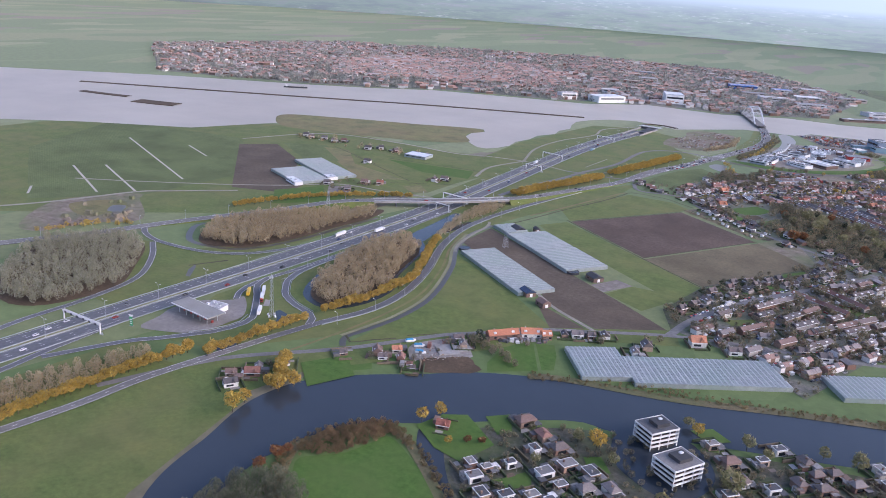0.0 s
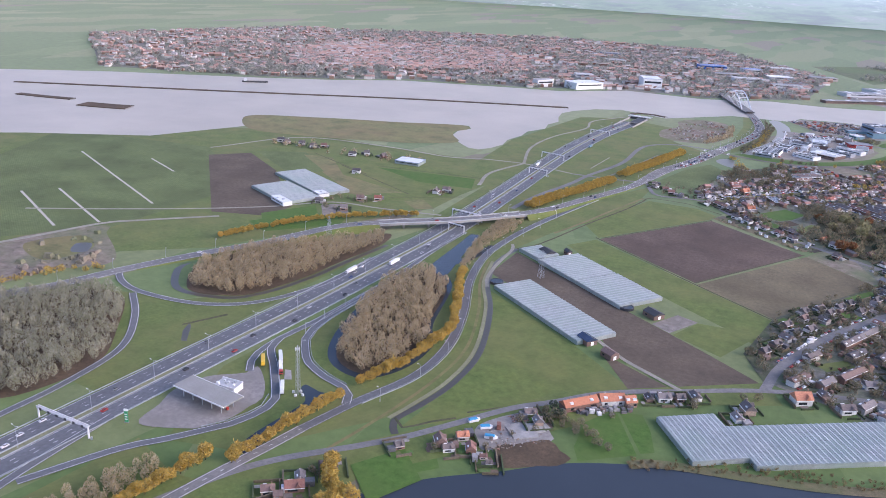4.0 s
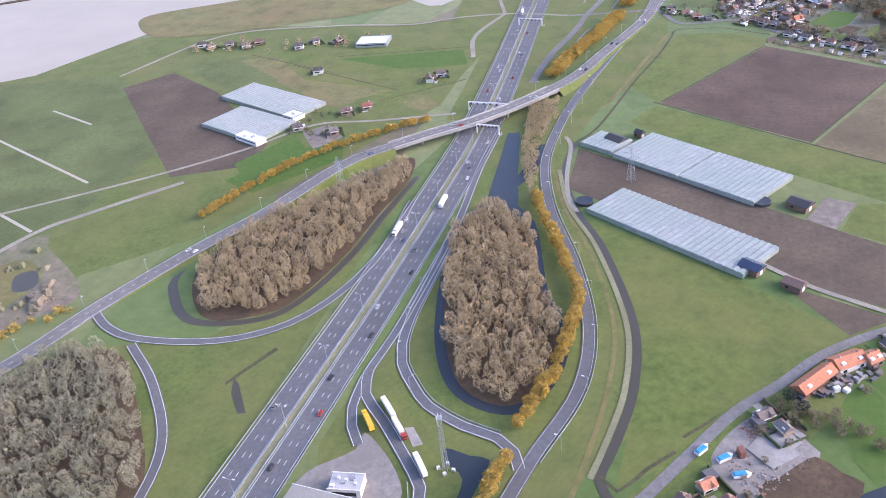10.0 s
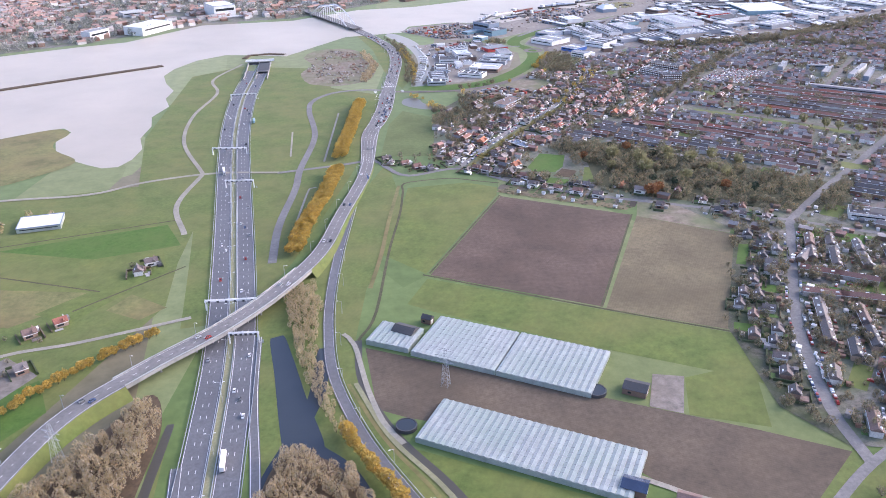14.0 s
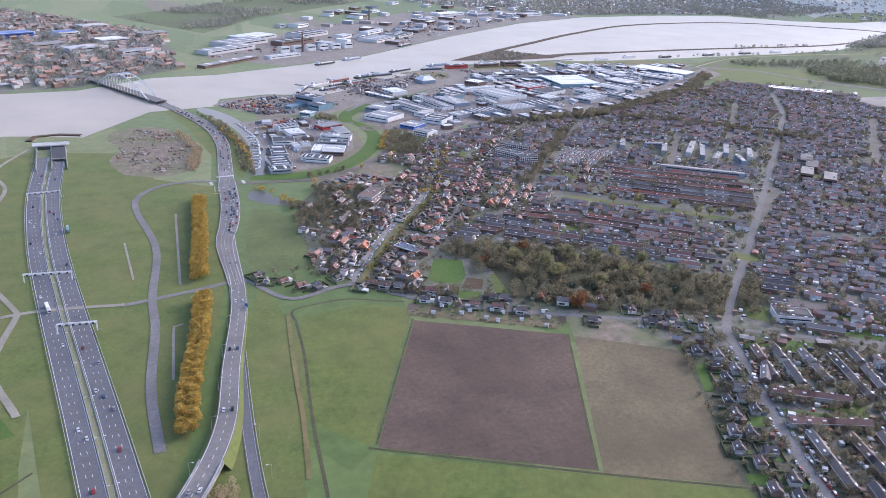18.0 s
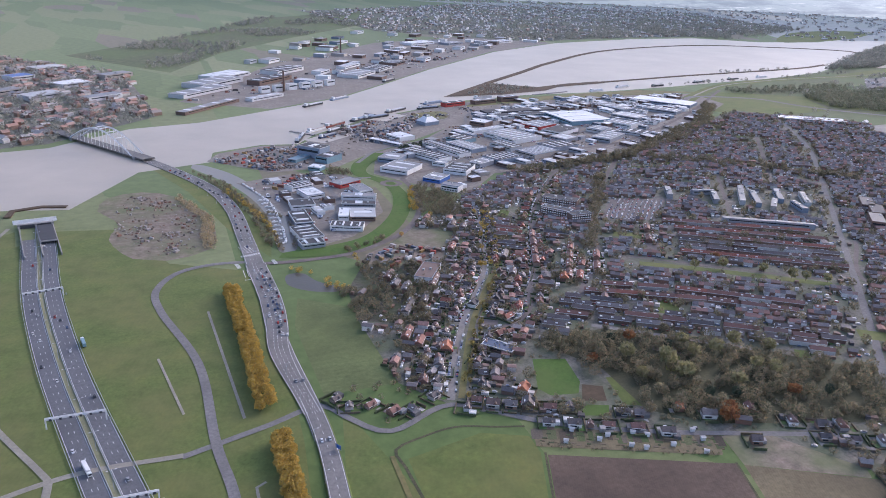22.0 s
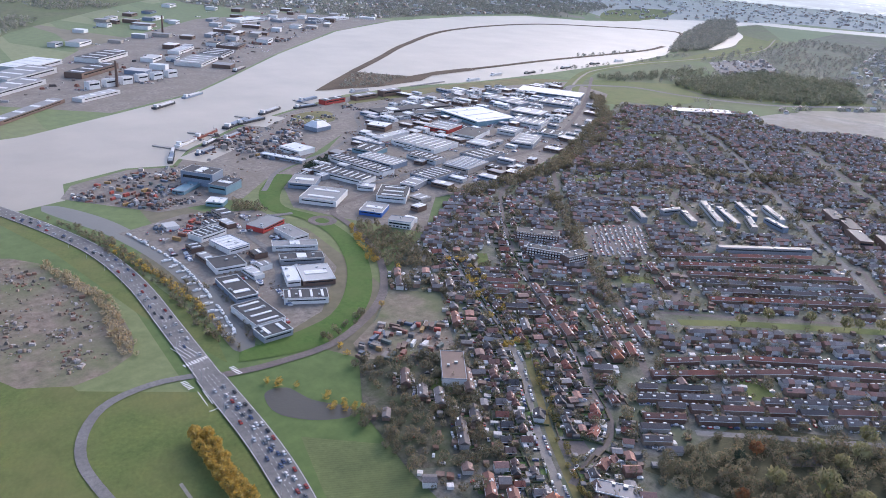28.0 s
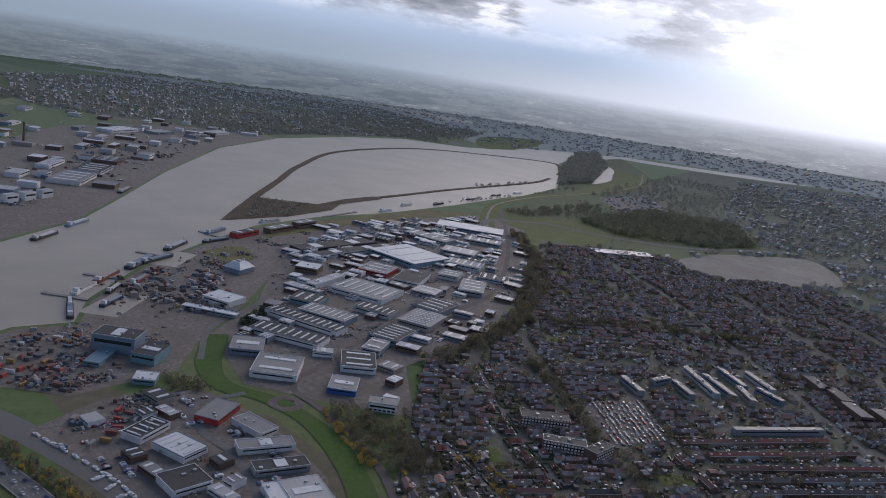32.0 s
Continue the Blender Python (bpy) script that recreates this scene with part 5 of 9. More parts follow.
OPEN_CHART = CHART.copy()          # roads, water and plots alone
# roundabout
rb = Solid()
ribbon(rb, spline([(-52 + 9 * math.cos(k * 0.524), 1172 + 9 * math.sin(k * 0.524)) for k in range(13)], 3), 3.0, 0.36)
tagged(part("roundabout", rb, M_BRICKROAD), "brick-paved roundabout with a green centre", "road", kind="structure")
# junction paint: stop lines and zebra bars
zebra = Solid()
for k in range(9):
    zebra.box(-252 + k * 1.7, 1000 + 0.2 * k, 0.6, 0.9, 3.2, 0.03)
    zebra.box(-248 + k * 1.7, 1030 + 0.2 * k, 0.62, 0.9, 3.2, 0.03)
for k in range(6):
    zebra.box(-256, 1008 + k * 1.6, 0.6, 3.0, 0.8, 0.03)
    zebra.box(-229, 1006 + k * 1.6, 0.6, 3.0, 0.8, 0.03)
for k in range(4):
    zebra.box(-256 + 2.6 * k, 996, 0.6, 0.35, 14, 0.03, radians(-9))
    zebra.box(-258 + 2.6 * k, 984, 0.6, 2.2, 0.5, 0.03, radians(-9))
    zebra.box(-244 + 2.4 * k, 1044, 0.62, 0.3, 16, 0.03, radians(6))
tagged(part("zebra_crossing", zebra, M_MARK), "white zebra bars across the junction", "road marking", kind="structure")

# ---- trees ----
def crown(rng, n, rx, rz, z0, leaf, upright=0.0):
    """Many small leaf clumps in an uneven crown: arrays of corners and triangles."""
    d = rng.normal(size=(n, 3))
    d /= np.linalg.norm(d, axis=1)[:, None]
    lobes = rng.normal(size=(5, 3))
    lobes /= np.linalg.norm(lobes, axis=1)[:, None]
    r = 0.55 + 0.5 * np.clip((d @ lobes.T).max(1), 0, 1)
    r *= rng.uniform(0.55, 1.0, n) ** 0.5
    c = d * r[:, None] * np.array([rx, rx, rz]) + np.array([0, 0, z0])
    a = rng.normal(size=(n, 3))
    b = rng.normal(size=(n, 3))
    if upright:
        a = a * (1 - upright) + upright * (d * 0.6 + np.array([0, 0, 1.6]))
        b *= 0.45
    s = leaf * rng.uniform(0.6, 1.3, n)[:, None]
    v = np.stack([c - a * s * 0.5 - b * s * 0.3, c - a * s * 0.5 + b * s * 0.5, c + a * s * 0.8], 1)
    return v.reshape(-1, 3), np.arange(3 * n).reshape(-1, 3)


def mesh_np(name, v, f, material):
    me = bpy.data.meshes.new(name)
    me.vertices.add(len(v))
    me.vertices.foreach_set("co", np.asarray(v, np.float32).ravel())
    k = f.shape[1]
    me.loops.add(f.size)
    me.loops.foreach_set("vertex_index", f.astype(np.int32).ravel())
    me.polygons.add(len(f))
    me.polygons.foreach_set("loop_start", np.arange(0, f.size, k, dtype=np.int32))
    me.update(calc_edges=True)
    me.materials.append(material)
    return me


def trunk_solid(rng, h, r):
    s = Solid().pole((0, 0, 0), (0, 0, h), r, r * 0.55, 6)
    for k in range(5):
        a = rng.uniform(0, 6.28)
        s.pole((0, 0, h * rng.uniform(0.5, 0.95)), (math.cos(a) * h * 0.45, math.sin(a) * h * 0.45, h * rng.uniform(1.2, 1.6)), r * 0.4, r * 0.12, 4)
    return s


RNG = np.random.default_rng(7)
BARE = [crown(RNG, 380, 2.3, 3.3, 4.8, 0.46, 0.35) for _ in range(8)]
ROUND = [crown(RNG, 240, 2.6, 2.3, 3.0, 0.62, 0.1) for _ in range(6)]
SCRUB = [crown(RNG, 46, 2.4, 2.2, 2.4, 1.25, 0.2) for _ in range(8)]


def wood(name, poly, step, forms, material, label, category="wood", z=0.0, size=(0.8, 1.25), keep=True, trunks=True, chance=1.0, clump=None):
    """A wood too dense to count: crowns of many twigs on their trunks, in one mesh each."""
    P = np.array(poly, float)
    x0, y0 = P.min(0)
    x1, y1 = P.max(0)
    vs, fs, k, stem = [], [], 0, Solid()
    X, Y = np.meshgrid(np.arange(x0, x1, step), np.arange(y0, y1, step))
    X, Y = (q + RNG.uniform(-.5, .5, q.shape) * step for q in (X, Y))
    ok = within(X, Y, P) & (RNG.random(X.shape) <= chance)
    if clump is not None:          # open ground between the groves
        ok &= np.sin(X * 0.019 + 1.3) + np.sin(Y * 0.023 + 2.1) + np.sin((X + Y) * 0.011) + np.sin((X - 0.7 * Y) * 0.031) > clump
    for x, y in zip(X[ok].tolist(), Y[ok].tolist()):
            if keep == 3.0:
                if 0 <= x + 1200 < 3200 and 0 <= y + 300 < 3200 and OPEN_CHART[int((x + 1200) / 2), int((y + 300) / 2)]:
                    continue
            elif keep and taken(x, y, 0 if keep == 2.0 else 2):
                continue
            v, f = forms[RNG.integers(len(forms))]
            s, a = RNG.uniform(*size), RNG.uniform(0, 6.28)
            c, n = math.cos(a) * s, math.sin(a) * s
            vs.append(np.stack([v[:, 0] * c - v[:, 1] * n + x, v[:, 0] * n + v[:, 1] * c + y, v[:, 2] * s + z], 1))
            fs.append(f + k)
            k += len(v)
            if trunks:
                stem.pole((x, y, z), (x, y, z + 4.2 * s), 0.16, 0.07, 3)
    if not vs:
        return
    top = tagged(new(name, mesh_np(name, np.concatenate(vs), np.concatenate(fs), material)), label, category, kind="stuff")
    if trunks:
        tagged(part("trunks", stem, M_BARK, top), kind="stuff")


M_GREYBARE = leafy(palette("grey_olive_twigs", [(0.37, 0.35, 0.24), (0.42, 0.40, 0.30), (0.33, 0.325, 0.20), (0.43, 0.42, 0.335), (0.37, 0.355, 0.215), (0.30, 0.28, 0.17), (0.45, 0.43, 0.35)], rough=0.95, grain=0.22, island=True))
WOOD_A = [(-338, 445), (-327, 474), (-303, 453), (-287, 403), (-275, 379), (-274, 349), (-284, 332), (-303, 337), (-317, 360), (-330, 402)]
WOOD_B = [(-453, 394), (-440, 441), (-414, 472), (-391, 514), (-381, 497), (-384, 454), (-386, 416), (-393, 381), (-403, 367), (-429, 361)]
WOOD_C = [(-493, 271), (-499, 290), (-484, 312), (-478, 326), (-463, 331), (-445, 326), (-420, 300), (-398, 272), (-396, 244), (-404, 222), (-425, 215), (-462, 236)]
wood("bare_wood", WOOD_A, 3.9, BARE, M_BARE, "dense wood of bare brown winter trees", keep=False)
wood("bare_wood", WOOD_B, 3.9, BARE, M_BARE, "dense wood of bare reddish-brown winter trees", keep=False)
wood("bare_wood", WOOD_C, 4.3, BARE, M_GREYBARE, "dense wood of bare grey-olive winter trees", keep=False)
wood("bare_hedge_wood", [(-333, 605), (-332, 578), (-327, 548), (-322, 522), (-314, 492), (-306, 474), (-302, 473), (-309, 494), (-314, 522), (-317, 548), (-314, 580), (-318, 606)], 2.6, BARE, M_BARE, "bare orange-brown bushes beside the pond and viaduct", keep=False, size=(0.45, 0.8))
wood("park_trees", [(-126, 818), (-54, 806), (17, 713), (60, 690), (20, 660), (-5, 660), (-94, 700), (-118, 725), (-110, 770), (-122, 795)], 5.6, ROUND, M_PARKLEAF, "olive and brown trees of the village park", size=(0.6, 1.6), chance=0.72, keep=2.0)
wood("peninsula_wood", [(1300, 1645), (1779, 1868), (2258, 2050), (2400, 2030), (1965, 1805), (1496, 1645)], 13, SCRUB, M_FARLEAF, "dark wood on the river point", size=(2.2, 3.6), keep=False, trunks=False)
wood("polder_wood", EAST_BELT, 10, SCRUB, M_BELTLEAF, "dark wood behind the town", size=(1.6, 3.0), keep=False, trunks=False, chance=0.85)
wood("town_belt_trees", [(89, 1168), (150, 1166), (256, 1178), (366, 1230), (500, 1290), (640, 1400), (655, 1385), (510, 1270), (411, 1215), (260, 1160), (223, 1151), (84, 1146)], 6.0, ROUND, M_TOWNLEAF, "brown tree belt behind the industrial estate", size=(1.0, 1.9), trunks=False, keep=False, chance=0.7)
wood("town_belt_trees", [(256, 1172), (316, 1140), (378, 1070), (450, 983), (432, 972), (362, 1058), (300, 1120), (246, 1160)], 6.5, ROUND, M_TOWNLEAF, "brown tree belt between two quarters", size=(1.0, 1.9), trunks=False, keep=False, chance=0.8)
wood("town_belt_trees", [(-12, 1058), (-25, 1014), (-59, 960), (-84, 929), (-93, 937), (-66, 978), (-40, 1020), (-26, 1056)], 5.5, ROUND, M_YLEAF, "yellow-brown tree belt along a town street", size=(0.6, 1.0), trunks=False, keep=False, chance=0.55)


def tree(label, seed, h, rx, material=M_YLEAF, n=110, leaf=0.75):
    rng = np.random.default_rng(seed)
    t = thing("tree", label, "tree")
    part("trunk", trunk_solid(rng, h * 0.42, 0.17), M_BARK, t)
    v, f = crown(rng, n, rx, h * 0.36, h * 0.62, leaf)
    part("crown", None, None, t, me=mesh_np("crown", v, f, material))
    return t


def tree_row(pts, step, label, group, forms, rows=(0.0,), size=(0.8, 1.15)):
    line = spline(pts, 5)
    for o in rows:
        for p, a in along(offset(line, o), step, RNG.uniform(0, step)):
            s = RNG.uniform(*size)
            x, y = p[0] + RNG.uniform(-.7, .7), p[1] + RNG.uniform(-.7, .7)
            t = copy_thing(forms[RNG.integers(len(forms))], pose(x, y, 0, 0, 0, RNG.uniform(0, 360)) @ Matrix.Diagonal((s, s, s, 1)))
            tagged(t, label, "tree", group)


yellow = [tree("yellow autumn tree", 20 + k, 7.6, 3.5, n=620, leaf=0.52) for k in range(5)]
tree_row([(-279, 322), (-272, 349), (-270.5, 393), (-281, 424), (-300, 465), (-307, 483)], 5.0, "golden autumn tree along the dike road", "golden roadside trees", yellow, size=(0.75, 1.1))
tree_row([(-286, 240), (-284.5, 262), (-283, 277), (-282, 291), (-279.5, 307)], 4.6, "golden autumn tree beside the pond", "golden roadside trees", yellow, size=(0.7, 1.0))
tree_row([(-479, 436), (-464, 481), (-449, 513), (-422, 545), (-392, 572)], 4.2, "golden autumn tree along the viaduct ramp", "golden ramp trees", yellow, size=(0.6, 0.9))
tree_row([(-330, 648), (-322, 690), (-308, 745), (-300, 786)], 5.2, "golden-brown autumn tree beside the main road", "golden main road trees", yellow, (-2.6, 2.2), size=(0.85, 1.1))
tree_row([(-297, 812), (-284, 887), (-272, 968)], 5.2, "golden-brown autumn tree beside the main road", "golden main road trees", yellow, (-1.0, 4.2), size=(0.85, 1.1))
tree_row([(-302, 130), (-302, 167), (-300, 205), (-296, 240)], 4, "golden autumn tree beside the dike road", "golden roadside trees", yellow, size=(0.7, 1.0))
tree_row([(-252, 262), (-244, 250), (-236, 246), (-240, 238)], 5, "yellow willow by the water", "waterside willows", yellow, size=(0.9, 1.2))
for t in yellow:
    for o in (*t.children, t):
        bpy.data.objects.remove(o)

wood("bare_wood", [(-331, 150), (-313, 228), (-304, 222), (-305, 150)], 3.2, BARE, M_BARE, "bare brown trees beside the dike road", keep=False, size=(0.6, 0.9))
sheet("park_ground", [(-128, 820), (-54, 808), (17, 715), (60, 690), (20, 655), (-5, 655), (-94, 698), (-120, 725), (-112, 770)], 0.19, M_WEEDS, "rough park grass under trees", "ground")
# ---- far and dense building, too many to count ----
def far_houses(name, poly, n, angle, label, seed, size=(7, 16), keep=True, roof=M_ROOFI, wall=M_WALLI):
    rng = np.random.default_rng(seed)
    P = np.array(poly, float)
    lo, hi = P.min(0), P.max(0)
    walls, roofs = Solid(), Solid()
    while n > 0:
        x, y = rng.uniform(lo, hi)
        n -= 1
        if not inside(x, y, P) or (keep and taken(x, y, 4)):
            continue
        a = angle + (math.pi / 2 if rng.random() < 0.35 else 0) + rng.normal() * 0.06
        w, d, h = rng.uniform(*size), rng.uniform(6, 8), rng.uniform(3.2, 5)
        walls.box(x, y, 0, w, d, h, a)
        roofs.gable(x, y, h, w, d, rng.uniform(1.6, 3), a)
    top = tagged(part(name, walls, wall), label, "houses", kind="stuff")
    tagged(part("roofs", roofs, roof, top), kind="stuff")


# roof colours of the far town, lightened and dulled in place of haze
M_ROOFC = palette("haze_paled_town_roofs", [(0.38, 0.24, 0.19), (0.33, 0.22, 0.18), (0.42, 0.29, 0.235), (0.29, 0.26, 0.24), (0.36, 0.25, 0.21), (0.40, 0.38, 0.36)], island=True)
# plain pale walls on near houses; on distant ones the paleness replaces haze
M_PALEWALL = palette("pale_and_hazed_walls", [(0.62, 0.60, 0.56), (0.45, 0.40, 0.35), (0.70, 0.69, 0.66), (0.36, 0.28, 0.23), (0.55, 0.54, 0.52)], island=True)
far_houses("far_town", FARTOWN, 5200, 0.5, "far town of small red and grey roofs", 1, keep=False, roof=M_ROOFC)
far_houses("far_old_town", [(-1239, 1384), (-1257, 1710), (-919, 1892), (-715, 1590), (-829, 1402), (-1027, 1248)], 2600, 0.7, "far old town centre of crowded red roofs", 2, keep=False, roof=M_ROOFC)
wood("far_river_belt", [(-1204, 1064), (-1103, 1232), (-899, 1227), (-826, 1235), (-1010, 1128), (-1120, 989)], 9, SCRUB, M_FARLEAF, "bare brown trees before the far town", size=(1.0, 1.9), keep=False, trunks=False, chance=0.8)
# haze over the next two towns lies only in their pale colours
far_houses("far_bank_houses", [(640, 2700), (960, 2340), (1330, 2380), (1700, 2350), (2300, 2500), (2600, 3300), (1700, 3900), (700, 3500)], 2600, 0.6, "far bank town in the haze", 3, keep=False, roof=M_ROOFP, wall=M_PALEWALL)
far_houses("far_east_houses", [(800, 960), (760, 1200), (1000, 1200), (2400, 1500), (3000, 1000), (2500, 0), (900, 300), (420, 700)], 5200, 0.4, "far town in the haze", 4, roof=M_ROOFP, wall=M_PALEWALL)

# ---- greenhouses ----
def greenhouse(a, b, c, bays, label, height=2.3):
    """A glasshouse on the corner a with its long side to b and its short side to c; its ridges run along the short side."""
    a, b, c = Vector((*a, 0)), Vector((*b, 0)), Vector((*c, 0))
    u, v = (b - a), (c - a)
    L, D = u.length, v.length
    ang = math.atan2(u.y, u.x)
    flip = 1 if u.x * v.y - u.y * v.x > 0 else -1
    g = thing("greenhouse", label, "greenhouse", pose(a.x, a.y, 0, 0, 0, math.degrees(ang)))
    s = Solid()
    for x, y, sx, sy in ((L / 2, 0, L, 0.2), (L / 2, flip * D, L, 0.2), (0, flip * D / 2, 0.2, D), (L, flip * D / 2, 0.2, D)):
        s.box(x, y, 0, sx, sy, height)
    part("wall", s, M_GLASSH, g)
    w = L / bays
    bay, bars = Solid(), Solid()
    bay.gable(0, 0, height, D, w * 0.97, w * 0.14, math.pi / 2, 0.0)
    me = bay.mesh("roof_bay", M_GLASSH)
    bars.box(0, 0, height + w * 0.14 - 0.02, 0.16, D, 0.1)
    for k in range(1, 9):
        for e in (-1, 1):
            bars.pole((e * w * 0.47, D * (k / 9 - 0.5), height + 0.17), (0, D * (k / 9 - 0.5), height + w * 0.14 + 0.05), 0.05, 0.05, 3)
    mb = bars.mesh("glazing_bar", M_GLAZE)
    for k in range(bays):
        r = part("roof_bay", None, None, g, me=me)
        r.location = ((k + 0.5) * w, flip * D / 2, 0)
        part("glazing_bar", None, None, r, me=mb)
    take_poly([tuple(p)[:2] for p in (a, b, a + u + v, c)])
    return g


greenhouse((-278.5, 470.5), (-206.5, 424.5), (-263.5, 493.5), 28, "long glasshouse with pale glass ridges")
greenhouse((-273.5, 532), (-238.5, 510), (-256.5, 562), 14, "glasshouse with white ridges beside ploughed land")
greenhouse((-237.9, 509.6), (-201.5, 486.5), (-220.5, 540), 14, "glasshouse with clear greenish ridges")
greenhouse((-293.5, 545), (-274.5, 534), (-283.5, 561), 7, "low grey glasshouse beside a shed", 2.4)
greenhouse((-550, 551), (-496, 529), (-562, 583), 20, "old glasshouse among ploughed fields")
greenhouse((-564, 599), (-489, 566), (-553, 627), 24, "old glasshouse among ploughed fields")
greenhouse((-149, 371), (-127, 389), (-127, 344), 12, "glasshouse with white ridges by the river")
greenhouse((-121, 380), (-55, 429), (-103, 356), 30, "glasshouse with white ridges by the river")
greenhouse((-28, 431), (21, 466), (-14, 411), 22, "glasshouse on the far riverside plot")

# ---- houses ----
def house_forms(roof, wall, seed, L, D, H, R, label):
    """One detached house with its parts, standing at the origin, its ridge along x."""
    t = thing("house", label, "house")
    part("wall", Solid().box(0, 0, 0, L, D, H), wall, t)
    s = Solid().gable(0, 0, H, L, D, R)
    s.gable(L * 0.18, -D * 0.3, H + 0.2, D * 0.55, L * 0.3, R * 0.7, math.pi / 2, 0.1)
    part("roof", s, roof, t)
    part("chimney", Solid().box(L * 0.3, 0.2, H + R * 0.6, 0.5, 0.5, R * 0.75), M_WALL, t)
    for k, x in enumerate((-0.1,)):
        part("window", Solid().box(x * L, -D / 2 - 0.02, 0.8, L * 0.5, 0.08, 1.1), M_GLASSW, t)
    part("trim", Solid().box(-L * 0.22, D * 0.28, H + 0.5, L * 0.26, 1.0, 1.0).box(0, -D / 2 - 0.32, H - 0.28, L + 0.3, 0.16, 0.34).box(0, D / 2 + 0.32, H - 0.28, L + 0.3, 0.16, 0.34), M_WHITE, t)
    return t


FORMS = {
    "red": [house_forms(M_ROOFR, M_WALL, 1, 7.0, 5.6, 2.6, 2.6, "brick house with a red tiled roof"), house_forms(M_ROOFR, M_WALL, 2, 8.6, 5.8, 2.4, 2.8, "brick house with a red tiled roof")],
    "grey": [house_forms(M_ROOFG, M_WALL, 3, 7.2, 5.8, 2.7, 2.6, "house with a dark grey tiled roof"), house_forms(M_ROOFG, M_WALL, 4, 6.2, 5.4, 2.9, 2.8, "house with a dark grey tiled roof")],
    "orange": [house_forms(M_ORANGE, M_WALL, 5, 7.2, 5.6, 2.8, 2.7, "house with a bright orange tiled roof")],
    "white": [house_forms(M_ROOFG, M_PALEWALL, 6, 8.0, 6.0, 2.8, 2.4, "white-walled villa with a dark roof")],
}
HOUSES = []
hedges, patches, annexes = Solid(), Solid(), Solid()
plot_rng = np.random.default_rng(77)


def plot(x, y, deg, w=11.0, d=13.0):
    """What lies round a house: clipped hedges with gaps, a few beds, a paved terrace and a low outbuilding."""
    a = radians(deg)
    c, s = math.cos(a), math.sin(a)

    def at(u, v):
        return x + u * c - v * s, y + u * s + v * c

    for u, v, lx, ly in ((0, d / 2, w, 0.6), (0, -d / 2, w * 0.6, 0.5), (w / 2, 0, 0.6, d), (-w / 2, 0, 0.5, d * 0.8)):
        if plot_rng.random() < 0.7:
            hedges.box(*at(u, v), 0.1, lx, ly, plot_rng.uniform(0.8, 1.6), a)
    for k in range(3):
        patches.box(*at(plot_rng.uniform(-.35, .35) * w, plot_rng.choice((-1, 1)) * plot_rng.uniform(0.28, 0.4) * d), 0.27, plot_rng.uniform(2.0, 4.5), plot_rng.uniform(1.6, 3.2), 0.08 + 0.01 * k, a)
    if plot_rng.random() < 0.8:
        annexes.box(*at(plot_rng.choice((-1, 1)) * w * 0.34, plot_rng.uniform(-.3, .3) * d), 0.12, plot_rng.uniform(2.2, 4.0), plot_rng.uniform(2.2, 4.5), plot_rng.uniform(1.8, 2.4), a)




def house(x, y, deg, style, label, group="", s=1.0, force=False):
    if taken(x, y, 2) and not force:
        return None
    f = FORMS[style]
    h = copy_thing(f[RNG.integers(len(f))], pose(x, y, 0.15, 0, 0, deg) @ Matrix.Scale(s, 4))
    take_disc(x, y, 3)
    HOUSES.append(h)
    plot(x, y, deg)
    return tagged(h, label, "house", group)


def houses_along(pts, step, side, n, styles, label, group, back=8.0, jitter=1.5):
    line = offset(spline(pts, 5), side * back)
    for p, a in along(line, step, RNG.uniform(1, step)):
        if n <= 0:
            break
        st = styles[RNG.integers(len(styles))]
        if house(p[0] + RNG.normal() * jitter, p[1] + RNG.normal() * jitter, math.degrees(a) + RNG.choice((0, 0, 90)) + (0 if side < 0 else 180) + RNG.normal() * 3, st, {"red": "brick house with a red tiled roof", "grey": "brick house with a dark tiled roof", "orange": "house with a bright orange roof", "white": "white-walled house with a dark roof"}[st] + label, group, RNG.uniform(0.62, 0.85)):
            n -= 1


G, W, R, O = "grey", "white", "red", "orange"
# river road and the waterside quarter
for x, y, d, st, s in ((-255, 243, 40, R, .95), (-257, 249, 130, W, .7), (-255, 229, 60, W, .9), (-250, 261, 40, W, .5), (-262, 236, 40, G, .8), (-217, 309, 40, O, .8), (-223, 300, 130, G, .95), (-218, 298, 40, W, .7), (-210, 303, 120, R, .8), (-203, 301, 30, R, .5), (-199, 298, 30, G, .5), (-236, 288, 50, G, .7), (-200, 343, 40, W, .8), (-194, 338, 130, G, .8),
                       (-151, 392, 35, W, .9), (-144, 396, 35, G, .8), (-157, 388, 125, G, .7), (-138, 402, 125, W, .8), (-93, 428, 35, O, 1.3), (-73, 431, 35, W, 1.0), (-114, 403, 125, G, 1.1), (-117, 393, 125, W, .8), (-64, 465, 35, W, .9), (-53, 483, 125, G, .9), (-42, 489, 35, R, .9), (-30, 458, 35, W, 1.0), (-42, 459, 35, G, .9), (-84, 440, 125, G, .8),
                       (-157, 262, 20, R, .9)):
    house(x, y, d, st, {"red": "brick house with a red tiled roof by the water", "grey": "dark-roofed house with a small garden by the water", "orange": "house with an orange roof by the river road", "white": "white villa with a dark roof by the water"}[st], "riverside houses", s * 0.9, True)


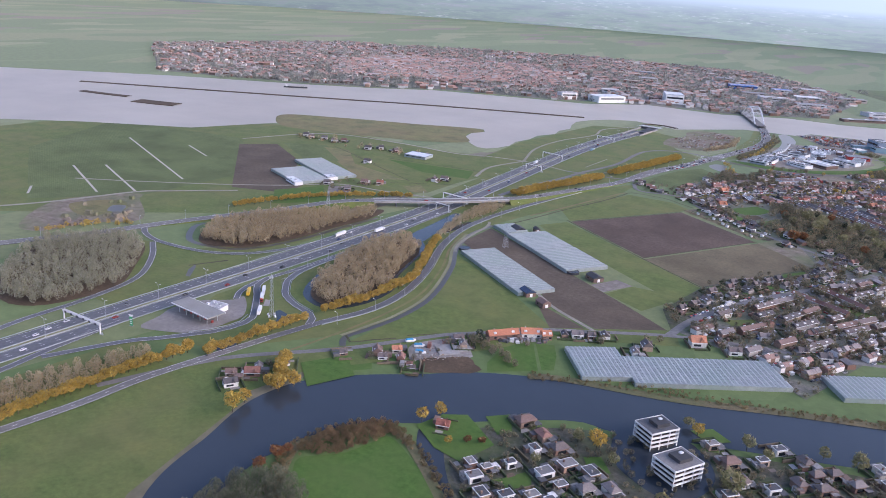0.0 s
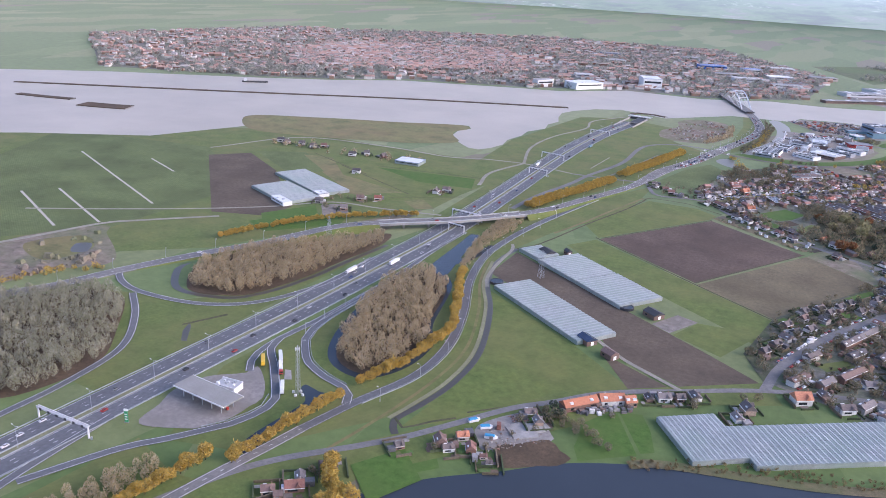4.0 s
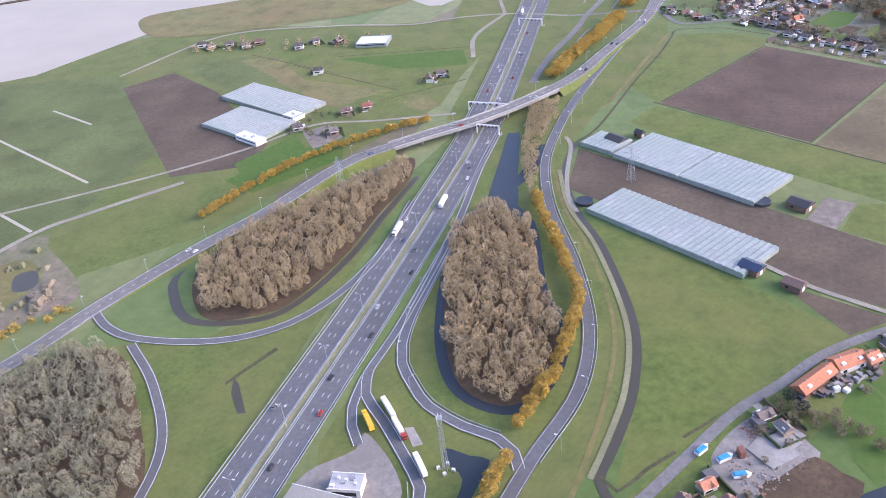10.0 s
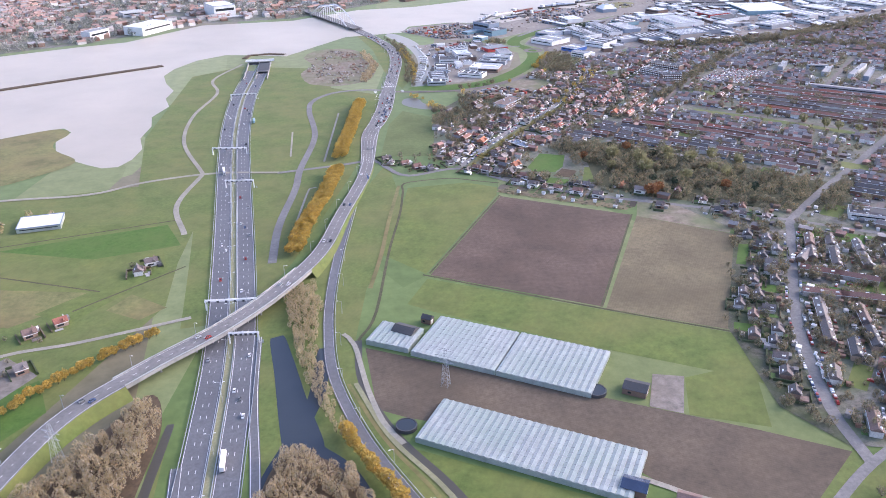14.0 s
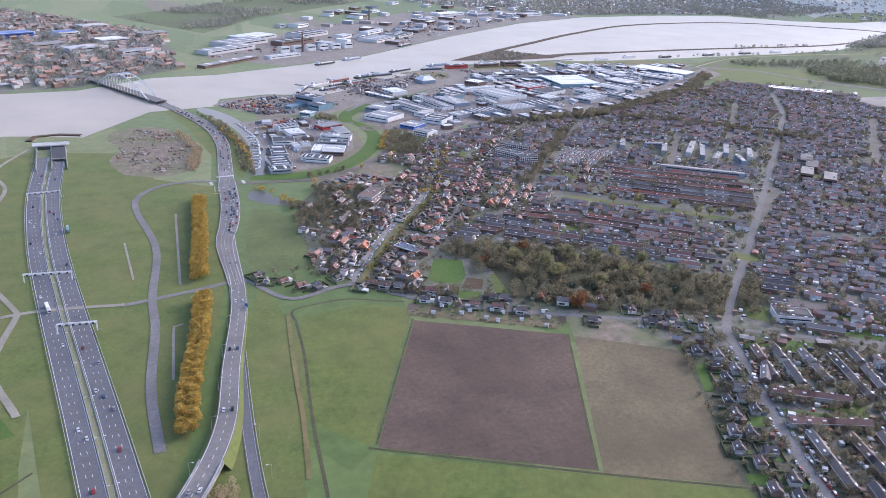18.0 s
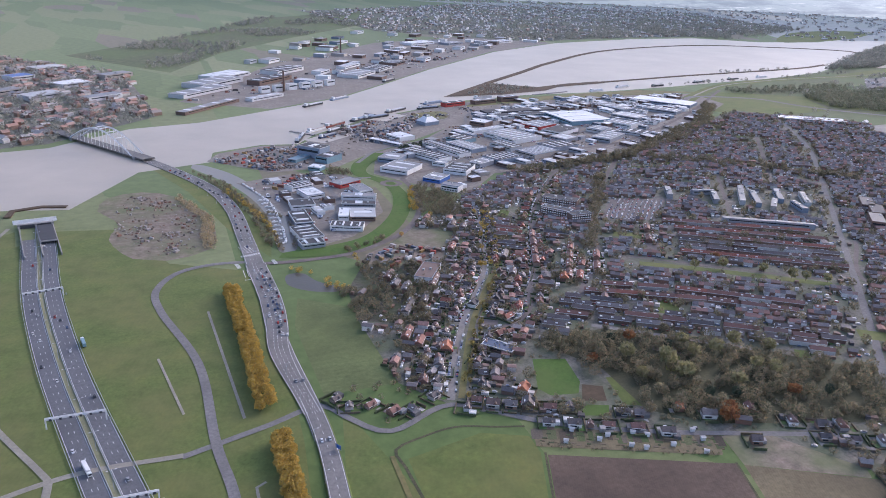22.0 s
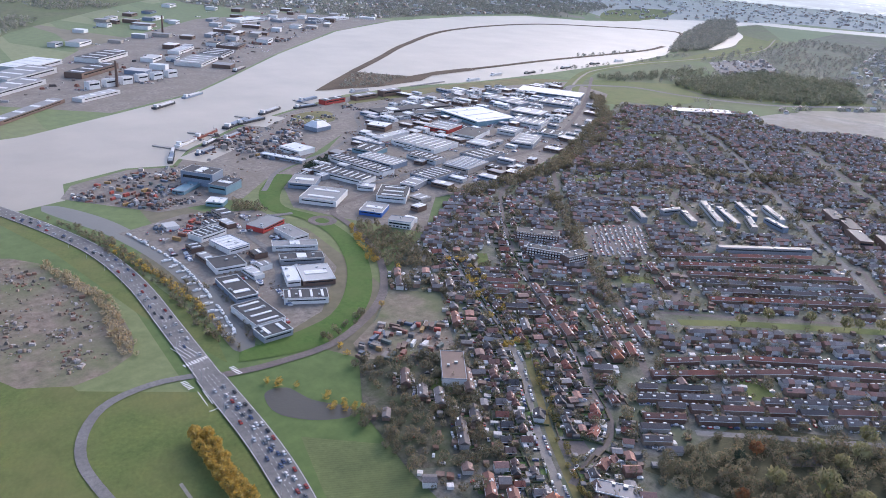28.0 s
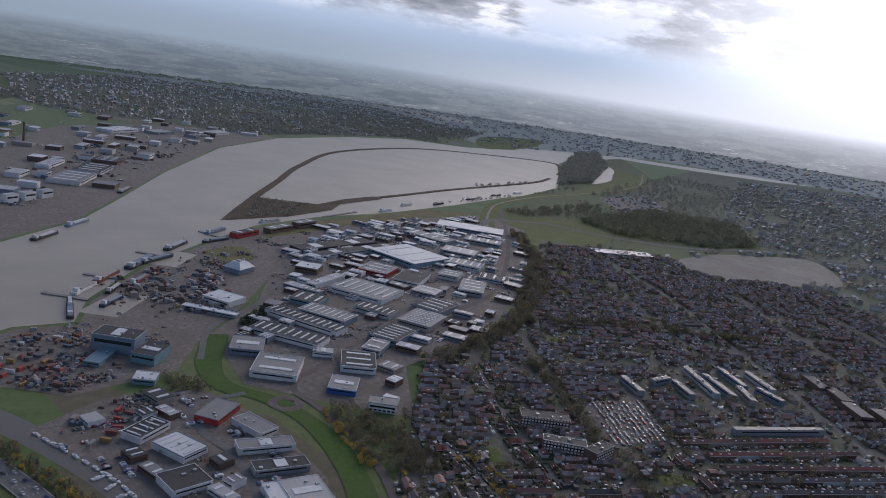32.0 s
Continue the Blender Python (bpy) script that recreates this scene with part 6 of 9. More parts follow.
def villa(x, y, deg, size, label, pitched=None):
    """A modern villa: two or three flat-roofed wings with white fascias, or one wing under a low hipped roof."""
    t = thing("villa", label, "villa", pose(x, y, 0.12, 0, 0, deg), "waterside villas")
    w, d = 6.2 * size, 4.6 * size
    part("wall", Solid().box(0, 0, 0, w, d, 3.0), M_WALL if villa_rng.random() < 0.7 else M_PALEWALL, t)
    if pitched:
        part("roof", Solid().gable(0, 0, 3.0, w, d, 1.9, 0, 0.5, w * 0.28), pitched, t)
    else:
        part("roof", Solid().box(0, 0, 3.004, w - 0.2, d - 0.2, 0.12), M_VROOF, t)
        f = Solid()
        for px, py, sx, sy in ((0, d / 2, w + 0.3, 0.22), (0, -d / 2, w + 0.3, 0.22), (w / 2, 0, 0.22, d - 0.3), (-w / 2, 0, 0.22, d - 0.3)):
            f.box(px, py, 2.95, sx, sy, 0.26)
        part("fascia", f, M_WHITE, t)
    e = villa_rng.choice((-1, 1))
    part("wing", Solid().box(e * w * 0.42, d * 0.62, 0, w * 0.5, d * 0.75, 2.2), M_WALL, t)
    part("wing_roof", Solid().box(e * w * 0.42, d * 0.62, 2.204, w * 0.5 + 0.3, d * 0.75 + 0.3, 0.18), M_VROOF, t)
    part("carport", Solid().box(-e * w * 0.5, -d * 0.7, 1.9, 3.2, 3.4, 0.2).box(-e * w * 0.5 - 1.3, -d * 0.7 - 1.4, 0, 0.2, 0.2, 1.9).box(-e * w * 0.5 + 1.3, -d * 0.7 - 1.4, 0, 0.2, 0.2, 1.9), M_VROOF, t)
    part("window", Solid().box(0, -d / 2 - 0.03, 0.5, w * 0.6, 0.08, 1.7), M_GLASSW, t)
    part("window", Solid().box(w / 2 + 0.03, 0, 0.7, 0.08, d * 0.5, 1.3), M_GLASSW, t)
    part("chimney", Solid().box(-w * 0.2, d * 0.15, 3.1, 0.6, 0.6, 1.0 + (1.0 if pitched else 0.0)), M_WALL, t)
    take_disc(x, y, 4)
    HOUSES.append(t)
    plot(x, y, deg)


villa_rng = np.random.default_rng(52)
M_VROOF = palette("flat_villa_roofing", [(0.11, 0.11, 0.115), (0.17, 0.165, 0.16), (0.085, 0.085, 0.09), (0.22, 0.21, 0.20)], rough=0.7)
FLATV = "white flat-roofed villa with dark roofing and pale fascias by the water"
for x, y, deg, sz, roof in ((-130, 288, 60, 1.25, M_ROOFG), (-118, 282, 150, 1.0, M_ROOFR), (-108, 277, 60, 1.1, M_ROOFG), (-116, 270, 150, .8, None), (-100, 268, 60, 1.15, None), (-90, 269, 150, 1.1, None), (-105, 257, 60, 1.1, None), (-96, 253, 60, .8, None), (-87, 257, 60, 1.0, M_ROOFG), (-79, 263, 150, 1.0, M_ROOFG), (-132, 244, 150, .8, None), (-125, 245, 60, .7, None), (-126, 237, 60, 1.0, None), (-118, 229, 150, 1.0, None), (-119, 254, 60, .7, None), (-110, 234, 60, .9, None), (-102, 240, 60, .9, None), (-94, 241, 150, .9, None), (-84, 246, 60, 1.0, M_ROOFG), (-74, 251, 60, .9, None), (-76, 239, 150, .9, None),
                            (-46, 314, 50, 1.1, M_ROOFG), (-31, 338, 50, .9, None), (-20, 335, 140, .9, M_ROOFG), (-14, 327, 50, .8, M_ROOFG), (-8, 333, 50, .8, M_ROOFG), (-19, 316, 140, .9, M_ROOFG), (-27, 305, 50, .9, None), (1, 330, 50, .9, M_ROOFG), (8, 350, 140, .9, None), (-56, 323, 50, .8, None), (-38, 303, 140, .8, M_ROOFG), (-35, 324, 50, .8, None), (-10, 318, 50, .9, M_ROOFG), (12, 340, 50, .9, None), (3, 315, 140, .9, M_ROOFG), (20, 348, 50, .9, M_ROOFG), (-40, 290, 50, .9, None), (-24, 295, 140, .9, M_ROOFG), (14, 326, 50, .9, M_ROOFG), (28, 338, 50, .8, None)):
    villa(x, y, deg, sz, FLATV if roof is None else "villa with a low hipped roof and white walls by the water", roof)
# village dike and streets
DIKE = [(-249, 768), (-210, 776), (-179, 744), (-159, 727), (-120, 702), (-62, 671), (-18, 643)]
for x, y, d, st, s in ((-175, 738, -32, W, .9), (-164, 731, -32, W, 1.0), (-157, 727, 58, G, .7), (-149, 722, -32, R, .8), (-137, 714, -32, R, .9), (-126, 704, -32, W, 1.0), (-191, 765, -38, G, 1.1), (-183, 760, -38, G, 1.0), (-175, 756, 52, G, 1.3), (-166, 749, -32, R, .9), (-156, 745, 58, G, .8), (-133, 728, -32, W, .8), (-128, 723, -32, G, .9), (-104, 718, 58, O, .9), (-95, 706, -32, W, 1.1), (-168, 770, 40, O, 1.2), (-70, 701, 58, R, .9), (-92, 678, -32, G, 1.0), (-206, 799, 40, W, .9), (-173, 809, 40, W, .8), (-197, 772, -38, R, .9), (-205, 768, 52, G, .8), (-215, 786, 20, G, .9), (-134, 878, 40, W, 1.1), (-122, 871, 130, W, 1.0), (-263, 806, 20, G, .8), (-259, 797, 70, W, .7), (-249, 793, 20, R, .8), (-241, 782, 20, R, 1.0), (-231, 780, 110, G, .8),
                       (-60, 682, 58, W, .9), (-50, 672, -32, G, 1.0), (-40, 667, 58, R, .9), (-58, 664, -32, G, .9), (-34, 648, 58, W, .9), (-46, 655, -32, G, .8)):
    house(x, y, d, st, {"red": "brick house with a red roof on the village dike", "grey": "dark-roofed house on the village dike", "orange": "house with an orange roof on the village dike", "white": "white house with a dark roof on the village dike"}[st], "dike houses", s * 0.85, True)
VST = [(-203, 788), (-190, 808), (-172, 834), (-147, 867), (-118, 900), (-95, 926), (-76, 956), (-45, 1010), (-14, 1071)]
houses_along(VST, 5.2, 1, 60, (G, R, G, G, W), " on the village street", "street houses", 7.5)
houses_along(VST, 5.2, -1, 60, (G, G, R, G, W), " on the village street", "street houses", 7.5)
houses_along(VST[:7], 6.0, 1, 34, (G, R, G), " behind the village street", "street houses", 17)
houses_along(VST[:6], 6.0, -1, 30, (G, G, R, G), " behind the village street", "street houses", 17)
STB = [(-155, 838), (-112, 849), (-82, 885), (-52, 922), (-5, 991), (50, 1059), (123, 1132)]
houses_along(STB, 6.5, 1, 40, (R, G, R, R), " on a town street", "street houses", 7)
houses_along(STB, 6.5, -1, 40, (R, G, R, R), " on a town street", "street houses", 7)
AVE = [(-106, 463), (-92, 505), (-78, 538), (-53, 584), (-29, 627)]
for x, y, d in ((-50, 618, 62), (-52, 603, 62), (-64, 588, 152), (-72, 569, 62), (-79, 580, 62), (-89, 555, 62), (-91, 541, 152), (-97, 522, 62), (-64, 597, 62), (-69, 579, 152), (-95, 559, 62), (-102, 536, 62), (-104, 512, 62), (-108, 500, 152), (-112, 488, 62), (-116, 474, 62), (-103, 548, 62), (-60, 610, 152), (-84, 570, 62), (-58, 626, 62), (-110, 520, 62)):
    house(x, y, d, (G, G, W)[RNG.integers(3)], "dark-roofed house with a white dormer along the avenue", "avenue houses", 0.85, True)
for x, y in ((-182, 830), (-49, 888)):
    house(x, y, 55, O, "house with a bright orange roof in the village", "street houses", 1.1, True)
# farms beyond the motorway
for x, y, d, st in ((-555, 710, 20, W), (-525, 723, 70, G), (-652, 713, 30, W), (-640, 708, 60, G), (-600, 721, 30, R), (-607, 712, 30, W), (-511, 654, 20, W), (-411, 651, 20, W), (-416, 640, 100, G), (-444, 589, 30, R), (-456, 580, 30, G), (-478, 552, 30, G), (-450, 548, 30, G), (-545, 722, 40, G), (-625, 715, 30, G)):
    house(x, y, d, st, {"red": "red-roofed farmhouse among fields", "grey": "dark-roofed farm building among fields", "white": "white farmhouse among fields"}[st], "farm houses", 0.9, True)

# ---- terraces of the town ----
NEAR = [(-230, 780), (-170, 990), (0, 1100), (100, 1040), (120, 900), (90, 740), (40, 620), (10, 560), (-40, 440), (-120, 430), (-60, 640)]


def terrace_form(n, roof):
    L = 3.6 * n
    t = thing("terrace", "row of brick terraced houses", "terrace")
    part("wall", Solid().box(0, 0, 0, L, 4.8, 3.0), M_WALL, t)
    part("roof", Solid().gable(0, 0, 3.0, L, 4.8, 1.8), roof, t)
    for k in (2,):
        part("chimney", Solid().box(-L / 2 + 3.6 * k, 0.0, 4.3, 0.5, 0.7, 1.0), M_WALL, t)
    for k in range(0, n, 2):
        part("dormer", Solid().box(-L / 2 + 3.6 * (k + 0.5), -1.3, 3.5, 1.7, 0.9, 0.8), M_WHITE, t)
    part("fascia", Solid().box(0, -2.68, 2.75, L, 0.16, 0.3).box(0, 2.68, 2.75, L, 0.16, 0.3), M_WHITE, t)
    return t


TFORMS = [terrace_form(n, r) for n in (4, 6, 3) for r in (M_ROOFG, M_ROOFG, M_ROOFR)]
far_wall, far_roof, far_dormer, sheds, parked = Solid(), Solid(), Solid(), Solid(), Solid()


def district(poly, deg, pitch, label, group, most, red=0.3, seed=0, gap=5.0, prob=0.86):
    """Rows of terraced houses on an even street plan; the nearer ones singly, the far ones joined."""
    rng = np.random.default_rng(seed)
    a = radians(deg)
    u, v = np.array([math.cos(a), math.sin(a)]), np.array([-math.sin(a), math.cos(a)])
    P = np.array(poly, float)
    c = P.mean(0)
    R = np.abs(P - c).max() * 1.5
    for row, q in enumerate(np.arange(-R, R, pitch)):
        s = -R + rng.uniform(0, 20)
        while s < R:
            n = (3, 4, 6)[rng.integers(3)]
            L = 3.6 * n
            m = c + u * (s + L / 2) + v * (q + rng.normal() * 0.6)
            ends = [m + u * e for e in np.linspace(-L / 2 + 2, L / 2 - 2, 4)]
            if all(inside(e[0], e[1], P) and not taken(e[0], e[1], 2) for e in ends) and rng.random() < prob:
                turn = deg + (180 if row % 2 else 0)
                form = (2 if rng.random() < red else rng.integers(2)) + {3: 6, 4: 0, 6: 3}[n]
                if most > 0 and inside(m[0], m[1], NEAR):
                    t = copy_thing(TFORMS[form], pose(m[0], m[1], 0.15, 0, 0, turn))
                    tagged(t, ("row of terraced houses with red roofs" if form % 3 == 2 else "row of terraced houses with dark roofs") + label, "terrace", group)
                    most -= 1
                else:
                    for k in range(n):
                        d = m + u * (3.6 * (k + 0.5) - L / 2)
                        lift = rng.uniform(-0.25, 0.25)
                        far_wall.box(d[0], d[1], 0.1, 3.6, 4.8, 3.0 + lift, a)
                        far_roof.gable(d[0], d[1], 3.1 + lift, 3.56, 4.8, 1.7 + lift, a, 0.02)
                        if rng.random() < 0.55:
                            e = d + v * rng.choice((1.25, -1.25))
                            far_dormer.box(e[0], e[1], 3.5, rng.uniform(1.2, 2.4), 1.0, 0.9, a)
                side = -1 if row % 2 else 1
                for k in range(n):
                    e = m + u * (3.6 * k - L / 2) + v * side * 5.2
                    if rng.random() < 0.6:
                        hedges.box(e[0], e[1], 0.1, 0.4, rng.uniform(3, 5), rng.uniform(0.8, 1.5), a)
                    e = e + u * 1.8 - v * side * 1.2
                    if rng.random() < 0.7:
                        patches.box(e[0], e[1], 0.27, rng.uniform(1.8, 3.0), rng.uniform(1.6, 3.2), 0.08, a)
                    if rng.random() < 0.7:
                        d = m + u * (3.6 * (k + 0.5) - L / 2) + v * side * rng.uniform(5.0, 6.2)
                        sheds.box(d[0], d[1], 0.15, rng.uniform(1.6, 2.6), rng.uniform(1.6, 2.4), 1.6, a)
                    if rng.random() < 0.85:
                        d = m + u * (3.6 * (k + 0.5) - L / 2) - v * side * rng.uniform(3.9, 4.6)
                        parked.box(d[0], d[1], 0.25, 2.9, 1.25, 0.7, a)
                        parked.box(d[0], d[1], 0.95, 1.6, 1.1, 0.4, a, 0.85)
                for e in ends:
                    take_disc(e[0], e[1], 3)
                s += L + gap
            else:
                s += 3.6


open_rng = np.random.default_rng(21)
lawns, lots = Solid(), Solid()
for k in range(260):
    x, y = open_rng.uniform((-200, 440), (800, 1330))
    w, d = open_rng.uniform(8, 26), open_rng.uniform(7, 15)
    a = radians(-42 + 90 * open_rng.integers(2))
    c, s_ = math.cos(a), math.sin(a)
    q = [(x + i * w / 2 * c - j * d / 2 * s_, y + i * w / 2 * s_ + j * d / 2 * c) for i, j in ((-1, -1), (1, -1), (1, 1), (-1, 1))]
    if all(inside(px, py, TOWN) and not taken(px, py, 2) for px, py in q):
        z = 0.30 + 0.0004 * k
        (lawns if open_rng.random() < 0.7 else lots).add([(px, py, z) for px, py in q], [(0, 1, 2, 3)])
        take_poly(q)
tagged(part("town_lawns", lawns, M_MEADOW), "small lawns and playing greens between the houses", "lawn", kind="stuff")
tagged(part("town_car_parks", lots, M_BRICKROAD), "brick-paved car parks between the houses", "paving", kind="stuff")
def row_between(a, b, form, label, skip=0.0):
    """One straight row of terraced houses from a to b."""
    a, b = np.array(a, float), np.array(b, float)
    L = np.linalg.norm(b - a)
    n = max(1, round(L / 22.5))
    deg = math.degrees(math.atan2(*(b - a)[::-1]))
    for k in range(n):
        m = a + (b - a) * ((k + 0.5) / n)
        t = copy_thing(TFORMS[form], pose(m[0], m[1], 0.15, 0, 0, deg + (180 if k % 2 else 0)))
        tagged(t, label, "terrace", "town terraces")
    for k in range(int(L / 3.6)):
        d = a + (b - a) * ((k + 0.5) * 3.6 / L)
        for e in (-1, 1):
            q = d + np.array([-(b - a)[1], (b - a)[0]]) / L * e * 4.6
            if RNG.random() < 0.5:
                hedges.box(q[0], q[1], 0.1, 0.4, 3.6, RNG.uniform(0.8, 1.4), radians(deg))
            elif RNG.random() < 0.7:
                patches.box(q[0], q[1], 0.27, 2.4, 2.4, 0.08, radians(deg))
            q = d + np.array([-(b - a)[1], (b - a)[0]]) / L * e * RNG.uniform(4.0, 6.4)
            if RNG.random() < 0.5:
                sheds.box(q[0], q[1], 0.15, RNG.uniform(1.6, 2.6), RNG.uniform(1.6, 2.4), 1.6, radians(deg))
            elif RNG.random() < 0.6:
                parked.box(q[0], q[1], 0.25, 2.9, 1.25, 0.7, radians(deg))
                parked.box(q[0], q[1], 0.95, 1.6, 1.1, 0.4, radians(deg), 0.85)
    take_line(np.array([a, b]), 4)


RED = "long row of brick houses with red tiled roofs"
for a, b, f in (((-33, 868), (10, 839), 5), ((12, 837), (75, 777), 5), ((-50, 863), (17, 813), 5), ((19, 811), (60, 772), 5), ((119, 960), (219, 881), 5), ((114, 940), (213, 860), 5), ((3, 947), (-48, 884), 2), ((-9, 916), (-45, 876), 2), ((-9, 985), (-53, 917), 2), ((99, 960), (63, 917), 2), ((12, 925), (-20, 885), 2)):
    row_between(a, b, f, RED)
for a, b, f in (((-23, 619), (-40, 586), 0), ((-1, 606), (-15, 572), 0), ((11, 595), (-7, 555), 3), ((-50, 578), (-21, 558), 5), ((-63, 554), (-30, 539), 5), ((-63, 543), (-79, 507), 3), ((-47, 533), (-60, 500), 3), ((-33, 600), (-50, 584), 0), ((0, 548), (-28, 500), 3), ((-14, 540), (-42, 490), 3)):
    row_between(a, b, f, "row of terraced houses with dark roofs behind the avenue")
for k in range(4):
    row_between((104 - 10 * k, 926 - 11 * k), (200 - 10 * k, 842 - 11 * k), (5, 3, 3, 5)[k], "long row of terraced houses between gardens")
district([(-100, 440), (-105, 470), (-70, 545), (-20, 630), (30, 600), (60, 560), (-10, 470), (-30, 420)], 63, 11.0, " behind the avenue", "avenue terraces", 30, 0.06, 1, 5, 0.7)
district([(-225, 815), (-150, 985), (-70, 1060), (-30, 1080), (-60, 940), (-130, 820)], 50, 8.6, " in the old village", "village terraces", 16, 0.4, 2, 4, 0.16)
district([(-120, 830), (-40, 880), (130, 1130), (240, 1165), (250, 1000), (120, 860), (90, 760), (30, 715), (-50, 800)], -42, 9.8, " on parallel town streets", "town terraces", 30, 0.25, 3, 3, 0.7)
district([(60, 700), (250, 980), (260, 1160), (420, 1240), (650, 1330), (760, 1200), (795, 960), (620, 800), (420, 700), (200, 620), (60, 560), (20, 640)], -40, 10.2, " on parallel town streets", "town terraces", 10, 0.15, 4, 5, 0.8)
district([(-130, 822), (-62, 940), (-30, 1080), (0, 1105), (83, 1157), (180, 1162), (130, 1132), (-40, 882), (-118, 835)], -42, 9.6, " between the town streets", "town terraces", 10, 0.5, 5, 3)
# odd houses, workshops and outbuildings in the gaps
OLD_VILLAGE = [(-225, 800), (-190, 880), (-140, 960), (-70, 1040), (-10, 1085), (0, 1000), (-40, 900), (-100, 850), (-150, 800), (-190, 770)]
odd = np.random.default_rng(9)
for k in range(11000):
    x, y = odd.uniform((-225, 430), (800, 1345))
    if inside(x, y, TOWN) and not taken(x, y, 2) and (odd.random() < 0.16 or inside(x, y, OLD_VILLAGE)) and not (inside(x, y, VILLAGE_WEST) and odd.random() < 0.8) and not inside(x, y, [(-126, 815), (-54, 806), (60, 690), (20, 655), (-94, 698), (-160, 750)]):
        a, w, d, h = radians((50, -42, -40)[odd.integers(3)] + odd.normal() * 5), odd.uniform(4, 8), odd.uniform(3.5, 5.5), odd.uniform(1.8, 3.4)
        far_wall.box(x, y, 0.1, w, d, h, a)
        far_roof.gable(x, y, h + 0.1, w, d, odd.uniform(0.5, 2.0), a)
        take_disc(x, y, 3)
for k in range(16000):
    x, y = odd.uniform((-225, 430), (420, 1200))
    if inside(x, y, TOWN) and not taken(x, y) and (odd.random() < 0.35 or inside(x, y, OLD_VILLAGE)) and not (inside(x, y, VILLAGE_WEST) and odd.random() < 0.7) and not inside(x, y, [(-160, 815), (-54, 812), (60, 690), (20, 655), (-94, 690), (-165, 750)]):
        a, w, d, h = radians((50, -42, -40)[odd.integers(3)] + odd.normal() * 5), odd.uniform(2.0, 4.2), odd.uniform(1.8, 3.4), odd.uniform(1.4, 2.4)
        if odd.random() < 0.45:
            parked.box(x, y, 0.25, 2.9, 1.3, 0.7, a)
            parked.box(x, y, 0.95, 1.6, 1.1, 0.4, a, 0.85)
        else:
            (annexes if odd.random() < 0.5 else sheds).box(x, y, 0.1, w, d, h, a)
        take_disc(x, y, 2)
tagged(part("far_terraces", far_wall, M_WALLI), "dense rows of far terraced houses", "houses", kind="stuff")
far_terr = bpy.data.objects["far_terraces"]
tagged(part("roofs", far_roof, M_ROOFI, far_terr), kind="stuff")
tagged(part("dormers", far_dormer, M_DORMER, far_terr), kind="stuff")
tagged(part("garden_hedges", hedges, M_HEDGE), "clipped hedges and fences between the gardens", "hedge", kind="stuff")
tagged(part("garden_patches", patches, M_PATCH), "small lawns, beds and paved terraces of the gardens", "garden", kind="stuff")
tagged(part("outbuildings", annexes, M_FLATI), "low flat-roofed garages and annexes beside the houses", "garages", kind="stuff")
tagged(part("garden_sheds", sheds, M_WALLI), "small garden sheds and lean-tos behind the houses", "sheds", kind="stuff")
for f in [*TFORMS, *[h for v in FORMS.values() for h in v]]:
    for o in (*f.children, f):
        bpy.data.objects.remove(o)
# car parks full of small cars
cu, cv = (Vector(q) for q in ((50, 44), (41, -28)))
for row in range(11):
    for k in range(20):
        if RNG.random() < 0.72:
            p = Vector((79, 994)) + cu * (k / 20 + 0.02) + cv * ((row + 0.5) / 11)
            p += Vector((RNG.normal() * 0.35, RNG.normal() * 0.35))
            tilt = radians(-42 + RNG.normal() * 4)
            parked.box(p.x, p.y, 0.3, 1.3, 2.8, 0.7, tilt)
            parked.box(p.x, p.y, 1.0, 1.1, 1.5, 0.4, tilt, 0.85)
for name, pts, off in (("avenue", AVE, 3.6), ("avenue", AVE, -3.6), ("village", VST, 2.4), ("village", VST, -2.4), ("town", STB, 2.4)):
    for p, a in along(offset(spline(pts, 5), off), 4.2):
        if RNG.random() < 0.6:
            parked.box(p[0], p[1], 0.3, 2.9, 1.25, 0.7, a)
            parked.box(p[0], p[1], 1.0, 1.6, 1.1, 0.4, a, 0.85)
lot_rng = np.random.default_rng(17)
LOTS = ([(-20, 1180), (76, 1330), (300, 1530), (700, 1490), (450, 1262), (175, 1168)], [(-190, 1225), (-85, 1218), (-104, 1092), (-150, 1046), (-190, 1034), (-180, 1110)], [(-20, 1660), (191, 1775), (700, 2195), (900, 2480), (380, 2560), (-130, 1710)])
for poly, rows, deg in ((LOTS[0], 150, -76), (LOTS[1], 44, -105), (LOTS[2], 130, 42)):
    Q = np.array(poly, float)
    for k in range(rows):
        x, y = lot_rng.uniform(Q.min(0), Q.max(0))
        a = radians(deg + 90 * lot_rng.integers(2))
        for e in range(int(lot_rng.integers(4, 14))):
            px, py = x + 2.2 * e * math.cos(a), y + 2.2 * e * math.sin(a)
            if inside(px, py, poly) and lot_rng.random() < 0.8:
                big = 1.0 if lot_rng.random() < 0.8 else 1.6
                parked.box(px, py, 0.25, 1.35 * big, 3.0 * big, 0.75 * big, a)
                parked.box(px, py, 0.25 + 0.75 * big, 1.15 * big, 1.6 * big, 0.4, a, 0.85)
tagged(part("parked_cars", parked, M_CARSI), "many small cars parked along the town streets", "cars", kind="stuff")

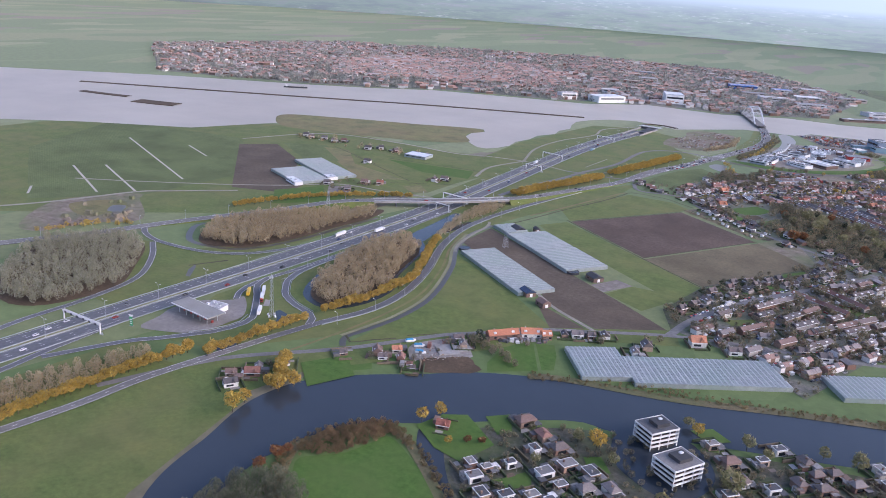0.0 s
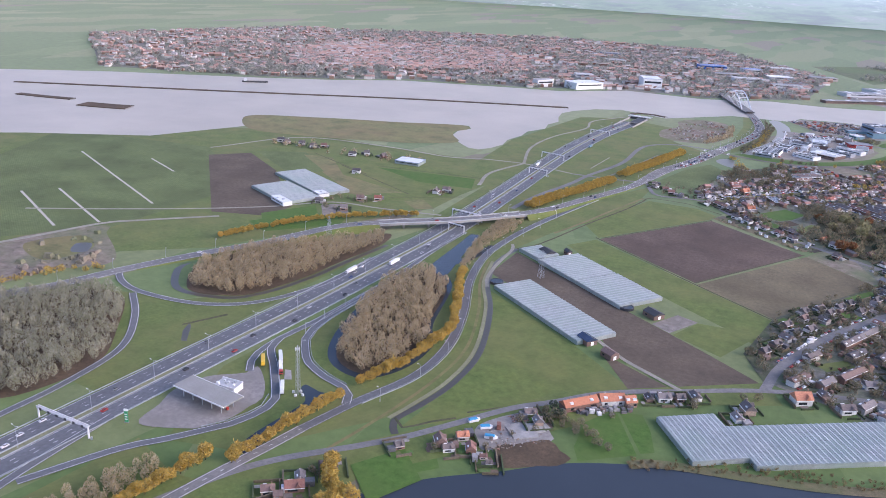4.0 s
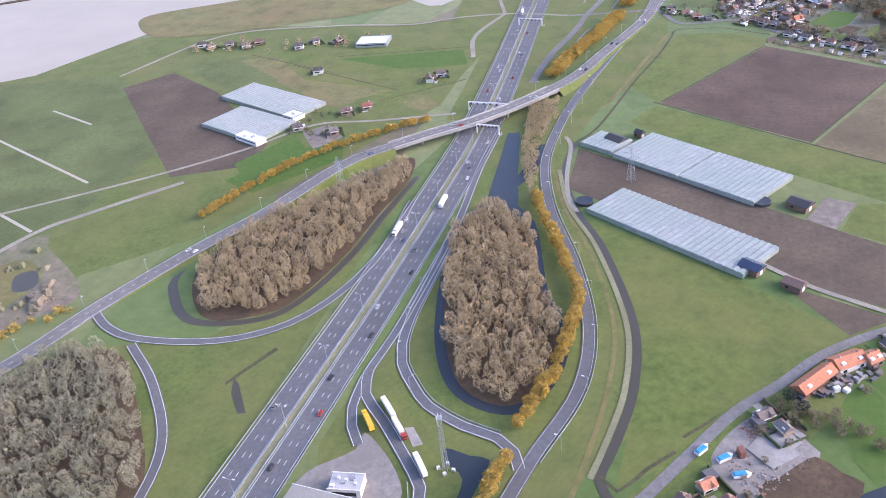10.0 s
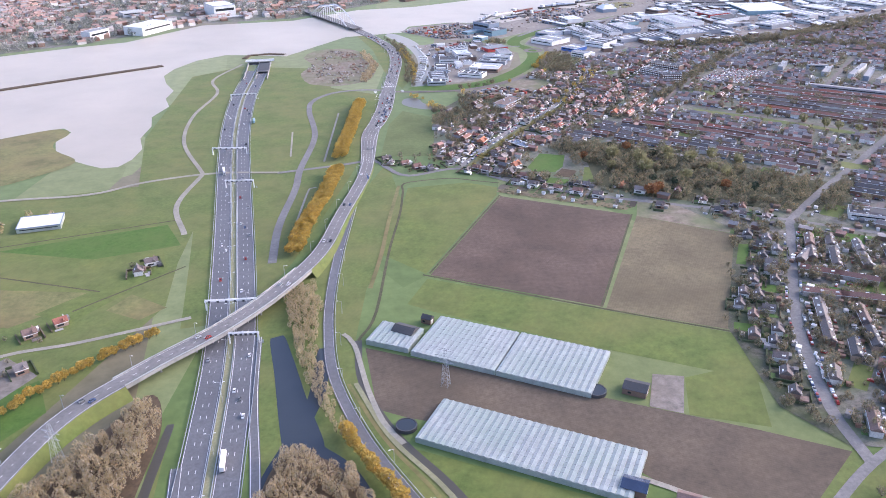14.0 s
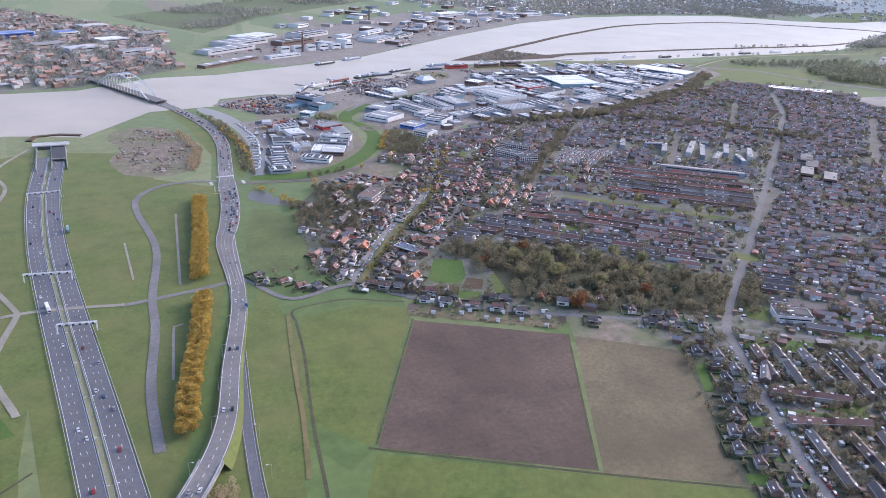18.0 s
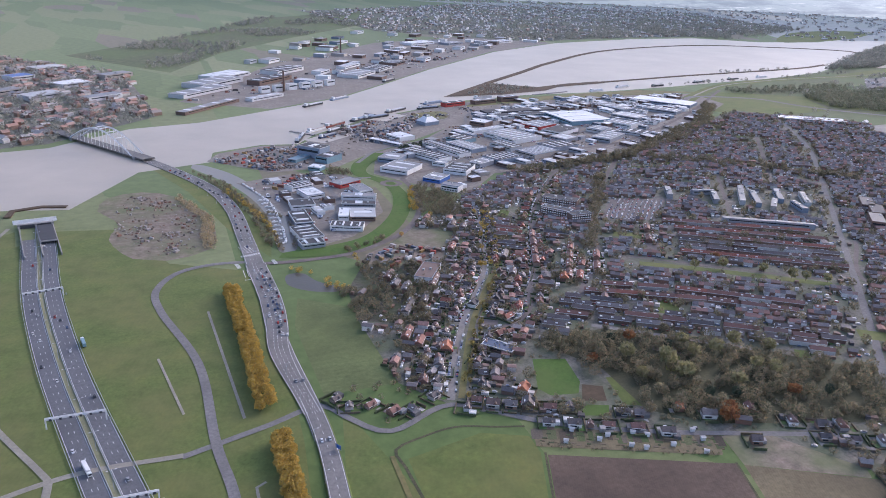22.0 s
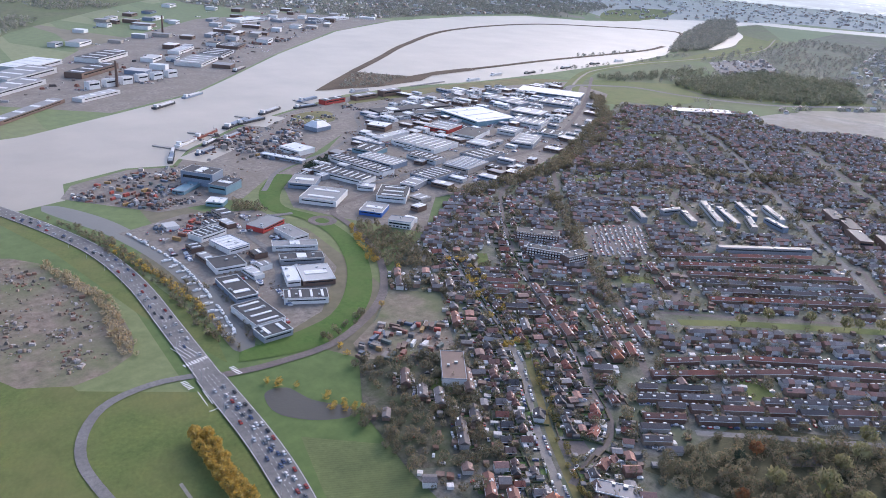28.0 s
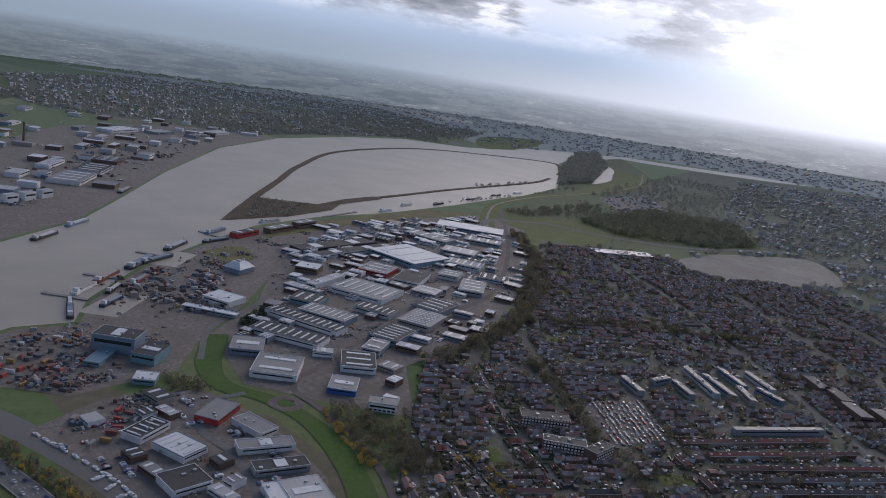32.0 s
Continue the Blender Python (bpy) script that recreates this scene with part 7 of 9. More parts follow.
# ---- halls, offices and works ----
def hall(x, y, L, D, h, deg, roof, wall, label, category="hall", lights=3, plant=2, parapet=True, name="hall"):
    """A flat-roofed building: wall, roof deck, parapet, rooflights, plant boxes, window band and doors."""
    t = thing(name, label, category, pose(x, y, 0.15, 0, 0, deg))
    part("wall", Solid().box(0, 0, 0, L, D, h), wall, t)
    part("roof", Solid().box(0, 0, h + 0.004, L - 0.3, D - 0.3, 0.15), roof, t)
    if parapet:
        s = Solid()
        for px, py, sx, sy in ((0, D / 2, L, 0.3), (0, -D / 2, L, 0.3), (L / 2, 0, 0.3, D), (-L / 2, 0, 0.3, D)):
            s.box(px, py, h - 0.1, sx + 0.05, sy + 0.05, 0.55)
        part("parapet", s, M_WHITEROOF if RNG.random() < 0.5 else M_CLAD, t)
    for k in range(lights):
        if D >= L:
            part("rooflight", Solid().box(0, D * ((k + 0.5) / lights - 0.5), h + 0.16, L * 0.7, D / lights * 0.22, 0.4), M_WHITEROOF, t)
        else:
            part("rooflight", Solid().box(L * ((k + 0.5) / lights - 0.5), 0, h + 0.16, L / lights * 0.22, D * 0.7, 0.4), M_WHITEROOF, t)
    for k in range(plant):
        part("roof_plant", Solid().box(RNG.uniform(-.4, .4) * L, RNG.uniform(-.4, .4) * D, h + 0.15, RNG.uniform(1, 2.2), RNG.uniform(1, 2), RNG.uniform(0.6, 1.2)), M_STEEL, t)
    part("window_band", Solid().box(0, -D / 2 - 0.03, h * 0.55, L * 0.86, 0.08, h * 0.2), M_GLASSW, t)
    if plant:
        part("loading_door", Solid().box(-L / 2 - 0.03, D * 0.2, 0, 0.1, 2.6, min(2.8, h * 0.45)), M_CLAD, t)
    c, s_ = math.cos(radians(deg)), math.sin(radians(deg))
    take_poly([(x + a * L / 2 * c - b * D / 2 * s_, y + a * L / 2 * s_ + b * D / 2 * c) for a, b in ((-1, -1), (1, -1), (1, 1), (-1, 1))])
    return t


M_FGREY, M_FDARK, M_FLIGHT = plain("grey_roofing", (0.24, 0.24, 0.24), 0.55, spec=0.45), plain("black_roofing", (0.065, 0.065, 0.068), 0.7, spec=0.3), plain("pale_roofing", (0.46, 0.46, 0.455), 0.5, spec=0.5)
M_BROWNW = plain("brown_brick", (0.17, 0.11, 0.085))
M_SOLAR = plain("solar_panel", (0.05, 0.07, 0.12), 0.2)
PARK = "business park hall with a "
for x, y, L, D, h, deg, rf, wl_, lab, nl in (
        (-144, 1192, 25, 14, 4, 14, M_FDARK, M_WHITE, "black panelled roof and white walls", 5), (-142, 1164, 18, 25, 4, 5, M_WHITEROOF, M_WHITE, "white ribbed roof", 5), (-162, 1134, 22, 20, 4, -10, M_FDARK, M_WHITE, "plain black roof and white walls", 0),
        (-177, 1096, 15, 34, 3.5, -8, M_FDARK, M_CLAD, "dark saw-edged roof", 2), (-186, 1056, 20, 31, 4, -3, M_FDARK, M_WHITE, "black roof with rows of white rooflights", 4), (-191, 1032, 19, 13, 4, -3, M_FDARK, M_CLAD, "black end roof with two rooflights", 2), (-92, 1158, 14, 26, 4, 0, M_FGREY, M_CLAD, "long grey roof", 0),
        (-97, 1186, 28, 16, 4, 21, M_FGREY, M_REDP, "dark roof above red fronts", 0), (-104, 1136, 33, 11, 4, -29, M_FGREY, M_WHITE, "grey roof and white front", 1), (-114, 1113, 31, 11, 4, -27, M_FDARK, M_CLAD, "dark roof", 1), (-138, 1091, 9, 24, 4.3, -25, M_WHITEROOF, M_WHITE, "white roof", 0), (-123, 1084, 22, 26, 4, -24, M_FLIGHT, M_BROWNW, "brownish grey roof", 1), (-148, 1060, 28, 14, 4, -31, M_FDARK, M_WHITE, "black roof with white rooflights", 4)):
    hall(x, y, L, D, h, deg, rf, wl_, PARK + lab, lights=nl)
EST = "industrial estate hall with a "
for x, y, L, D, h, deg, rf, wl_, lab, nl in (
        (-18, 1216, 30, 33, 5, -54, M_FGREY, M_WHITE, "broad grey roof", 2), (-8, 1259, 22, 26, 5, -48, M_FGREY, M_CLAD, "grey roof and white edge", 1), (36, 1259, 56, 20, 5, -73, M_FDARK, M_WHITE, "dark roof of solar panels", 9), (73, 1277, 68, 16, 5, -82, M_FDARK, M_WHITE, "dark roof with white saw-tooth lights", 12),
        (118, 1317, 26, 24, 5, -70, M_FDARK, M_TEAL, "dark roof and blue walls", 3), (102, 1278, 43, 22, 5, -79, M_FGREY, M_CLAD, "grey-blue saw-tooth roof", 8), (178, 1351, 10, 50, 5, -80, M_FLIGHT, M_WHITE, "long pale roof", 2), (266, 1354, 30, 35, 5, -73, M_FGREY, M_REDP, "grey roof with red edge", 3),
        (273, 1313, 27, 42, 5, -70, M_FDARK, M_WHITE, "black roof and white walls", 0), (353, 1376, 66, 62, 6, -94, M_WHITEROOF, M_TEAL, "very large white roof", 3), (191, 1308, 54, 44, 5, -79, M_FGREY, M_WHITE, "grey roof with white bands", 7), (212, 1238, 29, 36, 5, -84, M_FDARK, M_CLAD, "dark roof with four white strips", 4),
        (168, 1221, 29, 40, 5, -77, M_FGREY, M_CLAD, "dark roof with many white strips", 9), (112, 1212, 25, 36, 5, -80, M_FDARK, M_CLAD, "dark saw-tooth roof", 6), (39, 1188, 24, 30, 5, -49, M_FDARK, M_WHITE, "dark roof and white edge", 3), (-2, 1166, 18, 22, 4, -56, M_FGREY, M_BLUE, "grey roof and blue walls", 1),
        (76, 1201, 14, 24, 5, -70, M_FGREY, M_CLAD, "grey roof", 2), (310, 1257, 24, 46, 5, -63, M_FGREY, M_CLAD, "grey roof", 4), (51, 1356, 26, 22, 5, -78, M_WHITEROOF, M_WHITE, "white roof on a dark base", 1), (22, 1339, 44, 7, 3, -65, M_WHITEROOF, M_CLAD, "long narrow white roof", 0), (196, 1393, 22, 21, 6, -62, M_WHITEROOF, M_BROWNW, "white roof", 0),
        (-76, 1283, 16, 23, 7, -62, M_FDARK, M_TEAL, "dark roof and teal walls", 1), (-83, 1311, 28, 18, 12, -57, M_FDARK, M_CLAD, "tall grey walls", 1), (-104, 1300, 10, 26, 3, -57, M_TEAL, M_TEAL, "low teal shed front", 0), (-102, 1252, 13, 12, 4, -48, M_WHITEROOF, M_TEAL, "pale roof and teal walls", 2), 
        (390, 1320, 40, 26, 5, -70, M_FGREY, M_CLAD, "grey roof", 5), (440, 1360, 40, 30, 5, -70, M_FLIGHT, M_CLAD, "pale roof", 3), (470, 1430, 60, 26, 5, -85, M_FGREY, M_CLAD, "grey roof", 4), (590, 1440, 90, 40, 5, -62, M_WHITEROOF, M_CLAD, "wide white roof", 2), (530, 1380, 46, 24, 5, -66, M_FGREY, M_CLAD, "grey roof", 4), (370, 1265, 30, 22, 4, -66, M_FDARK, M_CLAD, "dark roof", 3),
        (250, 1275, 24, 24, 4, -75, M_FLIGHT, M_CLAD, "pale roof", 2), (330, 1300, 22, 26, 5, -70, M_FGREY, M_CLAD, "grey roof", 3), (150, 1262, 34, 18, 5, -78, M_FDARK, M_CLAD, "dark roof", 6), (32, 1218, 14, 10, 4, -50, M_FLIGHT, M_WHITE, "pale roof", 1)):
    hall(x, y, L * 1.1, D * 1.1, h, deg, rf, wl_, EST + lab, lights=nl)
office = hall(-6, 1127, 19, 12, 6, -56, M_FGREY, M_WHITE, "white office block with window rows by the roundabout", "office", 0, 1, name="office_block")
for k in range(6):
    for z in (0.9, 3.2):
        for e in (-1, 1):
            part("window", Solid().box(-7.5 + 3 * k, e * 6.06, z, 2.0, 0.1, 1.1), M_GLASSW, office)
# faceted white dome hall
dome = thing("dome_hall", "white faceted dome hall among building sites", "hall", pose(128, 1425, 0.1, 0, 0, -79))
part("wall", Solid().box(0, 0, 0, 20, 24, 5), M_CLAD, dome)
part("roof", Solid().box(0, 0, 5.004, 21, 25, 5.5, 0, 0.45), M_WHITEROOF, dome)
part("skylight", Solid().box(0, 0, 10.51, 6, 8, 1.2, 0, 0.5), M_GLASSH, dome)
# smaller halls that fill the plots of the estate
ESTATE = [(-10, 1290), (76, 1330), (172, 1400), (300, 1530), (480, 1535), (700, 1490), (680, 1400), (450, 1262), (300, 1210), (175, 1168), (70, 1175), (-5, 1120), (-30, 1200)]
fill = np.random.default_rng(12)
left, tries = 150, 14000
while left and tries:
    tries -= 1
    x, y = fill.uniform((-40, 1110), (700, 1540))
    L, D = fill.uniform(8, 24), fill.uniform(7, 14)
    if inside(x, y, ESTATE) and not taken(x, y, max(L, D) * 0.36):
        hall(x, y, L, D, fill.uniform(3, 5), -76 + fill.normal() * 4, (M_FGREY, M_FDARK, M_FLIGHT, M_FLIGHT, M_WHITEROOF)[fill.integers(5)], (M_CLAD, M_WHITE, M_BROWNW)[fill.integers(3)], "small industrial unit with a flat roof", lights=int(fill.integers(4)), plant=0, parapet=False)
        left -= 1
BPARK = [(-190, 1225), (-137, 1240), (-85, 1218), (-82, 1160), (-104, 1092), (-150, 1046), (-190, 1034), (-196, 1060), (-180, 1110)]
left, tries = 9, 3000
while left and tries:
    tries -= 1
    x, y = fill.uniform((-195, 1030), (-80, 1240))
    L, D = fill.uniform(8, 18), fill.uniform(7, 12)
    if inside(x, y, BPARK) and not taken(x, y, max(L, D) * 0.5):
        hall(x, y, L, D, fill.uniform(3, 4), -95 - 30 * (y < 1110) + fill.normal() * 4, (M_FGREY, M_FDARK, M_FLIGHT)[fill.integers(3)], (M_CLAD, M_WHITE, M_BROWNW)[fill.integers(3)], "small business park unit with a flat roof", lights=int(fill.integers(3)), plant=0, parapet=False)
        left -= 1
# random halls of the far bank and behind
far_rng = np.random.default_rng(5)
FW = "far waterfront works with "
for x, y, L, D, h, deg, rf, wl_, lab in ((-100, 1770, 120, 30, 10, 38, M_FGREY, M_CLAD, "long dark halls"), (-60, 1850, 110, 44, 12, 38, M_FGREY, M_CLAD, "long grey saw-tooth halls"), (-20, 1925, 90, 46, 10, 38, M_WHITEROOF, M_CLAD, "a broad white roof"), (40, 1850, 100, 26, 12, 38, M_FDARK, M_BROWNW, "dark brick sheds"), (100, 1960, 90, 40, 11, 38, M_FDARK, M_CLAD, "dark roofs"), (-120, 1640, 130, 16, 7, 40, M_FGREY, M_BROWNW, "a brown quay shed"), (-20, 1690, 70, 15, 7, 28, M_FLIGHT, M_CLAD, "a long pale quay shed"),
                                         (220, 1880, 80, 44, 9, 42, M_FGREY, M_CLAD, "broad grey roofs"), (290, 1940, 70, 40, 9, 42, M_FDARK, M_CLAD, "dark roofs"), (250, 1990, 70, 20, 8, 42, M_FLIGHT, M_WHITE, "pale roofs"), (360, 2010, 50, 40, 8, 42, M_FDARK, M_BROWNW, "brown walls"), (600, 2350, 90, 40, 9, 20, M_WHITEROOF, M_WHITE, "white walls and roof"), (690, 2330, 60, 36, 8, 20, M_FGREY, M_CLAD, "grey roof"), (760, 2290, 60, 30, 8, 20, M_FDARK, M_CLAD, "dark roof"), (850, 2340, 80, 34, 8, 20, M_FLIGHT, M_WHITE, "pale roof")):
    hall(x, y, L, D, h * 0.65, deg, rf, wl_, FW + lab, lights=4, plant=0, parapet=False)
for k in range(6):
    hall(-4 + 26 * k, 1743 + 8 * k, 17, 10, 10, 16, M_FLIGHT, M_WHITE, "white apartment slab on the far bank", "apartments", 0, 1, False, name="apartment_slab")
FARBANK = [(-20, 1660), (105, 1700), (191, 1775), (400, 1955), (700, 2195), (960, 2310), (900, 2480), (640, 2700), (380, 2560), (100, 2150), (-130, 1710)]
done, tries = 0, 3000
while done < 60 and tries:
    tries -= 1
    x, y = far_rng.uniform((-150, 1640), (1000, 2700))
    L, D = far_rng.uniform(16, 44), far_rng.uniform(12, 26)
    if inside(x, y, FARBANK) and not taken(x, y, max(L, D) * 0.45):
        hall(x, y, L, D, far_rng.uniform(5, 8), 42 + 90 * far_rng.integers(2), (M_FGREY, M_FLIGHT, M_WHITEROOF, M_FDARK, M_FGREY)[far_rng.integers(5)], (M_CLAD, M_WHITE, M_BROWNW)[far_rng.integers(3)], "far waterfront hall with a flat roof", lights=0, plant=0, parapet=False)
        done += 1
# low brown quay blocks and black halls by the river
for x, y, L, D, h, deg, rf, wl_, lab in ((234, 1537, 40, 12, 6, 10, M_FDARK, M_REDP, "red walls on the quay"), (293, 1541, 44, 12, 6, 8, M_FGREY, M_BROWNW, "brown walls on the quay"), (343, 1545, 36, 12, 8, 5, M_FGREY, M_BROWNW, "brown walls on the quay"), (300, 1452, 120, 22, 5, -5, M_FDARK, M_FDARK, "black low roofs"), (300, 1424, 110, 16, 5, -3, M_FDARK, M_CLAD, "black low roofs")):
    hall(x, y, L, D, h, deg, rf, wl_, "quay hall with " + lab, lights=2, plant=0, parapet=False)
# across the water: white works, blue halls
hall(-548, 1412, 60, 34, 11, 58, M_WHITEROOF, M_WHITE, "white terraced works building on the quay", lights=0)
hall(-462, 1535, 34, 48, 17, 25, M_WHITEROOF, M_WHITE, "tall plain white box hall on the quay", lights=0, plant=0)
hall(-610, 1372, 34, 16, 12, 58, M_FGREY, M_CLAD, "grey apartment block on the quay", "apartments", 0, name="apartment_slab")
hall(-435, 1975, 60, 30, 9, 30, M_BLUE, M_BLUE, "bright blue far warehouse", lights=0)
hall(-350, 1990, 40, 30, 8, 30, M_BLUE, M_CLAD, "blue-roofed warehouse of the far town", lights=0)
for x, y in ((-330, 1800), (-280, 1900), (-250, 1760), (-300, 2100), (-200, 1980), (-380, 1850), (-640, 1900), (-700, 2050), (-520, 2150), (-600, 1560)):
    hall(x, y, far_rng.uniform(30, 60), far_rng.uniform(20, 34), 7, 30, (M_FLIGHT, M_FGREY, M_WHITEROOF)[far_rng.integers(3)], M_CLAD, "far warehouse with a pale roof", lights=0, plant=0, parapet=False)
# village halls
hall(-137, 937, 30, 13, 5, 48, M_BROWNW, M_WHITE, "brown-roofed village hall with white gable", lights=0)
hall(-153, 817, 20, 9, 3, -59, M_SOLAR, M_BROWNW, "low school with a blue solar roof", "school", 0, name="school")
hall(30, 640, 22, 14, 4, -30, M_FDARK, M_CLAD, "grey-green hall by the park", lights=0)
hall(-502, 533, 22, 8, 3, -24, M_WHITEROOF, M_WHITE, "white packing shed beside the glasshouse", "shed", 0, name="packing_shed")
hall(-490, 570, 12, 10, 3, -24, M_WHITEROOF, M_WHITE, "white packing shed beside the glasshouse", "shed", 0, name="packing_shed")
hall(-492, 722, 26, 20, 3, 8, M_WHITEROOF, M_GLASSH, "small white-roofed glasshouse by a farm", "greenhouse", 0, 0, name="nursery_house")
for x, y, L, D, deg, rf, lab in ((-203, 431, 9, 7, -32, M_SOLAR, "dark barn at the end of the glasshouse"), (-274, 551, 11, 8, -36, M_FDARK, "blue-grey boiler house of the nursery"), (-181, 488, 10, 8, -33, M_FDARK, "dark farm building beside a yard"), (-187, 421, 8, 6, -30, M_ROOFG, "dark-roofed farmhouse by the ploughed strip"), (-262, 560, 5, 4, -36, M_FDARK, "small dark shed of the nursery")):
    t = thing("barn", lab, "barn", pose(x, y, 0.1, 0, 0, deg))
    part("wall", Solid().box(0, 0, 0, L, D, 2.8), M_BROWNW, t)
    part("roof", Solid().gable(0, 0, 2.8, L, D, 1.8), rf, t)
    part("door", Solid().box(L / 2 + 0.03, 0, 0, 0.1, 2, 2.2), M_WHITE, t)
    part("window", Solid().box(-L * 0.2, -D / 2 - 0.03, 1.0, 1.4, 0.08, 0.9), M_GLASSW, t)
    take_disc(x, y, 6)
for x, y in ((-281, 480), (-198, 490)):
    t = thing("water_tank", "round black water basin beside a greenhouse", "water tank", pose(x, y, 0.1))
    s, wtr = Solid(), Solid()
    ribbon(s, spline([(4.2 * math.cos(k * 0.5236), 4.2 * math.sin(k * 0.5236)) for k in range(13)], 1.0), 0.25, 1.6, 1.6)
    part("rim", s, M_FDARK, t)
    wtr.prism([(4.1 * math.cos(k * 0.349), 4.1 * math.sin(k * 0.349)) for k in range(18)], 0, 1.45)
    part("water", wtr, M_DARKW, t)
# long terrace with bright orange roofs
for x, y, L, D, deg in ((-183.5, 363, 18, 6, 52), (-172, 375.5, 12, 7, 37), (-164, 378.5, 5.5, 6, 40)):
    t = thing("cottage_row", "row of cottages with new bright orange tiles", "terrace", pose(x, y, 0.1, 0, 0, deg))
    part("wall", Solid().box(0, 0, 0, L, D, 2.6), M_WALL, t)
    part("roof", Solid().gable(0, 0, 2.6, L, D, 2.5), M_ORANGE, t)
    for k in (-0.3, 0.3):
        part("chimney", Solid().box(k * L, 0, 4.6, 0.5, 0.5, 1.1), M_WALL, t)
        part("window", Solid().box(k * L, -D / 2 - 0.03, 0.8, 1.5, 0.08, 1.1), M_GLASSW, t)
        part("dormer", Solid().box(k * L, -D * 0.3, 3.2, 1.6, 1.2, 1.0), M_WHITE, t)
    take_disc(x, y, 8)
deck = thing("concrete_slab", "broken pale concrete floor of a cleared yard", "slab", pose(-196, 330, 0.1, 0, 0, 48))
part("slab", Solid().prism([(-8, -5), (3, -6), (4, -3), (8, -3), (8.5, 4), (2, 5), (-1, 7), (-8, 5.5)], 0, 0.45), M_CONC, deck)
part("slab", Solid().prism([(8.9, -2.5), (11.5, -2), (11, 2.5), (8.9, 3)], 0, 0.35), M_CONC, deck)
# apartment blocks in the water
def apartments(x, y, L, D, deg, label):
    t = thing("apartment_block", label, "apartments", pose(x, y, 0.1, 0, 0, deg))
    part("wall", Solid().box(0, 0, 0, L - 2, D - 2, 8.2), M_BROWNW, t)
    for k in range(4):
        f = part("balcony", Solid().box(0, 0, 1.7 + 2.1 * k, L, D, 0.28), M_WHITE, t)
        for e in (-1, 1):
            part("parapet", Solid().box(0, e * D / 2, 1.9 + 2.1 * k, L, 0.15, 0.75), M_WHITE, f)
            part("parapet", Solid().box(e * L / 2, 0, 1.9 + 2.1 * k, 0.15, D, 0.75), M_WHITE, f)
            part("window", Solid().box(0, e * (D / 2 - 0.98), 0.3 + 2.1 * k, L * 0.8, 0.1, 1.2), M_GLASSW, t)
            part("window", Solid().box(e * (L / 2 - 0.98), 0, 0.3 + 2.1 * k, 0.1, D * 0.8, 1.2), M_GLASSW, t)
    for a in (-1, -0.33, 0.33, 1):
        for e in (-1, 1):
            part("column", Solid().box(a * (L / 2 - 0.2), e * (D / 2 - 0.2), 0, 0.35, 0.35, 8.2), M_WHITE, t)
    part("roof", Solid().box(0, 0, 8.3, L - 0.6, D - 0.6, 0.5), M_VROOF, t)
    part("penthouse", Solid().box(1, 0, 8.8, L * 0.45, D * 0.5, 1.6), M_FDARK, t)
    part("roof_plant", Solid().box(2, 1, 10.4, 1.6, 1.2, 0.6), M_WHITE, t)


apartments(-78, 312, 15, 12, 58, "white four-storey apartment block standing by the water")
apartments(-62, 291, 16, 13, 62, "white four-storey apartment block with dark roof by the water")
sheet("apartment_water", [(-92, 318), (-66, 322), (-48, 300), (-56, 274), (-80, 280), (-92, 296)], 0.12, M_DARKW, "dark pool round the apartment blocks", "water", 4)
# brick office complex in town
for x, y, L, D, h, deg in ((38, 1012, 28, 9, 9, -61), (48, 992, 20, 9, 9, -9), (64, 1040, 34, 11, 8, -53)):
    t = hall(x, y, L, D, h, deg, M_FDARK, M_BROWNW, "brown brick office complex with long window rows", "office", 0, 3, name="office_complex")
    for k in range(int(L / 2.2)):
        for z in range(4):
            part("window", Solid().box(-L / 2 + 1.3 + 2.2 * k, -D / 2 - 0.05, 0.8 + 2.1 * z, 1.4, 0.08, 1.1), M_WHITE, t)
for a, b in SLABS:
    m, q = (Vector(a) + Vector(b)) / 2, Vector(b) - Vector(a)
    hall(m.x, m.y, q.length, 5.5, 5, math.degrees(math.atan2(q.y, q.x)), M_FGREY, M_CLAD, "grey flat-roofed apartment slab in town", "apartments", 0, 2, False, name="apartment_slab")
for x, y in ((345, 910), (330, 890), (303, 872), (310, 850)):
    hall(x, y, 12, 30, 7, -50, M_VROOF, M_BROWNW, "grey apartment block in town", "apartments", 0, 1, False, name="apartment_slab")
hall(702, 1240, 97, 26, 4, -40, M_WHITEROOF, M_GLASSH, "long white nursery roof behind the town", "greenhouse", 0, 0, name="nursery_house")

# ---- filling station ----
M_TOTEM = plain("green_sign_paint", (0.04, 0.30, 0.12), 0.4)
M_TARP = plain("blue_tarpaulin", (0.05, 0.30, 0.52), 0.6)
st = thing("filling_station", "large pale flat canopy of a motorway filling station", "canopy", pose(-327, 271.5, 0.2, 0, 0, -3))
part("roof", Solid().box(0, 0, 5.0, 32, 11.5, 0.6), M_CANOPY, st)
part("fascia", Solid().box(0, -5.85, 4.95, 32.2, 0.2, 0.7), M_WHITE, st)
part("fascia", Solid().box(0, 5.85, 4.95, 32.2, 0.2, 0.7), M_WHITE, st)
for k in range(5):
    for e in (-1, 1):
        part("post", Solid().pole((-12 + 6 * k, e * 3.5, 0), (-12 + 6 * k, e * 3.5, 5), 0.22, 0.22, 8), M_STEEL, st)
    part("pump", Solid().box(-12 + 6 * k, 0, 0, 0.6, 1.2, 1.4), M_REDP, st)
sign = thing("price_totem", "slim green and white price totem beside the forecourt", "sign", pose(-343, 240, 0.15, 0, 0, 20))
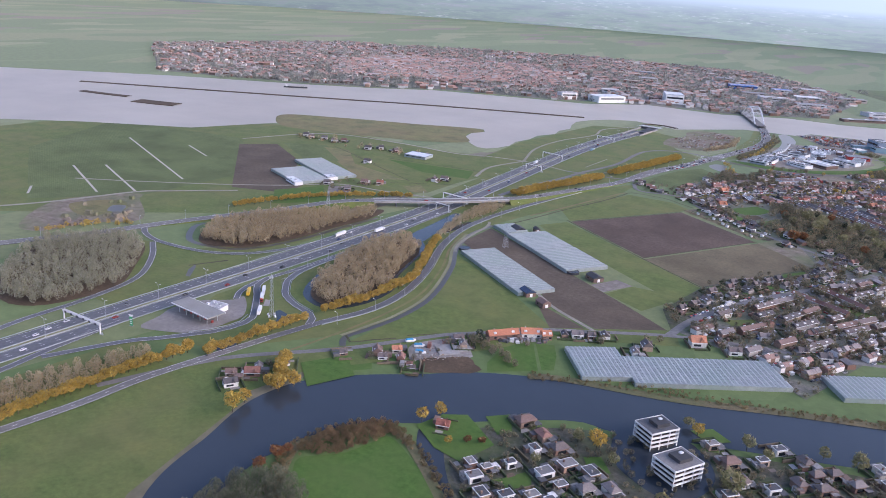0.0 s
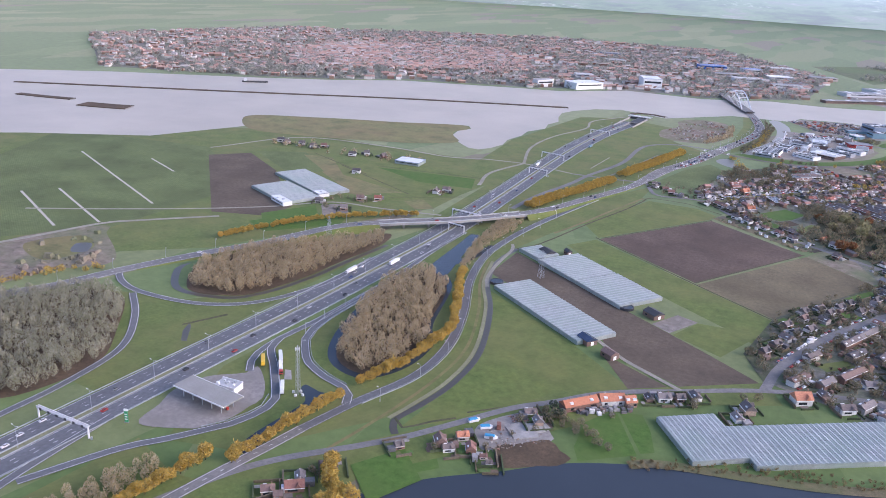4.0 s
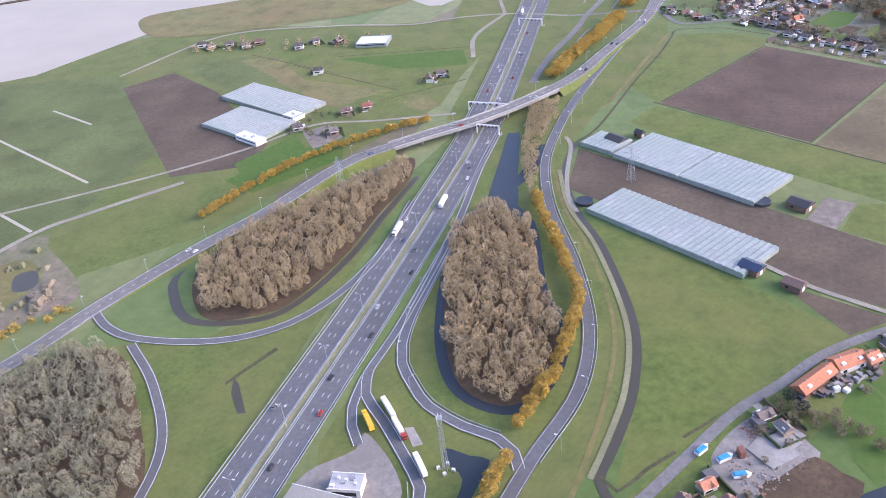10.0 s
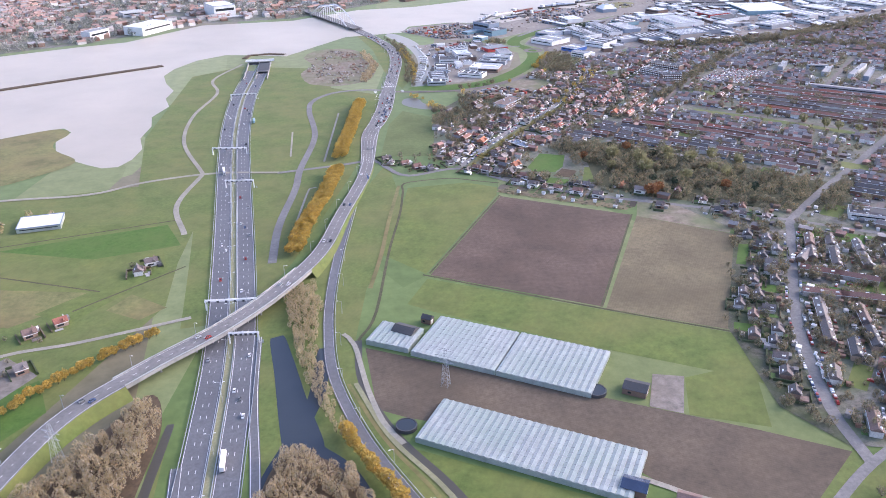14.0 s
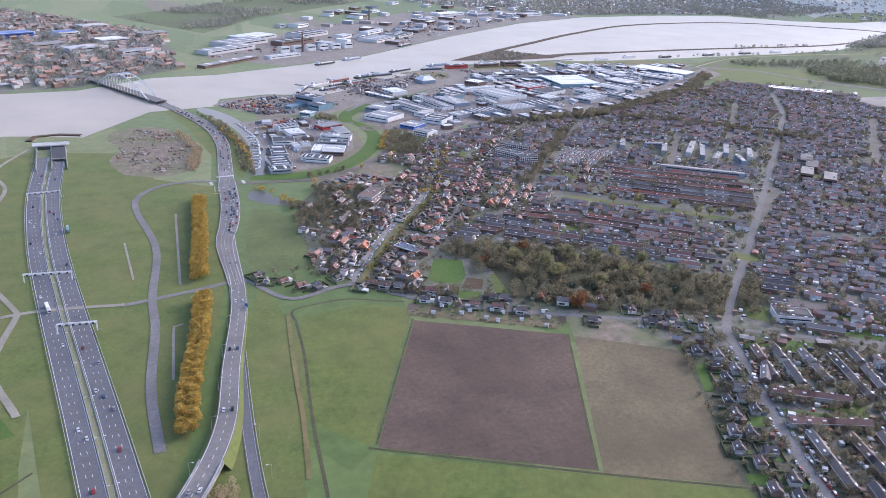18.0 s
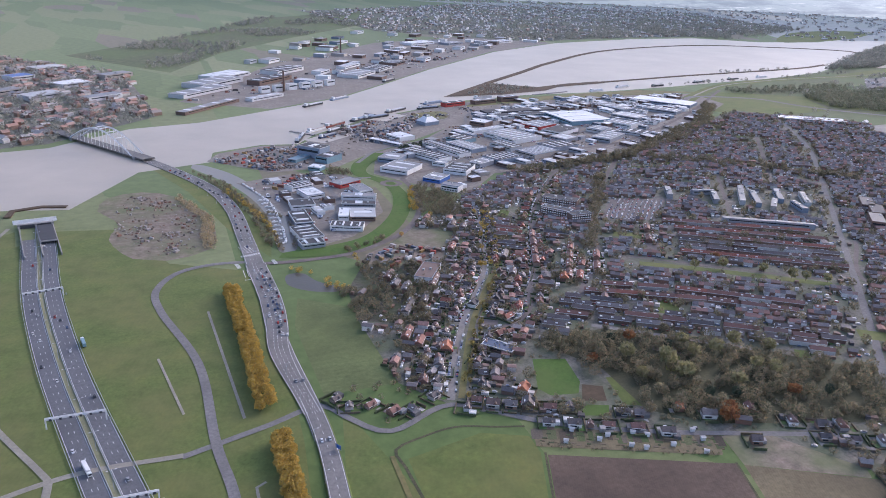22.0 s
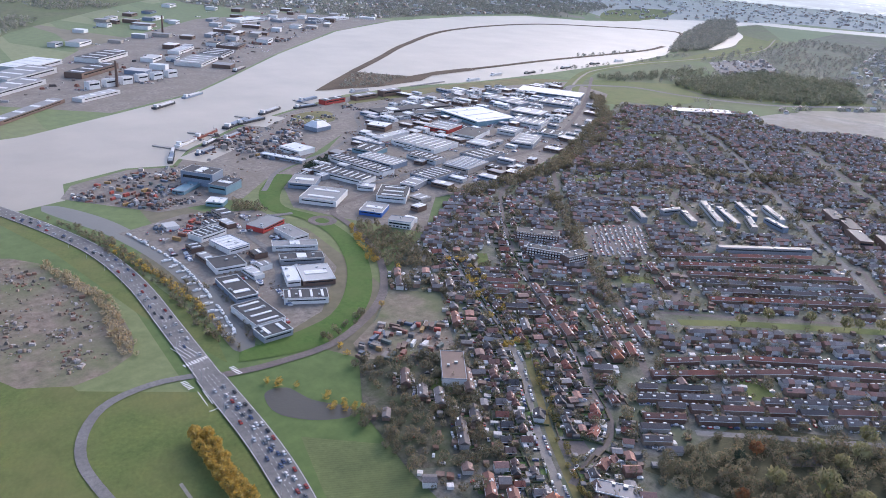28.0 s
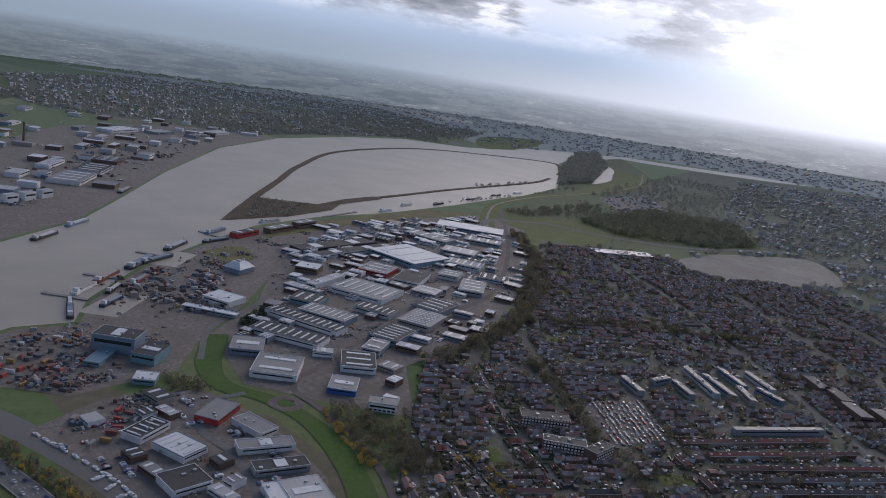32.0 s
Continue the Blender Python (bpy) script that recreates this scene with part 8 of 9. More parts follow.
part("panel", Solid().box(0, 0, 0.4, 1.6, 0.35, 5.2), M_TOTEM, sign)
part("header", Solid().box(0, 0, 5.6, 1.7, 0.4, 1.0), M_WHITE, sign)
part("foot", Solid().box(0, 0, 0, 2.0, 0.8, 0.4), M_CONC, sign)
for k in range(3):
    part("price_bar", Solid().box(0, -0.2, 1.4 + 1.2 * k, 1.2, 0.06, 0.5), M_WHITE, sign)
shop = thing("station_shop", "low white shop with crowded roof plant", "shop", pose(-327, 284.5, 0.25, 0, 0, 8))
part("wall", Solid().box(0, 0, 0, 11, 7, 3.0), M_WHITE, shop)
part("roof", Solid().box(0, 0, 3.004, 10.6, 6.6, 0.15), M_FLIGHT, shop)
part("parapet", Solid().box(0, 3.45, 2.9, 11.2, 0.3, 0.7), M_WHITE, shop)
part("parapet", Solid().box(0, -3.45, 2.9, 11.2, 0.3, 0.7), M_WHITE, shop)
for k in range(7):
    part("roof_plant", Solid().box(RNG.uniform(-4.5, 4.5), RNG.uniform(-2.4, 2.4), 3.15, RNG.uniform(0.6, 1.4), RNG.uniform(0.6, 1.2), RNG.uniform(0.4, 1)), M_STEEL if k % 2 else M_WHITE, shop)
part("window", Solid().box(0, -3.53, 0.6, 8, 0.08, 1.6), M_GLASSW, shop)

# ---- masts, pylons, lamps and gantries ----
def lattice(name, x, y, h, w, label, arms=(), deg=0, category="mast", top=0.25):
    t = thing(name, label, category, pose(x, y, 0.1, 0, 0, deg))
    for a, b in ((1, 1), (1, -1), (-1, -1), (-1, 1)):
        part("leg", Solid().pole((a * w / 2, b * w / 2, 0), (a * w / 2 * top, b * w / 2 * top, h), 0.09, 0.06, 4), M_STEEL, t)
    n = 9
    br = Solid()
    for k in range(n):
        z0, z1 = h * k / n, h * (k + 1) / n
        s0, s1 = (w / 2 * (1 + (top - 1) * z / h) for z in (z0, z1))
        for (a, b), (c, d) in (((1, 1), (1, -1)), ((1, -1), (-1, -1)), ((-1, -1), (-1, 1)), ((-1, 1), (1, 1))):
            br.pole((a * s0, b * s0, z0), (c * s1, d * s1, z1), 0.035, 0.035, 3)
            br.pole((c * s0, d * s0, z0), (a * s1, b * s1, z1), 0.035, 0.035, 3)
    part("bracing", br, M_STEEL, t)
    for z, l in arms:
        part("cross_arm", Solid().pole((-l, 0, z), (l, 0, z), 0.12, 0.12, 4).pole((-l, 0, z), (0, 0, z + 1.2), 0.06, 0.06, 3).pole((l, 0, z), (0, 0, z + 1.2), 0.06, 0.06, 3), M_STEEL, t)
    return t


mast = lattice("radio_mast", -298, 299, 25, 1.5, "white lattice radio mast beside the pond", top=0.7)
part("platform", Solid().box(0, 0, 23.4, 1.8, 1.8, 0.2), M_STEEL, mast)
for k in range(3):
    part("antenna", Solid().box(0.9 * math.cos(k * 2.1), 0.9 * math.sin(k * 2.1), 22.6, 0.35, 0.2, 2.0, k * 2.1), M_WHITE, mast)
for k in range(4):
    c = thing("equipment_cabinet", "white equipment cabinet at the foot of the mast", "cabinet", pose(-298 + 2.6 * math.cos(k * 1.6), 299 + 2.2 * math.sin(k * 1.6), 0.1, 0, 0, 20 * k), "mast cabinets")
    part("body", Solid().box(0, 0, 0, 1.1, 0.8, 1.1), M_WHITE, c)
    part("base", Solid().box(0, 0, -0.05, 1.4, 1.1, 0.15), M_CONC, c)
    part("door", Solid().box(0, -0.42, 0.15, 0.6, 0.05, 0.85), M_STEEL, c)
lattice("power_pylon", -261, 506, 19, 3.2, "grey lattice power pylon in ploughed land", ((12, 4), (15, 5), (18, 3.6)), -30, "pylon")
lattice("power_pylon", -416, 482, 18, 3.6, "grey lattice power pylon beside the viaduct ramp", ((11, 4), (14, 4.4)), -30, "pylon")


def lamp_post(x, y, deg, double, h=10.0):
    t = thing("street_lamp", "tall galvanised street lamp" + (" with two arms in the median" if double else " beside the road"), "street lamp", pose(x, y, 0.1, 0, 0, deg), "motorway lamps" if double else "road lamps")
    part("pole", Solid().pole((0, 0, 0), (0, 0, h), 0.13, 0.08, 6), M_STEEL, t)
    for e in ((-1, 1) if double else (1,)):
        a = part("arm", Solid().pole((0, 0, h), (0, e * 1.4, h + 0.35), 0.06, 0.05, 4), M_STEEL, t)
        part("lamp_head", Solid().box(0, e * 1.8, h + 0.3, 0.35, 0.9, 0.16), M_WHITE, a)
    return t


dbl, sgl = lamp_post(0, 0, 0, True), lamp_post(0, 0, 0, False, 7.0)
for p, a in along(med, 34, 8):
    if 60 < p[1] < 1130:
        copy_thing(dbl, pose(p[0], p[1], 0.2, 0, 0, math.degrees(a)))
for pts, step, off in ((VIADUCT, 34, 5.2), ([(-267, 309), (-262, 345), (-264, 382), (-277, 425), (-297, 473), (-309, 519), (-303, 650)], 30, -3.4), ([(-336, 400), (-331, 351), (-308, 321)], 22, -3), ([(-243, 1012), (-223, 1140), (-228, 1250)], 26, 7.2)):
    L = spline(pts, 6)
    for p, a in along(offset(L, off), step, 6):
        z = p[2] if len(p) > 2 else 0
        copy_thing(sgl, pose(p[0], p[1], z + 0.2, 0, 0, math.degrees(a) + (180 if off > 0 else 0)))
for t in (dbl, sgl):
    for o in (*t.children_recursive, t):
        bpy.data.objects.remove(o)


def gantry(y, x, deg, span=26, both=True):
    t = thing("sign_gantry", "white steel sign gantry over the motorway", "gantry", pose(x, y, 0.15, 0, 0, deg), "motorway gantries")
    for e in (-1, 1):
        part("post", Solid().box(e * span / 2, 0, 0, 0.6, 0.6, 5.4), M_WHITE, t)
    part("beam", Solid().box(0, 0.5, 5.2, span + 0.6, 0.3, 0.9).box(0, -0.5, 5.2, span + 0.6, 0.3, 0.9), M_WHITE, t)
    br = Solid()
    for k in range(14):
        br.box(-span / 2 + span * (k + 0.5) / 14, 0, 5.3, 0.25, 1.0, 0.3)
    part("bracing", br, M_WHITE, t)
    for k in range(6):
        part("lane_sign", Solid().box(span * ((k + 0.5) / 6 - 0.5), -0.8, 4.7, 1.2, 0.25, 1.1), M_FDARK, t)
    part("maintenance_cabinet", Solid().box(span / 2 + 1.6, 0, 0, 0.8, 0.6, 1.3), M_STEEL, t)


for y, x, deg, sp in ((223, -361, 2, 30), (590, -360, -4, 26), (556, -351, -6, 14), (766, -370, -8, 20), (842, -384, -8, 27), (1010, -386, 2, 24)):
    gantry(y, x, deg, sp)

# ---- viaduct, tunnel mouth, bridge ----
via = spline(VIADUCT, 6)
span = np.array([p for p in via if 522 < p[1] < 622])
vd = thing("viaduct", "concrete road viaduct on slim piers over the motorway", "viaduct")
vd["kind"] = "structure"
part("deck_edge", ribbon(Solid(), offset(span, 5.0), 0.35, 0.95, 1.6), M_CONC, vd)
part("deck_edge", ribbon(Solid(), offset(span, -5.0), 0.35, 0.95, 1.6), M_CONC, vd)
for o in (4.6, -4.6):
    part("railing", ribbon(Solid(), offset(span, o), 0.06, 1.45, 0.5), M_STEEL, vd)
for x, y in ((-374, 553), (-360, 565.5), (-346, 583), (-388, 539), (-335, 600)):
    for e in (-1.6, 1.6):
        part("pier", Solid().pole((x + e * 0.7, y - e * 0.7, 0), (x + e * 0.7, y - e * 0.7, 4.6), 0.55, 0.55, 10), M_CONC, vd)
    part("pier_cap", Solid().box(x, y, 4.0, 7.4, 1.1, 0.8, radians(-48)), M_CONC, vd)
for x, y, a in ((-325.5, 620, 24), (-402, 523, -38)):
    part("abutment", Solid().box(x, y, 0, 9.6, 1.4, 3.4, radians(a)), M_CONC, vd)
# grassy ramps
for a, b in ((300, 526), (618, 860)):
    L = np.array([p for p in via if a < p[1] < b])
    L = L[(L[:, 2] > 0.05)]
    r = Solid()
    n = len(L)
    for o, k in ((4.7, 1), (-4.7, -1)):
        top, foot = offset(L, o), offset(L, o)
        foot = np.array([offset(L, o + k * max(0.5, 0.95 * L[i, 2]))[i] for i in range(n)])
        vs = [(p[0], p[1], 0.42 + L[i, 2]) for i, p in enumerate(top)] + [(p[0], p[1], 0.02) for p in foot]
        r.add(vs, [(i, i + 1, n + i + 1, n + i) for i in range(n - 1)])
    tagged(part("embankment", r, M_VERGE), "grassy embankment of the viaduct road", "embankment", kind="structure")

tm = thing("tunnel_mouth", "concrete tunnel mouth where the motorway dives under the river", "tunnel")
tm["kind"] = "structure"
for e, c in ((-12.6, 0), (12.6, 0), (0, 0)):
    part("retaining_wall", Solid().box(-380 + e, 1128, 0, 0.8, 76, 2.2), M_CONC, tm)
part("portal_beam", Solid().box(-380, 1167, 0, 27, 3.0, 3.6), M_CONC, tm)
# black panels on the solid beam imitate the shade inside the tubes
part("portal_opening", Solid().box(-386.2, 1165.4, 0.3, 10.6, 0.4, 2.8).box(-373.8, 1165.4, 0.3, 10.6, 0.4, 2.8), M_FDARK, tm)
for k in range(8):
    part("screen_beam", Solid().box(-380, 1169.5 + 1.5 * k, 2.9, 33, 0.4, 0.5), M_WHITE, tm)
part("service_roof", Solid().box(-373.6, 1142, 2.3, 11.6, 42, 0.3), M_FDARK, tm)
part("portal_beam", Solid().box(-373.6, 1120.5, 2.0, 12, 1.2, 0.9), M_CONC, tm)

br = thing("arch_bridge", "pale steel tied-arch bridge over the river", "bridge")
br["kind"] = "structure"
B0, B1 = Vector((-262, 1366, 0)), Vector((-318, 1500, 0))
bu = (B1 - B0).normalized()
bn = Vector((-bu.y, bu.x, 0))
deckline = np.array([tuple(B0 + (B1 - B0) * (k / 20)) for k in range(-2, 27)])[:, :2]
part("deck", ribbon(Solid(), deckline, 7.0, 3.4, 1.2), M_OLDROAD, br)
for e in (-7, 7):
    arch = Solid()
    P = [B0 + bu * (8 + 128 * k / 16) + bn * e + Vector((0, 0, 3.4 + 20 * math.sin(math.pi * k / 16))) for k in range(17)]
    for a, b in zip(P, P[1:]):
        arch.pole(a, b, 1.1, 1.1, 4)
    part("arch_rib", arch, M_WHITE, br)
    for k in range(2, 15):
        part("hanger", Solid().pole(P[k], (P[k].x, P[k].y, 3.4), 0.22, 0.22, 4), M_WHITE, br)
for k in range(4, 13, 2):
    w = 3.4 + 20 * math.sin(math.pi * k / 16)
    c = B0 + bu * (8 + 8 * k)
    part("wind_brace", Solid().pole(c + bn * 7 + Vector((0, 0, w)), c - bn * 7 + Vector((0, 0, w)), 0.5, 0.5, 4), M_WHITE, br)
for q in (B0 + bu * 4, B0 + bu * 136):
    part("pier", Solid().box(q.x, q.y, 0, 16, 5, 3.2, math.atan2(bn.y, bn.x)), M_CONC, br)

# ---- vehicles ----
def car_form(wheels=True):
    t = thing("car", "small passenger car on the road", "car")
    part("body", Solid().box(0, 0, 0.28, 3.1, 1.3, 0.5).box(0, 0, 0.78, 2.9, 1.25, 0.1, 0, 0.92).box(-0.15, 0, 1.235, 1.3, 0.9, 0.05), M_CARS, t)
    part("cabin", Solid().box(-0.15, 0, 0.85, 1.7, 1.15, 0.38, 0, 0.78), M_GLASSW, t)
    w = Solid().pole((0, -0.1, 0), (0, 0.1, 0), 0.24, 0.24, 8).mesh("wheel", M_TYRE)
    for a, b in ((0.95, 0.6), (0.95, -0.6), (-0.95, 0.6), (-0.95, -0.6)) if wheels else ():
        o = part("wheel", None, None, t, me=w)
        o.location = (a, b, 0.24)
    return t


car, far_car = car_form(), car_form(False)


def cars_on(line, step, label, group, z=0.22, skip=0.35, flip=False, seed=0, form=None):
    rng = np.random.default_rng(seed)
    for p, a in along(line, step, rng.uniform(0, step)):
        if rng.random() < skip:
            continue
        h = p[2] if len(p) > 2 else 0
        c = copy_thing(form or car, pose(p[0] + rng.normal() * 0.1, p[1], z + h, 0, 0, math.degrees(a) + (180 if flip else 0)))
        tagged(c, label, "car", group)


part_of = np.array([p for p in med if 150 < p[1] < 1120])
for o, s, fl in ((9.4, 1, True), (6.9, 2, True), (4.4, 3, True), (-4.4, 4, False), (-6.9, 5, False), (-9.4, 6, False)):
    cars_on(offset(part_of, o), 46, "small car driving on the motorway", "motorway cars", 0.24, 0.6, fl, s)
jl = spline([(-266, 890), (-262, 905), (-252, 950), (-245, 1000)], 6)
for o, s in ((-5.4, 11), (-3.0, 12), (-0.8, 13)):
    cars_on(offset(jl, o), 6.5, "car queuing before the junction", "queuing cars", 0.6, 0.25, False, s, far_car)
cars_on(offset(jl, 3), 16, "car leaving the junction", "queuing cars", 0.6, 0.4, True, 14, far_car)
bl = spline([(-240, 1030), (-233, 1074), (-223, 1140), (-221, 1200), (-228, 1250), (-243, 1310)], 6)
for o, s in ((-3.4, 15), (3.4, 16), (1.2, 17)):
    cars_on(offset(bl, o), 10.0, "car queuing on the bridge approach", "queuing cars", 0.58, 0.45, o > 0, s, far_car)
cars_on(offset(np.array([p for p in via if 380 < p[1] < 850]), 2), 60, "car on the viaduct road", "viaduct cars", 0.52, 0.3, True, 18)
cars_on(offset(np.array([p for p in via if 380 < p[1] < 850]), -2), 60, "car on the viaduct road", "viaduct cars", 0.52, 0.3, False, 19)
for o in (*car.children_recursive, car, *far_car.children_recursive, far_car):
    bpy.data.objects.remove(o)


def lorry(x, y, deg, cab, box, label, L=9.0, z=0.32):
    t = thing("lorry", label, "lorry", pose(x, y, z, 0, 0, deg), "lorries")
    part("trailer", Solid().box(-1.2, 0, 0.7, L, 1.8, 2.1), box, t)
    part("chassis", Solid().box(0, 0, 0.45, L + 2.4, 1.2, 0.25), M_TYRE, t)
    c = part("cab", Solid().box(L / 2 + 0.3, 0, 0.4, 1.6, 1.75, 2.0), cab, t)
    part("windscreen", Solid().box(L / 2 + 1.12, 0, 1.3, 0.06, 1.5, 0.7), M_GLASSW, c)
    for a in (L / 2 + 0.3, -L / 2 + 0.4, -L / 2 - 0.5, L * 0.15):
        for e in (-0.8, 0.8):
            part("wheel", Solid().pole((a, e - 0.12, 0.36), (a, e + 0.12, 0.36), 0.36, 0.36, 10), M_TYRE, t)


lorry(-326.5, 321, 132, M_WHITE, M_WHITE, "white lorry parked at the filling station")
lorry(-319, 312, -48, M_REDP, M_WHITE, "white lorry with a red cab parked at the filling station", 8)
lorry(-331.5, 313.5, 130, M_YELP, M_YELP, "yellow lorry parked at the filling station", 7.5)
lorry(-306.5, 298, 128, M_WHITE, M_WHITE, "white lorry parked at the filling station", 8)
lorry(-352.6, 470, 91, M_WHITE, M_WHITE, "white lorry on the motorway", 9, 0.25)
lorry(-367.0, 440, -89, M_WHITE, M_WHITE, "white lorry on the motorway", 9, 0.25)
lorry(-384.5, 800, -82, M_WHITE, M_WHITE, "white lorry on the motorway", 9, 0.25)
lorry(-371, 930, 92, M_WHITE, M_TEAL, "lorry with a blue trailer on the motorway", 8, 0.25)
for x, y, deg, lab in ((-212, 322, 40, "bright blue covered boat on the yard"), (-207, 316, 20, "blue and white boat on the yard"), (-219, 324, 55, "pale covered trailer beside the road")):
    t = thing("stored_boat", lab, "boat", pose(x, y, 0.15, 0, 0, deg), "river yard goods")
    part("hull", Solid().prism([(3.2, 0), (1.8, 1.1), (-2.6, 1.0), (-2.6, -1.0), (1.8, -1.1)], 0.2, 1.3), M_WHITE, t)
    part("cover", Solid().box(-0.4, 0, 1.3, 4.4, 1.8, 0.5, 0, 0.8), M_TARP, t)
t = thing("road_sign", "large blue road sign beside the main road", "road sign", pose(-279, 764, 0.1, 0, 0, -70))
for e in (-1.2, 1.2):
    part("post", Solid().pole((e, 0, 0), (e, 0, 3.6), 0.08, 0.08, 5), M_STEEL, t)
part("panel", Solid().box(0, 0.12, 1.6, 3.6, 0.1, 2.2), M_BLUE, t)

# ---- boats ----
def boat_form(L):
    t = thing("boat", "white motor boat moored in the marina", "boat")
    s = Solid()
    h = L / 2
    s.prism([(h, 0), (h * 0.55, L * 0.14), (-h, L * 0.13), (-h, -L * 0.13), (h * 0.55, -L * 0.14)], 0, 0.8)
    part("hull", s, M_WHITE, t)
    part("cabin", Solid().box(-L * 0.08, 0, 0.8, L * 0.42, L * 0.19, 0.65, 0, 0.8), M_WHITE, t)
    part("windscreen", Solid().box(L * 0.1, 0, 0.85, L * 0.1, L * 0.17, 0.5, 0, 0.7), M_GLASSW, t)
    return t


boats = [boat_form(6.0), boat_form(7.5)]
bline = spline([(-188, 1226), (-184, 1165), (-187, 1131), (-197, 1080), (-208, 1038)], 5)
for p, a in along(bline, 8.5):
    if RNG.random() < 0.2:
        continue
    copy_thing(boats[RNG.integers(2)], pose(p[0] - 1.5, p[1], 0.1, 0, 0, math.degrees(a) + RNG.choice((0, 180)) + RNG.normal() * 6))["group"] = "marina boats"
for p, a in along(offset(bline, -6), 11, 60):
    copy_thing(boats[RNG.integers(2)], pose(p[0], p[1], 0.1, 0, 0, math.degrees(a) + 90 + RNG.normal() * 8))["group"] = "marina boats"
for t in boats:
    for o in (*t.children_recursive, t):
        bpy.data.objects.remove(o)


M_RUST = plain("rust_primer", (0.24, 0.075, 0.055), 0.7)


def ship(x, y, L, deg, hullm, label):
    t = thing("ship", label, "ship", pose(x, y, 0.1, 0, 0, deg), "moored ships")
    h, w = L / 2, L * 0.075
    part("hull", Solid().prism([(h, 0), (h * 0.82, w), (-h * 0.95, w), (-h, w * 0.6), (-h, -w * 0.6), (-h * 0.95, -w), (h * 0.82, -w)], 0, 2.2), hullm, t)
    part("hold_cover", Solid().box(L * 0.08, 0, 2.2, L * 0.6, w * 1.4, 0.9), M_CLAD, t)
    part("wheelhouse", Solid().box(-h * 0.75, 0, 2.2, L * 0.09, w * 1.4, 3.0), M_WHITE, t)
    part("mast", Solid().pole((h * 0.7, 0, 2.2), (h * 0.7, 0, 7), 0.15, 0.08, 5), M_STEEL, t)


for x, y, L, d, m, lab in ((60, 1490, 60, 32, M_FDARK, "long dark barge moored at the shipyard"), (5, 1462, 46, 32, M_RUST, "rust-red ship moored at the shipyard"), (-30, 1440, 40, 32, M_WHITE, "white ship moored at the shipyard"), (130, 1528, 50, 28, M_FDARK, "dark barge at the quay"), (-70, 1395, 36, 60, M_FDARK, "dark pontoon at the quay"), (215, 1566, 44, 20, M_CLAD, "grey vessel at the quay"), (320, 1584, 40, 5, M_CLAD, "grey vessel at the quay"),
                               (-30, 1400, 34, 28, M_SOLAR, "dark blue work vessel in the yard basin"), (-960, 1020, 40, 40, M_FDARK, "barge under way on the river"), (560, 1580, 34, 5, M_WHITE, "white houseboat moored by the bank"), (720, 1590, 34, 5, M_FDARK, "dark houseboat moored by the bank"), (840, 1600, 34, 5, M_FDARK, "dark houseboat moored by the bank"), (-440, 1500, 50, 20, M_CONC, "grey pontoon jetty by the works"), (80, 1492, 50, 15, M_FDARK, "black barge at the pier"), (-10, 1428, 30, 35, M_FDARK, "dark barge in the basin"), (186, 1530, 40, 5, M_FDARK, "dark pontoon at the quay"), (24, 1440, 36, 30, M_RUST, "rust-red hull on the slip"), (-60, 1412, 28, 60, M_FDARK, "dark work boat at the quay"), (30, 1610, 46, 30, M_FDARK, "dark barge at the far quay"), (90, 1650, 46, 30, M_CLAD, "grey barge at the far quay"), (250, 1800, 50, 40, M_FDARK, "dark barge at the far quay"), (640, 1600, 34, 5, M_WHITE, "white houseboat moored by the bank"), (950, 1610, 34, 0, M_FDARK, "dark houseboat moored by the bank"), (1040, 1612, 34, 0, M_WHITE, "white houseboat moored by the bank")):
    ship(x, y, L, d, m, lab)

# ---- yard clutter: containers, rubble, plant ----
M_BOXES = palette("container_paint", [(0.22, 0.10, 0.075), (0.10, 0.13, 0.18), (0.20, 0.14, 0.10), (0.30, 0.29, 0.28), (0.46, 0.45, 0.43), (0.13, 0.16, 0.15), (0.21, 0.19, 0.17), (0.16, 0.11, 0.09), (0.13, 0.13, 0.135), (0.36, 0.34, 0.32), (0.36, 0.08, 0.06), (0.60, 0.60, 0.58), (0.34, 0.22, 0.09), (0.12, 0.15, 0.20)], rough=0.6)
cs = Solid().box(0, 0, 0, 4.6, 1.8, 1.9)
cont = tagged(part("shipping_container", cs, M_BOXES), "painted steel container in a yard", "container")


def containers(poly, n, label, group, seed, free=True):
    rng = np.random.default_rng(seed)
    P = np.array(poly, float)
    while n > 0:
        x, y = rng.uniform(P.min(0), P.max(0))
        if inside(x, y, P):
            n -= 1
            if free and taken(x, y, 2):
                continue
            s = rng.uniform(0.6, 1.5)
            t = copy_thing(cont, pose(x, y, 0.15, 0, 0, rng.choice((-60, 30)) + rng.normal() * 8) @ Matrix.Diagonal((s, rng.uniform(0.8, 1.6), rng.uniform(0.8, 1.5), 1)))
            tagged(t, label, "container", group)
            take_disc(x, y, 2)


containers([(-150, 1265), (-195, 1330), (-120, 1372), (-85, 1330)], 70, "painted container in the scrapyard by the river", "scrapyard containers", 1)
containers([(-40, 1400), (60, 1470), (160, 1515), (110, 1420), (0, 1350)], 70, "painted container in the shipyard", "shipyard containers", 2)
containers([(-180, 1185), (-170, 1235), (-110, 1240), (-115, 1205)], 20, "container and stacked goods in the storage yard", "storage containers", 3)
containers([(-160, 990), (-127, 1007), (-104, 980), (-119, 957), (-150, 962), (-168, 980)], 64, "red and white showman's wagon parked in the yard", "yard wagons", 4, False)
containers([(-214, 320), (-206, 332), (-200, 320), (-207, 310)], 4, "container and boat shell in the littered yard", "river yard goods", 5)
